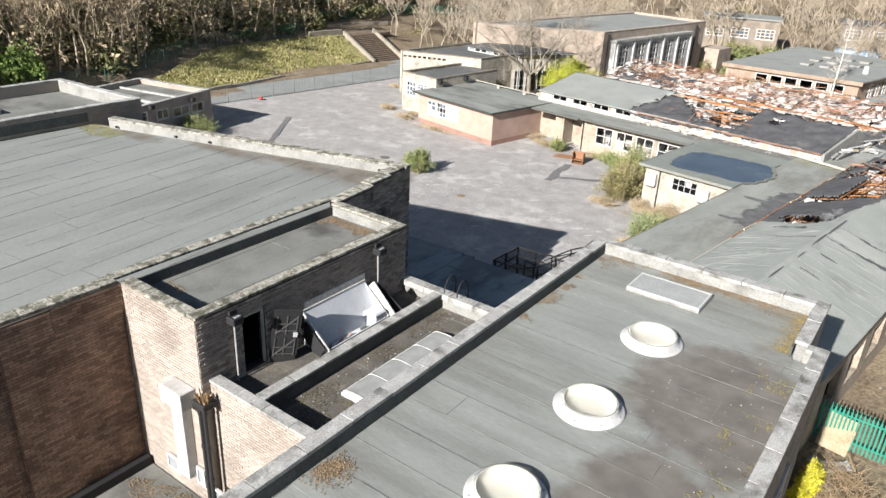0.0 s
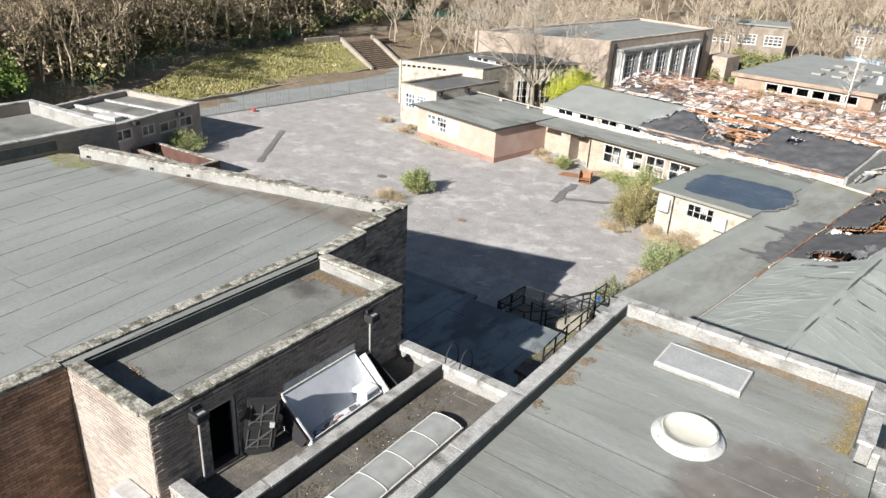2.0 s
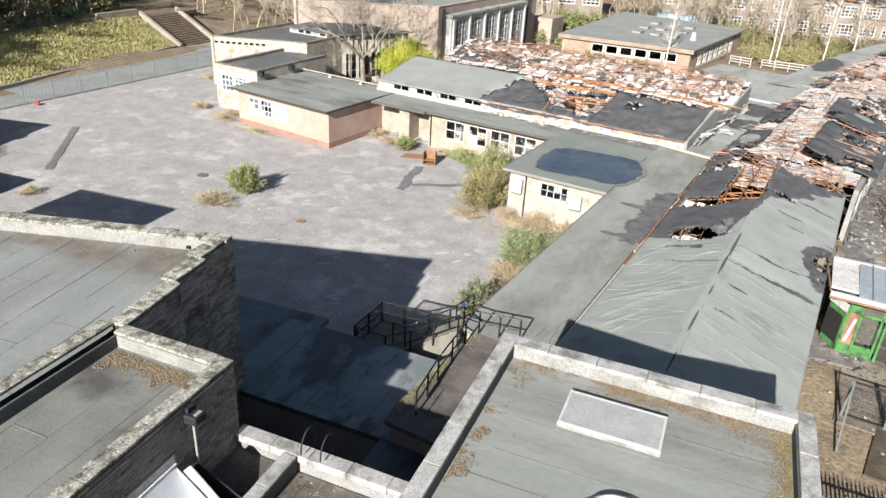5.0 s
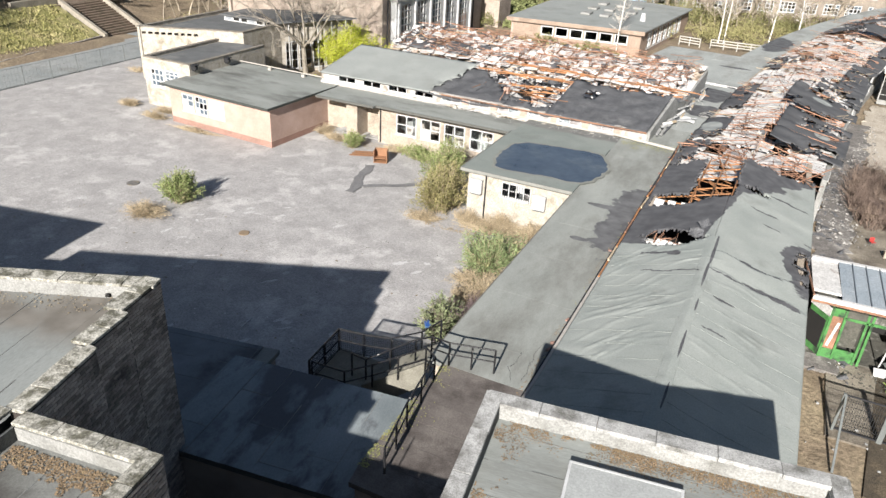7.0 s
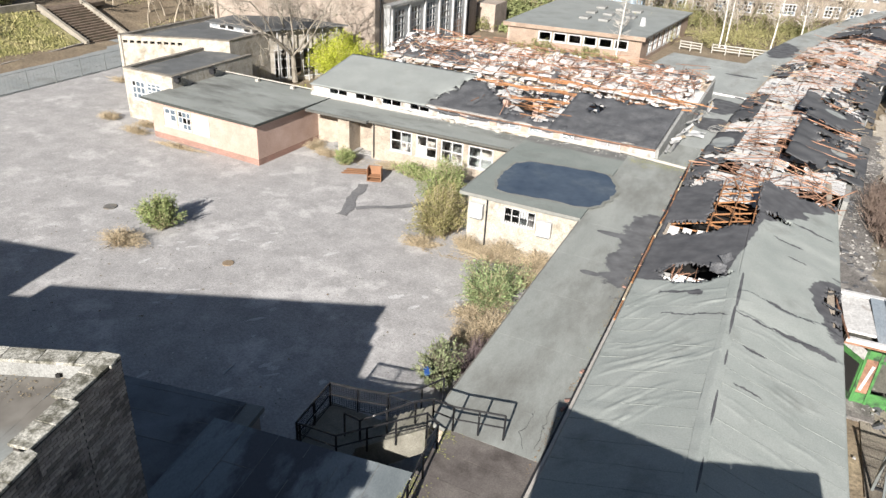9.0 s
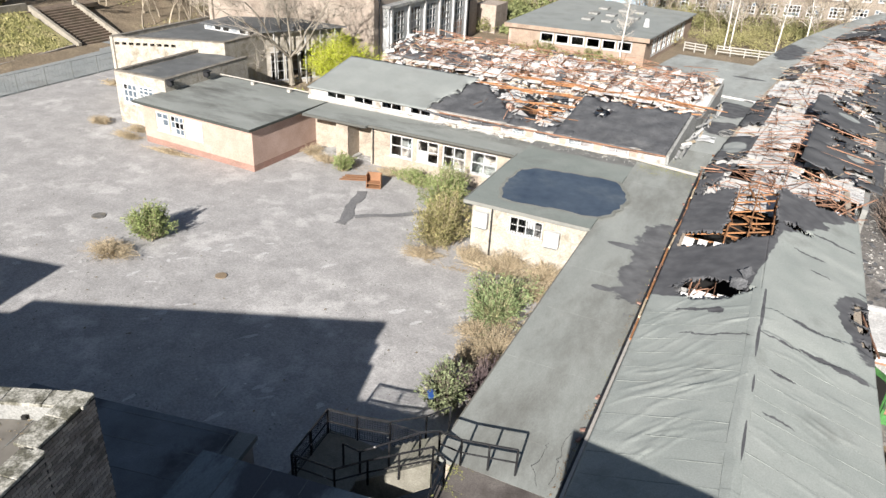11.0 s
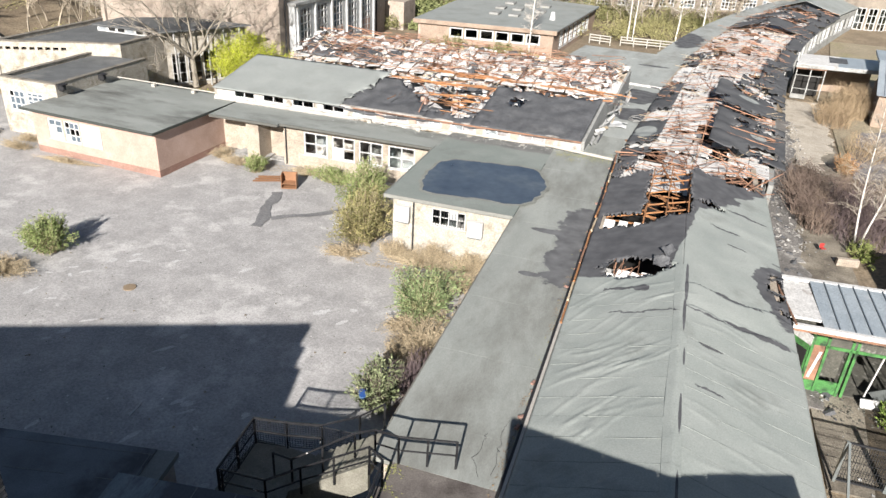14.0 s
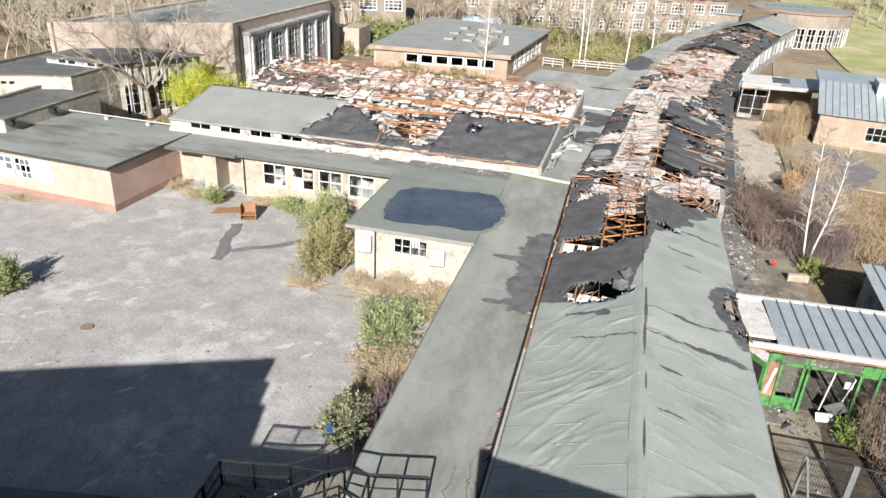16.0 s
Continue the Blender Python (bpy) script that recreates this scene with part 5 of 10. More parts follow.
# ---- long pitched building, partly burnt ----
def torn_roof(parent, name, x0, x1, y0, y1, zf, material, keep, cell=0.28, seed=1, label="", thick=0.035, ruffle=0.05):
    """A felt skin over plan x0..x1, y0..y1 at height zf(x, y); cells where keep(x, y) is false are torn away."""
    nx, ny = max(2, round((x1 - x0) / cell)), max(2, round((y1 - y0) / cell))
    rnd = random.Random(seed)
    bm = bmesh.new()
    g = {}
    for i in range(nx + 1):
        for j in range(ny + 1):
            x, y = x0 + (x1 - x0) * i / nx, y0 + (y1 - y0) * j / ny
            inner = 0 < i < nx and 0 < j < ny
            px, py = (x + rnd.uniform(-.3, .3) * cell, y + rnd.uniform(-.3, .3) * cell) if inner else (x, y)
            near_hole = not (keep(x + cell, y) and keep(x - cell, y) and keep(x, y + cell) and keep(x, y - cell))
            z = zf(px, py) + ruffle * noise.noise(Vector((px * 0.9, py * 0.9, seed))) + (rnd.uniform(-0.18, 0.1) if near_hole and inner else 0)
            g[i, j] = bm.verts.new((px, py, z))
    for i in range(nx):
        for j in range(ny):
            x, y = x0 + (x1 - x0) * (i + 0.5) / nx, y0 + (y1 - y0) * (j + 0.5) / ny
            if keep(x, y):
                bm.faces.new((g[i, j], g[i + 1, j], g[i + 1, j + 1], g[i, j + 1]))
    for v in [v for v in bm.verts if not v.link_faces]:
        bm.verts.remove(v)
    ob = part(name, bm, material, parent, label)
    for pl in ob.data.polygons:
        pl.use_smooth = True
    md = ob.modifiers.new("thickness", "SOLIDIFY")
    md.thickness, md.offset = thick, -1
    return ob


fbm = lambda x, y, s, k=0: noise.fractal(Vector((x * s, y * s, k)), 0.6, 2.0, 4)
XE, XR, XW, ZE, ZR = 4.12, 8.2, 12.55, 3.82, 5.08
ridge_z = lambda x, y: ZE + (ZR - ZE) * ((x - XE) / (XR - XE) if x < XR else (XW - x) / (XW - XR))


rr = random.Random(515)
FOLDS = []
for k in range(120):
    left = k < 80
    x = rr.uniform(4.2, 6.6) if left else rr.uniform(8.3, 10.6)
    y = rr.uniform(7, 23.5)
    ln = rr.uniform(0.7, 3.2) if left else rr.uniform(0.8, 2.6)
    a = radians(rr.gauss(40, 8)) if left else radians(rr.gauss(-8, 8))
    FOLDS.append((x, y, math.cos(a), math.sin(a), ln, rr.uniform(0.012, 0.034) * (1 if left else 0.7), rr.uniform(0.042, 0.07)))


def wrinkled(x, y):
    """The pitched felt, with single folds, a lapped tear and slack between the rafters."""
    z = ridge_z(x, y)
    for fx, fy, c, s, ln, h, w in FOLDS:
        dx, dy = x - fx, y - fy
        if abs(dx) > 3.6 or abs(dy) > 3.6:
            continue
        u, v = dx * c + dy * s, dy * c - dx * s + 0.12 * math.sin(dx * 2.1 + fy)
        if 0 < u < ln and abs(v) < 3 * w:
            z += h * math.sin(math.pi * u / ln) ** 0.6 * math.exp(-(v / w) ** 2)
    if x > XR + 0.1:
        for t0, t1, h in ((23.75, 0.12, 0.09), (22.05, 0.07, 0.05)):
            d = y - t0 - t1 * (x - XR) - 0.18 * math.sin(x * 2.3)
            if -1.6 < d < 0:
                z += h * (1 + d / 1.6) * min(1, (x - XR) / 0.5)
    return z - 0.09 * max(0, noise.noise(Vector((x * 0.35, y * 0.35, 7)))) - 0.03 * (0.5 + 0.5 * math.cos((y - 1.0) * math.tau / 1.2)) * max(0, noise.noise(Vector((x * .3, y * .2, 3))))


M_leafdry_board = surface("bleached_board", (0.42, 0.33, 0.22), (0.50, 0.41, 0.29), (0.22, 0.14, 0.08), size=0.5, fine=0.05, rough=0.9)
longb = thing("long_classroom_range", "long pitched classroom range, felt roof scorched and torn", "building")
STREAKS = [(12.3, 26.6, 0.95, 2.7), (9.9, 24.05, 1.5, 0.11), (9.2, 22.03, 0.8, 0.06), (11.1, 22.25, 1.2, 0.2), (9.3, 19.87, 0.4, 0.09), (9.3, 17.4, 0.6, 0.08), (6.8, 21.58, 1.1, 0.055), (6.0, 23.5, 0.7, 0.09), (6.75, 23.45, 0.28, 0.25), (8.34, 21.4, 0.05, 1.1), (8.4, 18.6, 0.04, 0.5), (8.38, 24.0, 0.07, 1.5), (8.36, 15.6, 0.045, 1.0), (8.37, 12.4, 0.04, 0.8), (10.1, 30.9, 0.8, 0.09), (11.2, 33.6, 0.9, 0.09), (10.6, 29.3, 0.5, 0.07)]
M_long = burnt_felt("long_roof_felt", spots=STREAKS, edge=(24.9, ((7.7, 6.5), (8.8, -4.9)), 0.32), wobble=1.3, soft=0.035, jag=0.75, c_felt=((0.245, 0.265, 0.248), (0.29, 0.306, 0.287)), dark=((0.062, 0.062, 0.067), (0.105, 0.105, 0.11)))
HOLES = [(6.35, 25.35, 1.35, 0.95), (9.5, 33.3, 0.7, 0.3), (12.2, 27.0, 0.35, 1.2), (12.35, 25.0, 0.3, 0.4), (11.0, 38.4, 1.0, 0.5)]


def in_hole(x, y):
    for cx, cy, rx, ry in HOLES:
        if ((x - cx) / rx) ** 2 + ((y - cy) / ry) ** 2 < 1 + 0.7 * fbm(x, y, 1.1, 3):
            return True
    return False


def keep_left(x, y):
    if in_hole(x, y):
        return False
    if 30.6 + 0.5 * fbm(x, y, 0.8, 8) < y < 38.4 and x > 6.25 + 0.25 * fbm(x, y, 0.8):
        return False
    if y > 38.0 and x > 5.3 + 0.3 * fbm(x, y, 0.8, 3):
        return False
    if 30.0 + 0.3 * fbm(x, y, 0.9, 4) < y < 31.8 + 0.3 * fbm(x, y, 0.9, 5) and 4.35 < x < 6.6:
        return False
    return fbm(x, y, 0.45, 6) > -0.1 if y > 37.3 + 0.4 * fbm(x, y, 0.7, 2) else True


def keep_right(x, y):
    if in_hole(x, y):
        return False
    if 30.9 < y < 37 and x < 8.4 + 0.15 * fbm(x, y, 0.9):
        return False
    return y < 37.0 + 0.5 * (x - XR) + 1.2 * fbm(x, y, 0.5, 2)


torn_roof(longb, "roof_slope", XE, XR, 5.2, 42.0, wrinkled, M_long, keep_left, cell=0.075, ruffle=0.02, seed=3, label="wrinkled green felt slope with burnt holes")
torn_roof(longb, "roof_slope", XR, XW, 5.2, 42.0, wrinkled, M_long, keep_right, cell=0.075, ruffle=0.02, seed=4, label="wrinkled green felt slope, streaked black")
bm = bmesh.new()
rs = random.Random(77)
for x0, x1, top in ((XE + 0.05, XR - 0.1, 23.2), (XR + 0.1, XW - 0.1, 21.5)):
    y = 6.3
    while y < top:
        skew, last = rs.uniform(-0.06, 0.06), None
        for i in range(41):
            x = x0 + (x1 - x0) * i / 40
            yy = y + skew * i / 40 + 0.02 * noise.noise(Vector((x, y, 1)))
            z = wrinkled(x, yy) + 0.044
            row = [bm.verts.new((x, yy - 0.014, z - 0.03)), bm.verts.new((x, yy - 0.012, z)), bm.verts.new((x, yy + 0.012, z)), bm.verts.new((x, yy + 0.014, z - 0.03))]
            if last:
                for a in range(3):
                    bm.faces.new((last[a], row[a], row[a + 1], last[a + 1]))
            last = row
        y += 0.98 + rs.uniform(-0.05, 0.05)
tagged(part("lap_seam", bm, surface("pale_lap_seam", (0.19, 0.205, 0.192), (0.23, 0.245, 0.23), size=0.6, fine=0.05, rough=0.9), longb), kind="stuff")
for k in range(10):
    y0, y1 = 5.3 + k * 2.0, 5.3 + (k + 1) * 2.0 - 0.01
    bm, last = bmesh.new(), None
    for i in range(9):
        y = y0 + (y1 - y0) * i / 8
        off = 0.03 * math.sin(y * 0.7)
        row = [bm.verts.new((XR + off + dx, y, ridge_z(XR + off + dx, y) + up + 0.012 * noise.noise(Vector((dx * 3, y * 1.3, 5))))) for dx, up in ((-0.27, 0.022), (-0.26, 0.05), (-0.08, 0.052), (0.0, 0.045), (0.08, 0.052), (0.26, 0.05), (0.27, 0.022))]
        if last:
            for a in range(6):
                bm.faces.new((last[a], last[a + 1], row[a + 1], row[a]))
        last = row
    part("ridge_cap", bm, M_long, longb)
# gutter, eaves timber and bricks along the corridor edge
part("gutter", make(bar, (4.04, 9.0, 3.74), (4.04, 23, 3.74), 0.1, 0.1), plain("old_gutter", (0.40, 0.37, 0.335)), longb)
rr = random.Random(19)
for k in range(12):
    y0 = 21.0 + k * 1.75
    part("eaves_board", make(bar, (4.05 + rr.uniform(-.05, .05), y0, 3.78 + rr.uniform(-.05, .05)), (4.04 + rr.uniform(-.07, .07), y0 + 1.7, 3.77 + rr.uniform(-.08, .05)), 0.08, 0.12), (M_timber, M_leafdry_board, M_timber, M_rust)[k % 4], longb)
part("gutter", make(bar, (3.94, 9.0, 3.62), (3.93, 41.5, 3.62), 0.1, 0.12), M_blackmetal, longb, "broken black gutter")
rr = random.Random(4)
for k in range(22):
    y = rr.uniform(10.5, 40)
    b = part("loose_brick", bevelled(make(box, -0.11, -0.05, 0, 0.11, 0.05, 0.07), 0.006), M_red, longb)
    b.matrix_basis = pose(rr.uniform(3.75, 4.05), y, ZS + 0.004, 0, 0, rr.uniform(0, 180))
slab(longb, "wall", [(4.25, 6), (12.3, 6), (12.3, 6.3), (4.25, 6.3)], -0.3, ZE, M_buff)
wall(longb, (12.3, 6.0), (12.3, 42), -0.3, ZE - 0.05, 0.3, M_buff, [(3 + k * 3.2, 5 + k * 3.2, 1.0, 2.6) for k in range(11)])
wall(longb, (4.3, 42), (4.3, 6.3), -0.3, ZE - 0.05, 0.2, M_buff)
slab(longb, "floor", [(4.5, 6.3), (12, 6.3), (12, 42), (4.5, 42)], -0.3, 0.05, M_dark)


def truss(w, h, sec=0.09):
    bm = bmesh.new()
    bar(bm, (0, 0, 0), (w, 0, 0), sec, sec * 1.3)
    bar(bm, (0, 0, 0.06), (w / 2, 0, h), sec, sec * 1.3)
    bar(bm, (w, 0, 0.06), (w / 2, 0, h), sec, sec * 1.3)
    bar(bm, (w / 2, 0, 0), (w / 2, 0, h), sec * 0.8)
    for s in (0.25, 0.75):
        bar(bm, (w * s, 0, 0), (w * s, 0, h * 0.5), sec * 0.8)
        bar(bm, (w / 2, 0, 0.05), (w * s, 0, h * 0.5), sec * 0.8)
    return bm


def debris_bars(parent, name, n, region, zr, length, sec, material, seed, tilt=0.25, label="", along=None):
    """Fallen bars strewn over region (x0, x1, y0, y1) at heights zr."""
    rnd = random.Random(seed)
    bm = bmesh.new()
    for _ in range(n):
        x, y, z = rnd.uniform(region[0], region[1]), rnd.uniform(region[2], region[3]), rnd.uniform(*zr)
        a = rnd.uniform(0, math.pi) if along is None else along + rnd.gauss(0, 0.25)
        ln = rnd.uniform(*length)
        dz = rnd.gauss(0, tilt) * ln / 2
        dx, dy = math.cos(a) * ln / 2, math.sin(a) * ln / 2
        w = rnd.uniform(*sec)
        bar(bm, (x - dx, y - dy, z - dz), (x + dx, y + dy, z + dz), w, w * rnd.uniform(0.6, 1.4))
    return tagged(part(name, bm, material, parent, label), kind="stuff")


def rubble(parent, name, n, region, z, size, material, seed, flat=0.5, keep=None):
    rnd = random.Random(seed)
    verts, faces = [], []
    cube = ((-1, -1, -1), (1, -1, -1), (1, 1, -1), (-1, 1, -1), (-1, -1, 1), (1, -1, 1), (1, 1, 1), (-1, 1, 1))
    for _ in range(n):
        x, y = rnd.uniform(region[0], region[1]), rnd.uniform(region[2], region[3])
        if keep and not keep(x, y):
            continue
        s = rnd.uniform(*size)
        m = Euler((rnd.gauss(0, 0.35), rnd.gauss(0, 0.35), rnd.uniform(0, 6.3))).to_matrix()
        k = len(verts)
        dims = Vector((s * rnd.uniform(0.5, 1), s * rnd.uniform(0.3, 0.9), s * flat * rnd.uniform(0.2, 0.8)))
        for c in cube:
            q = m @ Vector((c[0] * dims.x * rnd.uniform(.7, 1), c[1] * dims.y * rnd.uniform(.7, 1), c[2] * dims.z))
            verts.append((x + q.x, y + q.y, z + dims.z * 0.6 + q.z))
        faces += [tuple(k + i for i in f) for f in ((0, 3, 2, 1), (4, 5, 6, 7), (0, 1, 5, 4), (1, 2, 6, 5), (2, 3, 7, 6), (3, 0, 4, 7))]
    me = bpy.data.meshes.new(name)
    me.from_pydata(verts, [], faces)
    me.materials.append(material)
    ob = new(name, me)
    ob.parent = parent
    return tagged(ob, kind="stuff")


# exposed trusses in the broken stretch of the long range
me_t = mesh_of("roof_truss", truss(8.2, 1.2, 0.055), M_timber)
rr = random.Random(12)
for k in range(6):
    ob = new("roof_truss", me_t)
    ob.parent = longb
    ob.matrix_basis = pose(4.28, 30.7 + k * 1.45, 3.5 - rr.uniform(0, 0.12), rr.uniform(-5, 5), rr.uniform(-1, 1), rr.uniform(-1.5, 1.5))
for x in (6.35, 7.3, 8.3):
    part("purlin", make(bar, (x, 30.5, ridge_z(x, 0) - 0.12), (x + 0.1, 38.6, ridge_z(x, 0) - 0.16), 0.06, 0.1), M_timber, longb)
rr = random.Random(29)
for k in range(16):
    a = Vector((rr.uniform(6.3, 8.2), rr.uniform(30.9, 37.5), rr.uniform(3.9, 4.75)))
    b = a + Vector((rr.uniform(-1.1, 1.1), rr.uniform(0.4, 1.8), rr.uniform(-0.5, 0.4)))
    part("loose_rafter", make(bar, a, b, rr.uniform(0.03, 0.055), rr.uniform(0.04, 0.08)), M_timber, longb)
debris_bars(longb, "hole_lath", 16, (5.3, 7.3, 25.3, 26.1), (3.98, 4.25), (0.5, 1.3), (0.018, 0.035), M_rust, 14, along=1.35)
debris_bars(longb, "batten", 70, (4.4, 12.2, 38.5, 42), (3.6, 4.4), (0.8, 3.0), (0.025, 0.05), M_rust, 15)
me_b = mesh_of("ceiling_board", bevelled(make(box, -0.6, -1.2, -0.01, 0.6, 1.2, 0.01), 0.004), M_plaster)
for x, y, z, w, h, tx in ((6.1, 25.25, 3.8, 0.95, 0.85, 36), (6.95, 25.3, 3.86, 0.6, 0.8, 38), (5.4, 25.15, 3.68, 0.35, 0.7, 34), (4.75, 30.75, 3.6, 0.5, 0.95, 30), (5.4, 30.75, 3.62, 0.42, 0.95, 34), (6.15, 30.7, 3.7, 0.5, 0.9, 36)):
    b = part("hanging_board", make(box, -w / 2, -h / 2, -0.012, w / 2, h / 2, 0.012), M_plaster, longb, "white board fallen aslant in the hole")
    b.matrix_basis = pose(x, y, z + 0.1, tx, 0, -4)
for k, (x, y) in enumerate(((7.35, 25.6), (7.6, 26.5), (9.6, 33.4), (12.1, 26.2), (12.2, 27.6), (5.2, 25.5))):
    bm = bmesh.new()
    g = [[bm.verts.new((i * 0.16 - 0.32, j * 0.16 - 0.24, 0.12 * noise.noise(Vector((i * 0.7, j * 0.7, k * 5.1))) + 0.05 * j)) for j in range(4)] for i in range(5)]
    for i in range(4):
        for j in range(3):
            bm.faces.new((g[i][j], g[i + 1][j], g[i + 1][j + 1], g[i][j + 1]))
    ob = part("felt_flap", bm, M_black, longb, "curled burnt felt")
    ob.matrix_basis = pose(x, y, ridge_z(x, y) + 0.06, 15, 0, 50 * k)
    ob.modifiers.new("thickness", "SOLIDIFY").thickness = 0.02


def boards(parent, region, z, dx, dy, seed, gap=0.18, tilt=3.0):
    rnd = random.Random(seed)
    x = region[0] + 0.6
    while x < region[1]:
        y = region[2] + 1.2
        while y < region[3]:
            if rnd.random() > gap:
                ob = new("ceiling_board", me_b)
                ob.parent = parent
                drop = rnd.random() < 0.12
                ob.matrix_basis = pose(x, y, z + rnd.uniform(-0.05, 0.06) - (0.4 if drop else 0), rnd.gauss(0, tilt), rnd.gauss(0, tilt) + (18 if drop else 0), rnd.gauss(0, 1.2))
            y += dy
        x += dx


boards(longb, (4.5, 12.0, 24.3, 27.0), 3.55, 1.22, 2.44, 21, gap=0.1)
boards(longb, (4.5, 12.0, 37.2, 42.0), 3.5, 1.22, 2.44, 22, gap=0.12)

# far stretch, turned a little to the east
FAR = pose(4.1, 42, 0, 0, 0, -5)


def lifted(owner, names, rise):
    """Raise the strewn parts of these names by rise(y)."""
    for ob in owner.children:
        if ob.name.split(".")[0] in names:
            if ob.matrix_basis == Matrix.Identity(4):
                n = len(ob.data.vertices)
                for k in range(0, n, 8):
                    mid = sum(ob.data.vertices[i].co.y for i in range(k, min(k + 8, n))) / min(8, n - k)
                    for i in range(k, min(k + 8, n)):
                        ob.data.vertices[i].co.z += rise(mid) + 0.13 * (ob.data.vertices[i].co.y - mid) * (mid > 54.5)
            else:
                p = ob.matrix_basis.translation
                ob.matrix_basis = Matrix.Translation((0, 0, rise(p.y))) @ ob.matrix_basis @ (Euler((0.13, 0, 0)).to_matrix().to_4x4() if p.y > 54.5 else Matrix.Identity(4))


def swayed(owner, shift):
    """Shift the parts of a thing sideways, by shift(x, y) in its own plan."""
    done = set()
    for ob in owner.children_recursive:
        if ob.matrix_basis == Matrix.Identity(4):
            if ob.data.name not in done:
                done.add(ob.data.name)
                for v in ob.data.vertices:
                    v.co.x += shift(v.co.x, v.co.y)
        else:
            p = ob.matrix_basis.translation
            ob.matrix_basis = Matrix.Translation((shift(p.x, p.y), 0, 0)) @ ob.matrix_basis



farb = thing("burnt_range", "long burnt-out range of bare rafters over white ceiling boards", "building", FAR)
for k in range(12):
    y0, y1 = k * 8, k * 8 + 7.99
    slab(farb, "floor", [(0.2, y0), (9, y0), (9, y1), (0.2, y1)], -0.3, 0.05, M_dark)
    wall(farb, (0, y1), (0, y0), -0.3, 3.5, 0.25, M_buff)
wall(farb, (9.2, 0), (9.2, 96), -0.3, 3.5, 0.3, M_lining, [(1.5 + k * 3.0, 3.7 + k * 3.0, 1.0, 2.7) for k in range(30)])
for k in range(30):
    if k % 3 != 1:
        window(farb, (9.2, 0), (9.2, 96), 1.5 + k * 3.0, 3.7 + k * 3.0, 1.0, 2.7, 3, 2, seed=k, broken=0.85)
boards(farb, (0.3, 9.0, 0.3, 80), 3.6, 1.23, 2.5, 23, gap=0.06, tilt=2.0)
me_f = [mesh_of("roof_truss", truss(9.0, 1.2, s), M_rust) for s in (0.032, 0.042)]
rr = random.Random(31)
k = 0
v = 0.6
while v < 78:
    if rr.random() < 0.4:
        ob = new("roof_truss", me_f[k % 2])
        ob.parent = farb
        lean = rr.gauss(0, 14) if rr.random() < 0.35 else rr.gauss(0, 4)
        ob.matrix_basis = pose(0.1, v, 3.55 - rr.uniform(0, 0.15), lean, rr.gauss(0, 1.2), rr.gauss(0, 1.5))
    v += rr.uniform(1.0, 1.5)
    k += 1
debris_bars(farb, "fallen_batten", 150, (0.2, 9.0, 0.5, 72), (3.6, 4.5), (0.6, 2.6), (0.018, 0.04), M_rust, 32, tilt=0.18)
debris_bars(farb, "ridge_purlin", 30, (1.0, 8.2, 1, 68), (3.8, 4.6), (3.0, 7.0), (0.03, 0.05), M_rust, 33, tilt=0.04, along=math.pi / 2)
debris_bars(farb, "fallen_lath", 300, (0.3, 8.9, 0.5, 60), (3.62, 4.3), (0.5, 2.0), (0.012, 0.026), M_rust, 37, tilt=0.2)
debris_bars(farb, "bleached_lath", 160, (0.3, 8.9, 0.5, 60), (3.62, 4.2), (0.6, 2.2), (0.016, 0.032), M_leafdry_board, 38, tilt=0.15)
rubble(farb, "plaster_debris", 260, (1.0, 8.4, 0.5, 76), 3.57, (0.06, 0.28), M_plaster, 34)
rubble(farb, "char_debris", 260, (0.2, 9.0, 0.5, 76), 3.57, (0.08, 0.4), M_black, 35)
# paler spots put the black felt's grey sheen into its colour
M_remnant = burnt_felt("scorched_sheen_felt", spots=[(0.8, 5, 0.8, 1.2), (8.0, 7.5, 0.5, 0.6), (7.0, 16.5, 0.9, 0.6), (1.0, 31, 0.8, 0.8)], c_felt=((0.055, 0.056, 0.06), (0.085, 0.086, 0.09)), dark=((0.22, 0.235, 0.225), (0.28, 0.29, 0.28)), wobble=1.6, dirt=(0.035, 0.035, 0.036))
slope2 = lambda x, y: 3.72 + 1.3 * (x / 4.5 if x < 4.5 else (9.5 - x) / 5.0)
PATCH = [(0, 1.9, 0.0, 8.0, 0.02), (0, 1.7, 11, 20, -0.05), (5.0, 9.8, 2.6, 11.5, -0.2), (4.4, 9.8, 13, 20, -0.05), (0, 1.8, 29, 36, -0.05), (7.4, 9.8, 25, 36, 0.0), (8.2, 9.8, 36, 55, -0.12), (0.0, 9.8, 55.5, 61, -0.15), (0.0, 8.6, 65, 70, -0.08), (2.0, 9.8, 74, 78, 0.0), (6.0, 9.8, 20.5, 25, 0.0), (8.0, 9.8, 61, 78, -0.1)]
for k, (x0, x1, y0, y1, off) in enumerate(PATCH):
    torn_roof(farb, "felt_remnant", x0, x1, y0, y1, lambda x, y: slope2(x, y) + 0.02, M_remnant,
              lambda x, y, k=k: fbm(x, y, 0.35, k + 10) > -0.22 + off, seed=50 + k, label="scorched black felt remnant", ruffle=0.13, cell=0.24)
debris_bars(farb, "batten", 90, (0.5, 9.0, 68, 80), (3.7, 4.5), (0.8, 3.0), (0.03, 0.06), M_rust, 36)
torn_roof(farb, "roof_slope", -0.3, 4.5, 79, 97, lambda x, y: 3.9 + 1.5 * max(x, -0.3) / 4.5, M_felt, lambda x, y: True, seed=61, cell=0.6)
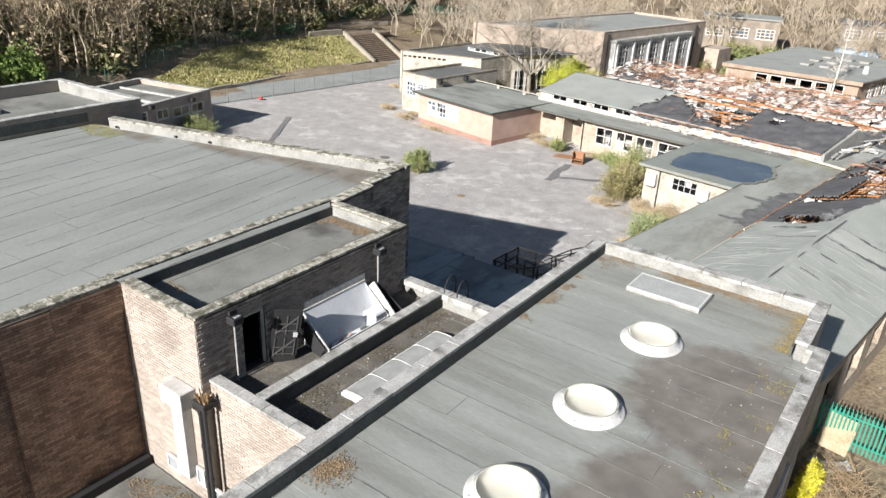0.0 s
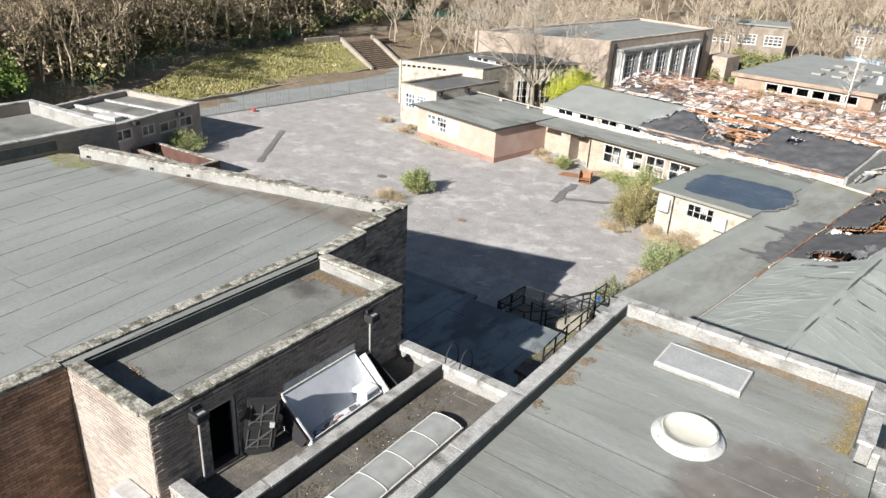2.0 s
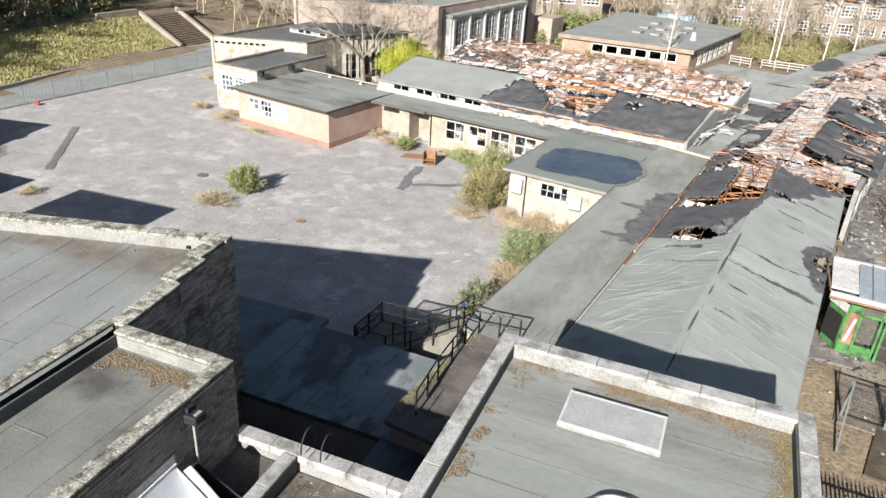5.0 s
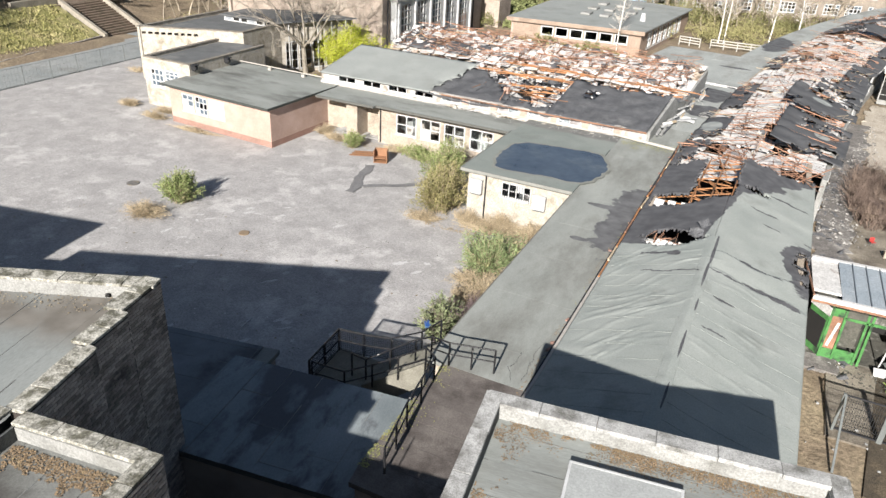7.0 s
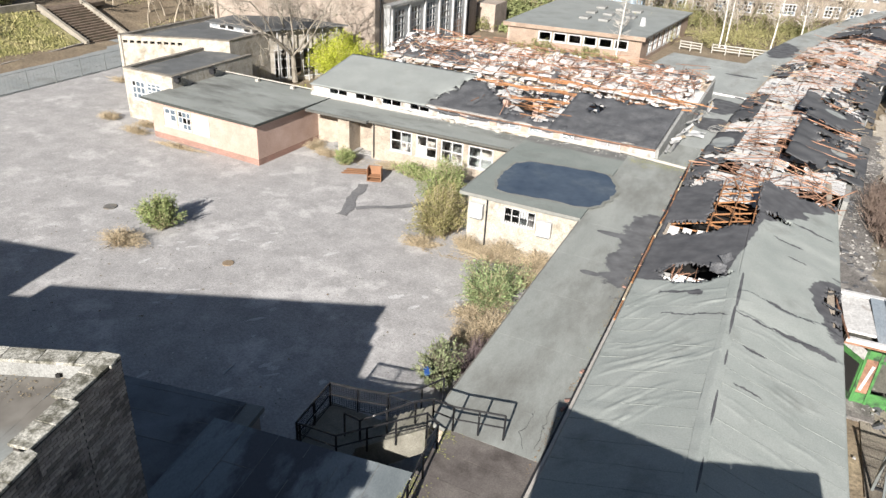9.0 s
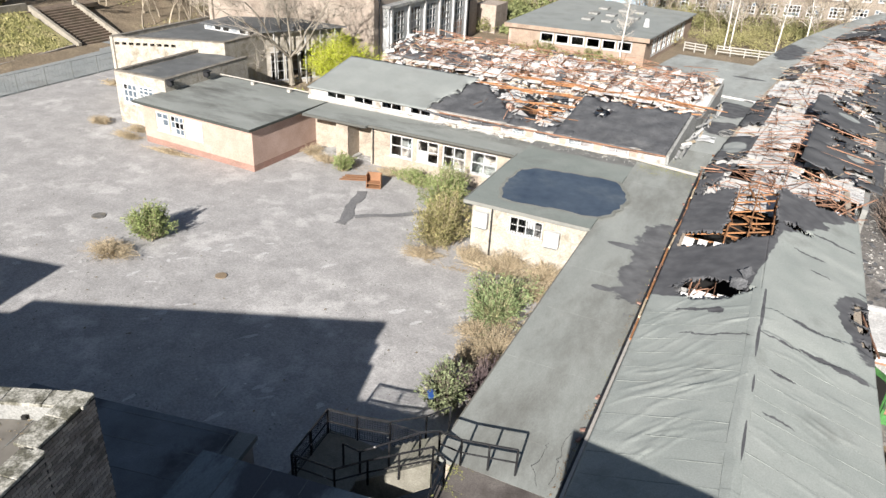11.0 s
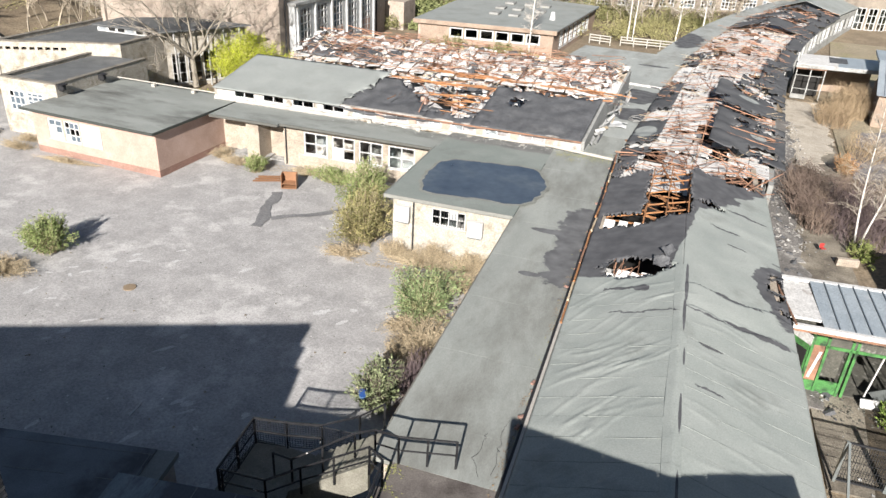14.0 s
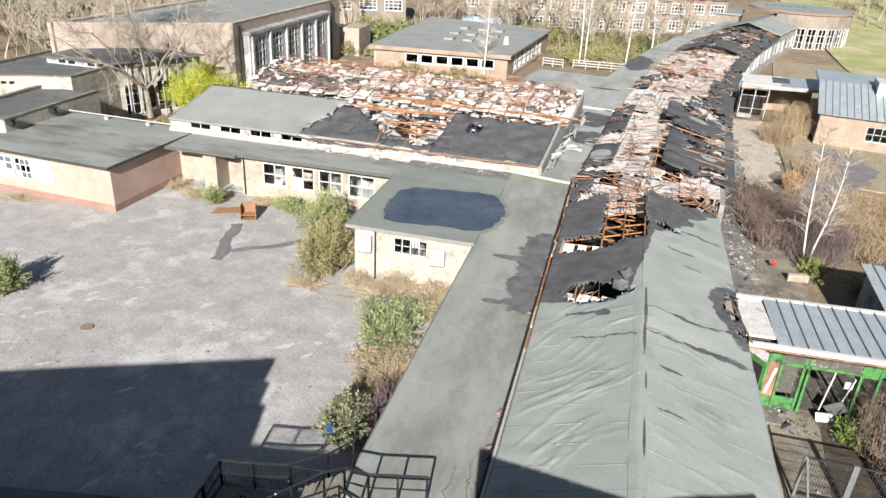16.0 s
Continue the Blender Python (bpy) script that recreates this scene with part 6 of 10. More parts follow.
torn_roof(farb, "roof_slope", 4.5, 9.5, 79, 97, lambda x, y: 3.9 + 1.5 * (9.3 - x) / 4.8, M_felt, lambda x, y: True, seed=62, cell=0.6)
# flat corridor roof beside it
M_farfelt = burnt_felt("far_corridor_felt", spots=[(-1.5, 17.0, 1.9, 2.4), (-1.0, 11.0, 1.2, 2.0), (-2.0, 29.5, 1.6, 0.35), (-0.5, 46, 1.5, 5)], wobble=1.6, streak=(0.48, 0.74), stretch=(1.4, 0.6, 1), c_felt=((0.265, 0.278, 0.265), (0.32, 0.333, 0.315)), dirt=(0.16, 0.155, 0.14))
cor2 = thing("far_corridor", "flat grey felt corridor roof beside the burnt range", "building", FAR)
for k in range(12):
    y0, y1 = 0.5 + k * 7.9, 0.5 + k * 7.9 + 7.89
    slab(cor2, "wall", [(-3.2, y0), (-0.1, y0), (-0.1, y1), (-3.2, y1)], -0.3, 3.1, M_buff)
for k in range(24):
    slab(cor2, "felt_sheet", [(-3.45, 0.3 + k * 4), (-0.05, 0.3 + k * 4), (-0.05, 4.3 + k * 4), (-3.45, 4.3 + k * 4)], 3.12, 3.3 + 0.004 * (k % 2), M_farfelt)
for k in range(4):
    slab(cor2, "felt_sheet", [(-11.0, 20.8 + k * 3.7), (-3.46, 20.8 + k * 3.7), (-3.46, 24.49 + k * 3.7), (-11.0, 24.49 + k * 3.7)], 3.1, 3.296 + 0.004 * (k % 2), M_farfelt)
slab(cor2, "wall", [(-10.8, 21.0), (-3.3, 21.0), (-3.3, 35.3), (-10.8, 35.3)], -0.3, 3.08, M_buff)
# raised joint across the roof, and ponded dirt
part("joint_upstand", make(bar, (-3.4, 20.7, 3.38), (-0.1, 20.5, 3.38), 0.12, 0.16), M_plaster, cor2, "broken white joint capping")
part("joint_upstand", make(bar, (-2.2, 20.9, 3.4), (-0.3, 20.3, 3.36), 0.1, 0.1), M_black, cor2)
bow = lambda x, y: 0.0021 * max(0.0, y - 18) ** 2
swayed(farb, bow)
swayed(cor2, bow)

# ---- burnt double classroom block ----
blk = thing("burnt_block", "burnt classroom block, half green roof and half open rafters", "building")
X0, X1, Y0, YR = -25.6, 1.15, 42.45, 48.7
YV = 54.5
rise = lambda y: 0.0 if y < YV else 0.45 + 0.85 * (y - YV) / 6.4
zs = lambda x, y: 4.12 + 1.15 * (y - Y0) / (YR - Y0)
cl = []
s = 1.6
while s < 25:
    cl.append((s, s + 1.7, 3.5, 4.03))
    s += 2.35
wall(blk, (X0, Y0), (X1, Y0), 3.0, 4.1, 0.3, M_cream, cl, name="clerestory_wall")
for k, h in enumerate(cl):
    window(blk, (X0, Y0), (X1, Y0), *h, 2, 1, seed=70 + k, broken=0.7, bar_w=0.06)
M_infill = surface("smoked_grey_panel", (0.25, 0.235, 0.235), (0.33, 0.31, 0.305), (0.14, 0.125, 0.12), size=0.5, fine=0.05, rough=0.9, stain=(0.52, 0.66))
for k, h in enumerate(cl):
    if k > 3:
        for e0, e1 in ((h[0] + 0.06, (h[0] + h[1]) / 2 - 0.05), ((h[0] + h[1]) / 2 + 0.05, h[1] - 0.06)):
            if (k * 7 + int(e0 * 3)) % 4:
                part("infill_panel", make(box, X0 + e0, Y0 + 0.12, h[2] + 0.03, X0 + e1, Y0 + 0.15, h[3] - 0.04), M_infill, blk)
        part("brick_pier", make(box, X0 + h[1] + 0.08, Y0 - 0.012, h[2] - 0.02, X0 + h[1] + 0.55, Y0 - 0.003, h[3]), M_pink, blk)
rr = random.Random(63)
for k in range(60):
    x = rr.uniform(-15.5, X1 - 0.3)
    part("fascia_scrap", make(bar, (x, Y0 - 0.2, 3.24 + rr.uniform(0, .1)), (x + rr.uniform(0.2, 0.9), Y0 - 0.24 - rr.uniform(0, .25), 3.24 + rr.uniform(0, .25)), rr.uniform(0.04, 0.13), 0.02), (M_plaster, M_white, M_cream, M_plaster, M_leafdry_board)[k % 5], blk)
wall(blk, (X0, Y0 + 0.31), (X1, Y0 + 0.31), -0.3, 3.0, 0.2, M_buff)
wall(blk, (X0, 61), (X0, Y0), -0.3, 4.0, 0.3, M_buff)
wall(blk, (X1, Y0), (X1, 58.5), -0.3, 3.9, 0.3, M_plaster)
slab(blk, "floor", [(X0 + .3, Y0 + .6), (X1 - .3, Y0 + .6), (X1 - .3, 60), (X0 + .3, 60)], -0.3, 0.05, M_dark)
torn_roof(blk, "roof_slope", X0, -14.4, Y0 - 0.25, YR, zs, M_felt, lambda x, y: x < -15.6 + 1.2 * (y - Y0) / 6 + 0.3 * fbm(x, y, 0.6, 4), seed=71, label="intact green felt slope", ruffle=0.02)
torn_roof(blk, "felt_remnant", -16.2, -9.0, Y0 - 0.2, YR - 0.5, lambda x, y: zs(x, y) - 0.07 - 0.25 * max(0, math.sin((x + 16) * 0.45)), M_black,
          lambda x, y: y < YR - 0.6 - max(0, (x + 13.2)) * 1.15 + 0.8 * fbm(x, y, 0.7, 5), seed=72, label="sagging black felt", ruffle=0.14)
torn_roof(blk, "felt_remnant", -9.6, -5.0, Y0 - 0.2, Y0 + 1.8, lambda x, y: zs(x, y) - 0.1, M_black, lambda x, y: fbm(x, y, 0.6, 6) > -0.25, seed=73, ruffle=0.14)
torn_roof(blk, "felt_remnant", -6.2, X1, Y0 - 0.2, YR + 0.2, lambda x, y: zs(x, y) - 0.05, M_black, lambda x, y: y < YR - 0.2 + 0.7 * fbm(x, y, 0.5, 9) and not ((x + 4.3) ** 2 + (y - 46.8) ** 2 < 0.35), seed=74, label="charred black felt slope", ruffle=0.1)
part("eaves_board", make(bar, (-14.5, Y0 - 0.22, 4.08), (X1, Y0 - 0.22, 4.04), 0.04, 0.09), M_rust, blk)
slab(blk, "fascia", [(X0, Y0 - 0.12), (X1, Y0 - 0.12), (X1, Y0 - 0.004), (X0, Y0 - 0.004)], 3.22, 3.42, M_cream)
debris_bars(blk, "front_rafter", 15, (-10.5, -6.4, 43.4, 49), (4.0, 4.7), (1.5, 4.5), (0.04, 0.08), M_timber, 81, along=0.0, tilt=0.06)
debris_bars(blk, "cross_rafter", 26, (-12.5, -6.3, 43.4, 50), (3.9, 4.7), (0.8, 2.6), (0.025, 0.05), M_rust, 82, along=math.pi / 2, tilt=0.15)
debris_bars(blk, "ridge_timber", 18, (-15, 0.5, 48.4, 49.2), (4.8, 5.1), (2, 5), (0.05, 0.08), M_timber, 83, along=0.0, tilt=0.02)
debris_bars(blk, "rear_rafter", 160, (-26, 1, 51, 61), (3.9, 4.45), (0.6, 2.8), (0.018, 0.04), M_rust, 84, tilt=0.16)
debris_bars(blk, "rear_plate", 26, (-23, 0, 60.2, 61.2), (4.1, 4.6), (1.2, 3.4), (0.03, 0.055), M_rust, 85, along=0.0, tilt=0.08)
debris_bars(blk, "rear_lath", 240, (-25, 0.6, 52.5, 61), (3.95, 4.35), (0.5, 1.8), (0.014, 0.03), M_rust, 97, tilt=0.22)
debris_bars(blk, "bleached_lath", 150, (-25, 0.6, 49.5, 61), (3.95, 4.5), (0.5, 1.9), (0.018, 0.04), M_leafdry_board, 98, tilt=0.15)
debris_bars(blk, "valley_timber", 26, (-17, 1, 54.1, 54.45), (4.3, 4.5), (2, 5), (0.04, 0.07), M_timber, 86, along=0.0, tilt=0.03)
boards(blk, (-14.5, 0.8, 43.4, 54), 3.62, 1.25, 2.5, 87, gap=0.4, tilt=6)
boards(blk, (-25.0, 0.8, 53.7, 61), 3.86, 1.25, 2.4, 88, gap=0.14, tilt=3)
for k in range(11):
    x = -24.5 + k * 2.4
    slab(blk, "pier", [(x, 51.6), (x + 0.5, 51.6), (x + 0.5, 52.0), (x, 52.0)], 0, 3.95 + 0.2 * math.sin(k * 2.3), M_plaster)
    slab(blk, "pier", [(x + 1.1, 47.0), (x + 1.5, 47.0), (x + 1.5, 47.4), (x + 1.1, 47.4)], 0, 4.1 + 0.25 * math.sin(k * 1.3), M_pink)
slots = [(0.7 + k * 1.85, 1.95 + k * 1.85, 3.62, 4.12) for k in range(14)]
wall(blk, (X0, YV), (X1, YV), 3.3, 4.3, 0.25, M_cream, slots, name="rear_clerestory_wall")
wall(blk, (X0, YV + 0.26), (X1, YV + 0.26), -0.3, 3.3, 0.2, M_plaster)
wall(blk, (X1, 61), (X0, 61), -0.3, 5.05, 0.3, M_buff)
rubble(blk, "plaster_debris", 420, (-26, 1.0, 49, 61.2), 3.9, (0.08, 0.5), M_plaster, 89)
rubble(blk, "char_debris", 170, (-26, 1.0, 48, 61.2), 3.88, (0.1, 0.6), M_black, 90)
debris_bars(blk, "rear_joist", 120, (-25.5, 0.8, 54.5, 60.3), (3.98, 4.3), (1.8, 3.4), (0.025, 0.045), M_rust, 93, along=math.pi / 2, tilt=0.12)
debris_bars(blk, "rear_purlin", 80, (-24, -0.8, 54.4, 60.8), (4.0, 4.35), (2.5, 5.0), (0.025, 0.045), M_rust, 94, along=0.0, tilt=0.05)
torn_roof(blk, "felt_remnant", X0, -16.0, YV - 0.2, 60.9, lambda x, y: 4.02 + rise(y + 0.21), M_black, lambda x, y: fbm(x, y, 0.5, 12) > -0.2 + 0.07 * (x + 24) + 0.05 * (y - 56), seed=75, ruffle=0.25, cell=0.4)
lifted(blk, ("rear_rafter", "rear_plate", "rear_lath", "bleached_lath", "rear_joist", "rear_purlin", "plaster_debris", "char_debris", "ceiling_board"), rise)
# slumped gable boards and white sheet on the corridor roof
bm = bmesh.new()
prof = [(42.5, 3.2), (60.9, 3.2), (60.9, 5.0), (57.5, 4.6), (54.5, 4.15), (52.5, 4.1), (50.2, 4.45), (48.7, 5.15), (45.5, 4.6), (42.5, 4.05)]
f0 = [bm.verts.new((X1 + 0.02, y, z)) for y, z in prof]
f1 = [bm.verts.new((X1 + 0.2, y, z - 0.03)) for y, z in prof]
bm.faces.new(f0)
bm.faces.new(list(reversed(f1)))
for k in range(len(prof)):
    bm.faces.new((f0[k], f0[(k + 1) % len(prof)], f1[(k + 1) % len(prof)], f1[k]))
part("gable", bm, M_lining, blk, "grey weathered gable wall")
gab = thing("collapsed_gable", "collapsed grey gable boards leaning off the burnt block", "debris")
rr = random.Random(41)
for k in range(26):
    y, drop = 43.2 + k * 0.58, rr.uniform(0, 1)
    a = (X1 + 0.28 + 0.55 * drop, y, 3.95 - 0.5 * drop)
    b = (X1 + 0.3 + 0.6 * rr.random(), y + rr.uniform(0.9, 2.4), 3.5 + rr.uniform(0, 0.45))
    part("gable_board", make(bar, a, b, rr.uniform(0.1, 0.24), 0.03, up=(0.7, 0, 0.7)), (M_conc, M_lining, M_black, M_conc, M_plaster, M_leafdry_board)[k % 6], gab)
lean = lambda x, y: (0.5 + 0.065 * max(0.0, y - Y0)) * min(1.0, max(0.0, (x - X0) / (X1 - X0)))
swayed(blk, lean)
swayed(gab, lean)
sheet = thing("fallen_sheet", "crumpled white sheet lying on the corridor roof", "debris", pose(2.9, 49.4, 3.3))
bm = bmesh.new()
g = [[bm.verts.new((x * 0.35 - 0.7, y * 0.35 - 0.5, 0.08 + 0.25 * abs(noise.noise(Vector((x * 0.9, y * 0.9, 2)))))) for y in range(5)] for x in range(6)]
for i in range(5):
    for j in range(4):
        if rr.random() < 0.9:
            bm.faces.new((g[i][j], g[i + 1][j], g[i + 1][j + 1], g[i][j + 1]))
ob = part("sheet", bm, M_white, sheet)
ob.modifiers.new("thickness", "SOLIDIFY").thickness = 0.02
rubble(None, "corridor_litter", 80, (0.2, 4.0, 40.5, 56), ZS - 0.02, (0.015, 0.06), M_plaster, 92)
tagged(bpy.data.objects["corridor_litter"], "scattered plaster crumbs on the felt roof", "debris", kind="stuff")

rubble(None, "ledge_litter", 90, (-16, -7.1, 41.3, 42.2), ZN + 0.0, (0.01, 0.055), M_conc, 95)
tagged(bpy.data.objects["ledge_litter"], "fallen plaster flakes along the clerestory foot", "debris", kind="stuff")
rubble(None, "ledge_rubble", 110, (-6.9, 0.9, 41.2, 42.2), ZN + 0.21, (0.01, 0.06), M_conc, 96)
tagged(bpy.data.objects["ledge_rubble"], "fallen plaster and board flakes along the burnt eaves", "debris", kind="stuff")

# ---- sports hall with tall windows ----
M_hallcap = surface("pale_pink_capping", (0.36, 0.305, 0.265), (0.44, 0.38, 0.335), (0.24, 0.2, 0.17), size=0.6, fine=0.06, rough=0.95)
M_hallbrick = surface("pinkish_buff_brick", (0.315, 0.257, 0.212), (0.385, 0.322, 0.27), (0.225, 0.18, 0.148), size=1.2, fine=0.08, rough=0.95, stain=(0.5, 0.72))
hall = thing("sports_hall", "tall buff brick hall with white-finned windows", "building")
HQ = [(-46.3, 55.0), (-32.4, 64.0), (-31.7, 90.3), (-44.3, 91.0)]
HZ = 7.6
for i in range(4):
    wall(hall, HQ[i], HQ[(i + 1) % 4], -0.3, HZ - 0.1, 0.4, M_hallbrick)
hd = (Vector(HQ[2]) - Vector(HQ[1])).normalized()
ho = Vector((hd.y, -hd.x))
at = lambda s, k: tuple(Vector(HQ[1]) + hd * s + ho * k)
# glazed bay standing out from the east wall
BAY = (at(1.7, 0.8), at(21.0, 0.8))
bays = [(0.95 + k * 3.75, 3.3 + k * 3.75, 0.4, 5.9) for k in range(5)]
wall(hall, *BAY, -0.3, 6.25, 0.3, M_white, bays, name="bay_wall")
for k, h in enumerate(bays):
    window(hall, *BAY, *h, 3, 7, seed=100 + k, inset=0.03, broken=0.45, bar_w=0.13, glass=M_paleglass if k % 2 else M_sheen)
    if k in (2, 4):
        slab(hall, "board", [at(1.7 + h[0] + 0.1, 0.76), at(1.7 + h[0] + 0.1, 0.82), at(1.7 + h[1] - 0.1, 0.82), at(1.7 + h[1] - 0.1, 0.76)], 0.5, 2.9, M_pink, "faded board over the lower panes")
for k in range(6):
    c = 0.3 + k * 3.75
    slab(hall, "fin", [at(1.7 + c, 0.803), at(1.7 + c, 1.0), at(1.7 + c + 0.3, 1.0), at(1.7 + c + 0.3, 0.803)], 0.0, 6.25, M_white)
slab(hall, "return_wall", [at(1.7, 0.003), at(1.7, 0.49), at(2.0, 0.49), at(2.0, 0.003)], -0.3, 6.25, M_white)
slab(hall, "return_wall", [at(20.7, 0.003), at(20.7, 0.49), at(21.0, 0.49), at(21.0, 0.003)], -0.3, 6.25, M_white)
slab(hall, "canopy", [at(1.5, 0.003), at(1.5, 1.05), at(21.2, 1.05), at(21.2, 0.003)], 6.26, 6.55, M_conc)
for s in (0.9, 23.4):
    p = Vector(HQ[1]) + hd * s + ho * 0.12
    downpipe(hall, (p.x, p.y), 0, 7.0, 0.09)
for i in range(4):
    coping(hall, HQ[i], HQ[(i + 1) % 4], HZ, 0.4, M_hallcap, unit=2.5, thick=0.12, seed=i)
ctr = Vector((-38.7, 75.2))
slab(hall, "roof", [tuple(Vector(p) + (ctr - Vector(p)).normalized() * 0.55) for p in HQ], HZ - 0.5, HZ - 0.3, M_felt)
slab(hall, "annexe", [(-32.6, 92.0), (-29.6, 92.0), (-29.6, 96.5), (-32.6, 96.5)], -0.3, 3.6, M_hallbrick)

# ---- flat classroom block beyond ----
M_pavbrick = surface("orange_buff_brick", (0.275, 0.205, 0.155), (0.335, 0.255, 0.2), (0.2, 0.15, 0.115), size=1.2, fine=0.08, rough=0.95, stain=(0.5, 0.72))
flat = thing("flat_pavilion", "low orange brick pavilion with a wide flat felt roof", "building")
FQ = [(-24.6, 84.0), (-7.9, 85.6), (-5.9, 109), (-24.6, 112)]
fw = [(4.0 + k * 1.9, 5.7 + k * 1.9, 1.3, 2.5) for k in range(6)]
wall(flat, FQ[0], FQ[1], -0.3, 3.0, 0.3, M_pavbrick, fw)
for k, h in enumerate(fw):
    window(flat, FQ[0], FQ[1], *h, 1, 1, seed=120 + k, broken=0.5, bar_w=0.12)
fe = [(3.0 + k * 2.4, 5.0 + k * 2.4, 0.5, 2.6) for k in range(7)]
wall(flat, FQ[1], FQ[2], -0.3, 3.0, 0.3, M_pavbrick, fe)
for k, h in enumerate(fe):
    window(flat, FQ[1], FQ[2], *h, 2, 2, seed=130 + k, broken=0.2, bar_w=0.14)
wall(flat, FQ[3], FQ[0], -0.3, 3.0, 0.3, M_pink)
slab(flat, "roof", [(-25.1, 83.6), (-7.5, 85.2), (-5.5, 109.3), (-25.1, 112.4)], 3.0, 3.2, M_felt)
slab(flat, "fascia", [(-25.13, 83.57), (-7.47, 85.17), (-7.46, 85.2), (-25.1, 83.6)], 2.7, 3.19, M_pavbrick)
rr = random.Random(6)
for k in range(9):
    x, y = -18 + (k % 3) * 2.6 + rr.uniform(-.4, .4), 92 + (k // 3) * 5
    part("rooflight", bevelled(make(box, x, y, 3.2, x + 1.3, y + 1.9, 3.5), 0.06), M_lining, flat)
part("vent", make(tube, (-9.5, 93, 3.2), (-9.5, 93, 4.2), 0.4, 0.25), M_white, flat)
slab(flat, "floor", [(-24, 84.6), (-8.3, 86), (-6.4, 108.5), (-24, 111)], -0.3, 0.0, M_dark)


# ---- buildings behind the auditorium ----
tower = thing("rear_block", "flat-roofed brick block with pale parapets behind the hall", "building", pose(1.06, -0.35, 0.2) @ NEAR)
TQ = [(-30.7, -14), (-23.0, -14), (-23.0, 4.2), (-30.7, 3.7)]
for i in range(4):
    wall(tower, TQ[i], TQ[(i + 1) % 4], -0.3, 8.9, 0.3, M_mortar if i == 1 else M_brick)
    coping(tower, TQ[i], TQ[(i + 1) % 4], 9.0, 0.32, M_conc, seed=i, unit=1.2)
brickwork(tower, (-23.0, -8), (-23.0, 4.2), 8.2, 8.9, M_brick, seed=44)
slab(tower, "roof", [(-30.4, -13.7), (-23.3, -13.7), (-23.3, 3.9), (-30.4, 3.4)], 8.1, 8.3, M_felt_dark)
slab(tower, "roof_step", [(-29.5, -13.7), (-27.0, -13.7), (-27.0, -1.5), (-29.5, -1.5)], 8.3, 8.55, M_felt)
slab(tower, "parapet_lining", [(-30.4, 3.35), (-23.3, 3.85), (-23.3, 3.89), (-30.4, 3.39)], 8.3, 8.9, M_lining)
slab(tower, "upstand", [(-22.98, -8), (-22.9, -8), (-22.9, 1.0), (-22.98, 1.0)], 8.25, 8.75, M_felt_edge)
R2 = pose(-45.6, 17.25, 0, 0, 0, 19.5)
rear = thing("rear_wing", "single-storey brick wing with white-framed windows and pale parapet", "building", R2)
rw = [(4.1, 6.1, 2.15, 3.05), (7.1, 8.5, 2.0, 2.9), (9.05, 11.1, 1.85, 2.75), (11.3, 12.9, 1.8, 2.7)]
wall(rear, (0, -14), (0, 0), -0.3, 3.5, 0.3, M_brick, rw)
for k, h in enumerate(rw):
    window(rear, (0, -14), (0, 0), *h, 2, 1, seed=150 + k, broken=0.3, bar_w=0.08, inset=0.02)
wall(rear, (0, 0), (-9, 0), -0.3, 3.5, 0.3, M_brick)
wall(rear, (-9, 0), (-9, -14), -0.3, 3.5, 0.3, M_brick)
slab(rear, "roof", [(-8.7, -14), (-0.3, -14), (-0.3, -0.3), (-8.7, -0.3)], 2.9, 3.1, M_felt_dark)
for y, h in ((-8.6, 0.16), (-6.2, 0.3), (-3.0, 0.16)):
    slab(rear, "kerb", [(-8.7, y), (-0.3, y), (-0.3, y + 0.25), (-8.7, y + 0.25)], 3.1, 3.1 + h, M_conc)
part("rooflight", bevelled(make(box, -4.6, -7.6, 3.1, -2.2, -6.6, 3.4), 0.03), M_white, rear, "white box rooflight")
for a, b in (((0, -14), (0, 0)), ((0, 0), (-9, 0)), ((-9, 0), (-9, -14))):
    coping(rear, a, b, 3.6, 0.32, M_conc, unit=1.3)
for y, z in ((-7.65, 3.2), (-2.7, 2.95)):
    l = thing("wall_lamp", "black floodlight high on the brick wing", "lamp", R2 @ pose(0.05, y, z), "roof lamps")
    part("housing", bevelled(make(box, 0, -0.25, 0, 0.45, 0.25, 0.35), 0.05), M_blackmetal, l)
    part("arm", make(box, -0.05, -0.05, 0.05, 0.1, 0.05, 0.2), M_blackmetal, l)
downpipe(rear, (0.08, -10.3), 0, 3.2)
# red brick darkened in colour for the shadow over the enclosure
M_penbrick = surface("shade_dark_maroon_brick", (0.075, 0.038, 0.032), (0.11, 0.056, 0.046), (0.045, 0.03, 0.027), size=0.8, fine=0.06, rough=0.95)
pen = thing("brick_enclosure", "open-topped red brick enclosure with dark coping", "wall", pose(-35.65, 13.45, 0, 0, 0, 11.3))
for a, b in (((-8.1, -2.5), (0, -2.5)), ((0, -2.5), (0, 0)), ((0, 0), (-8.1, 0)), ((-8.1, 0), (-8.1, -2.5))):
    wall(pen, a, b, -0.1, 1.3, 0.25, M_penbrick)
    coping(pen, a, b, 1.4, 0.25, M_coplich, unit=1.0)

# ---- far buildings ----
M_farbrick = surface("pale_brick", (0.20, 0.17, 0.14), (0.26, 0.222, 0.182), (0.12, 0.10, 0.085), size=1.5, fine=0.1, rough=0.95)


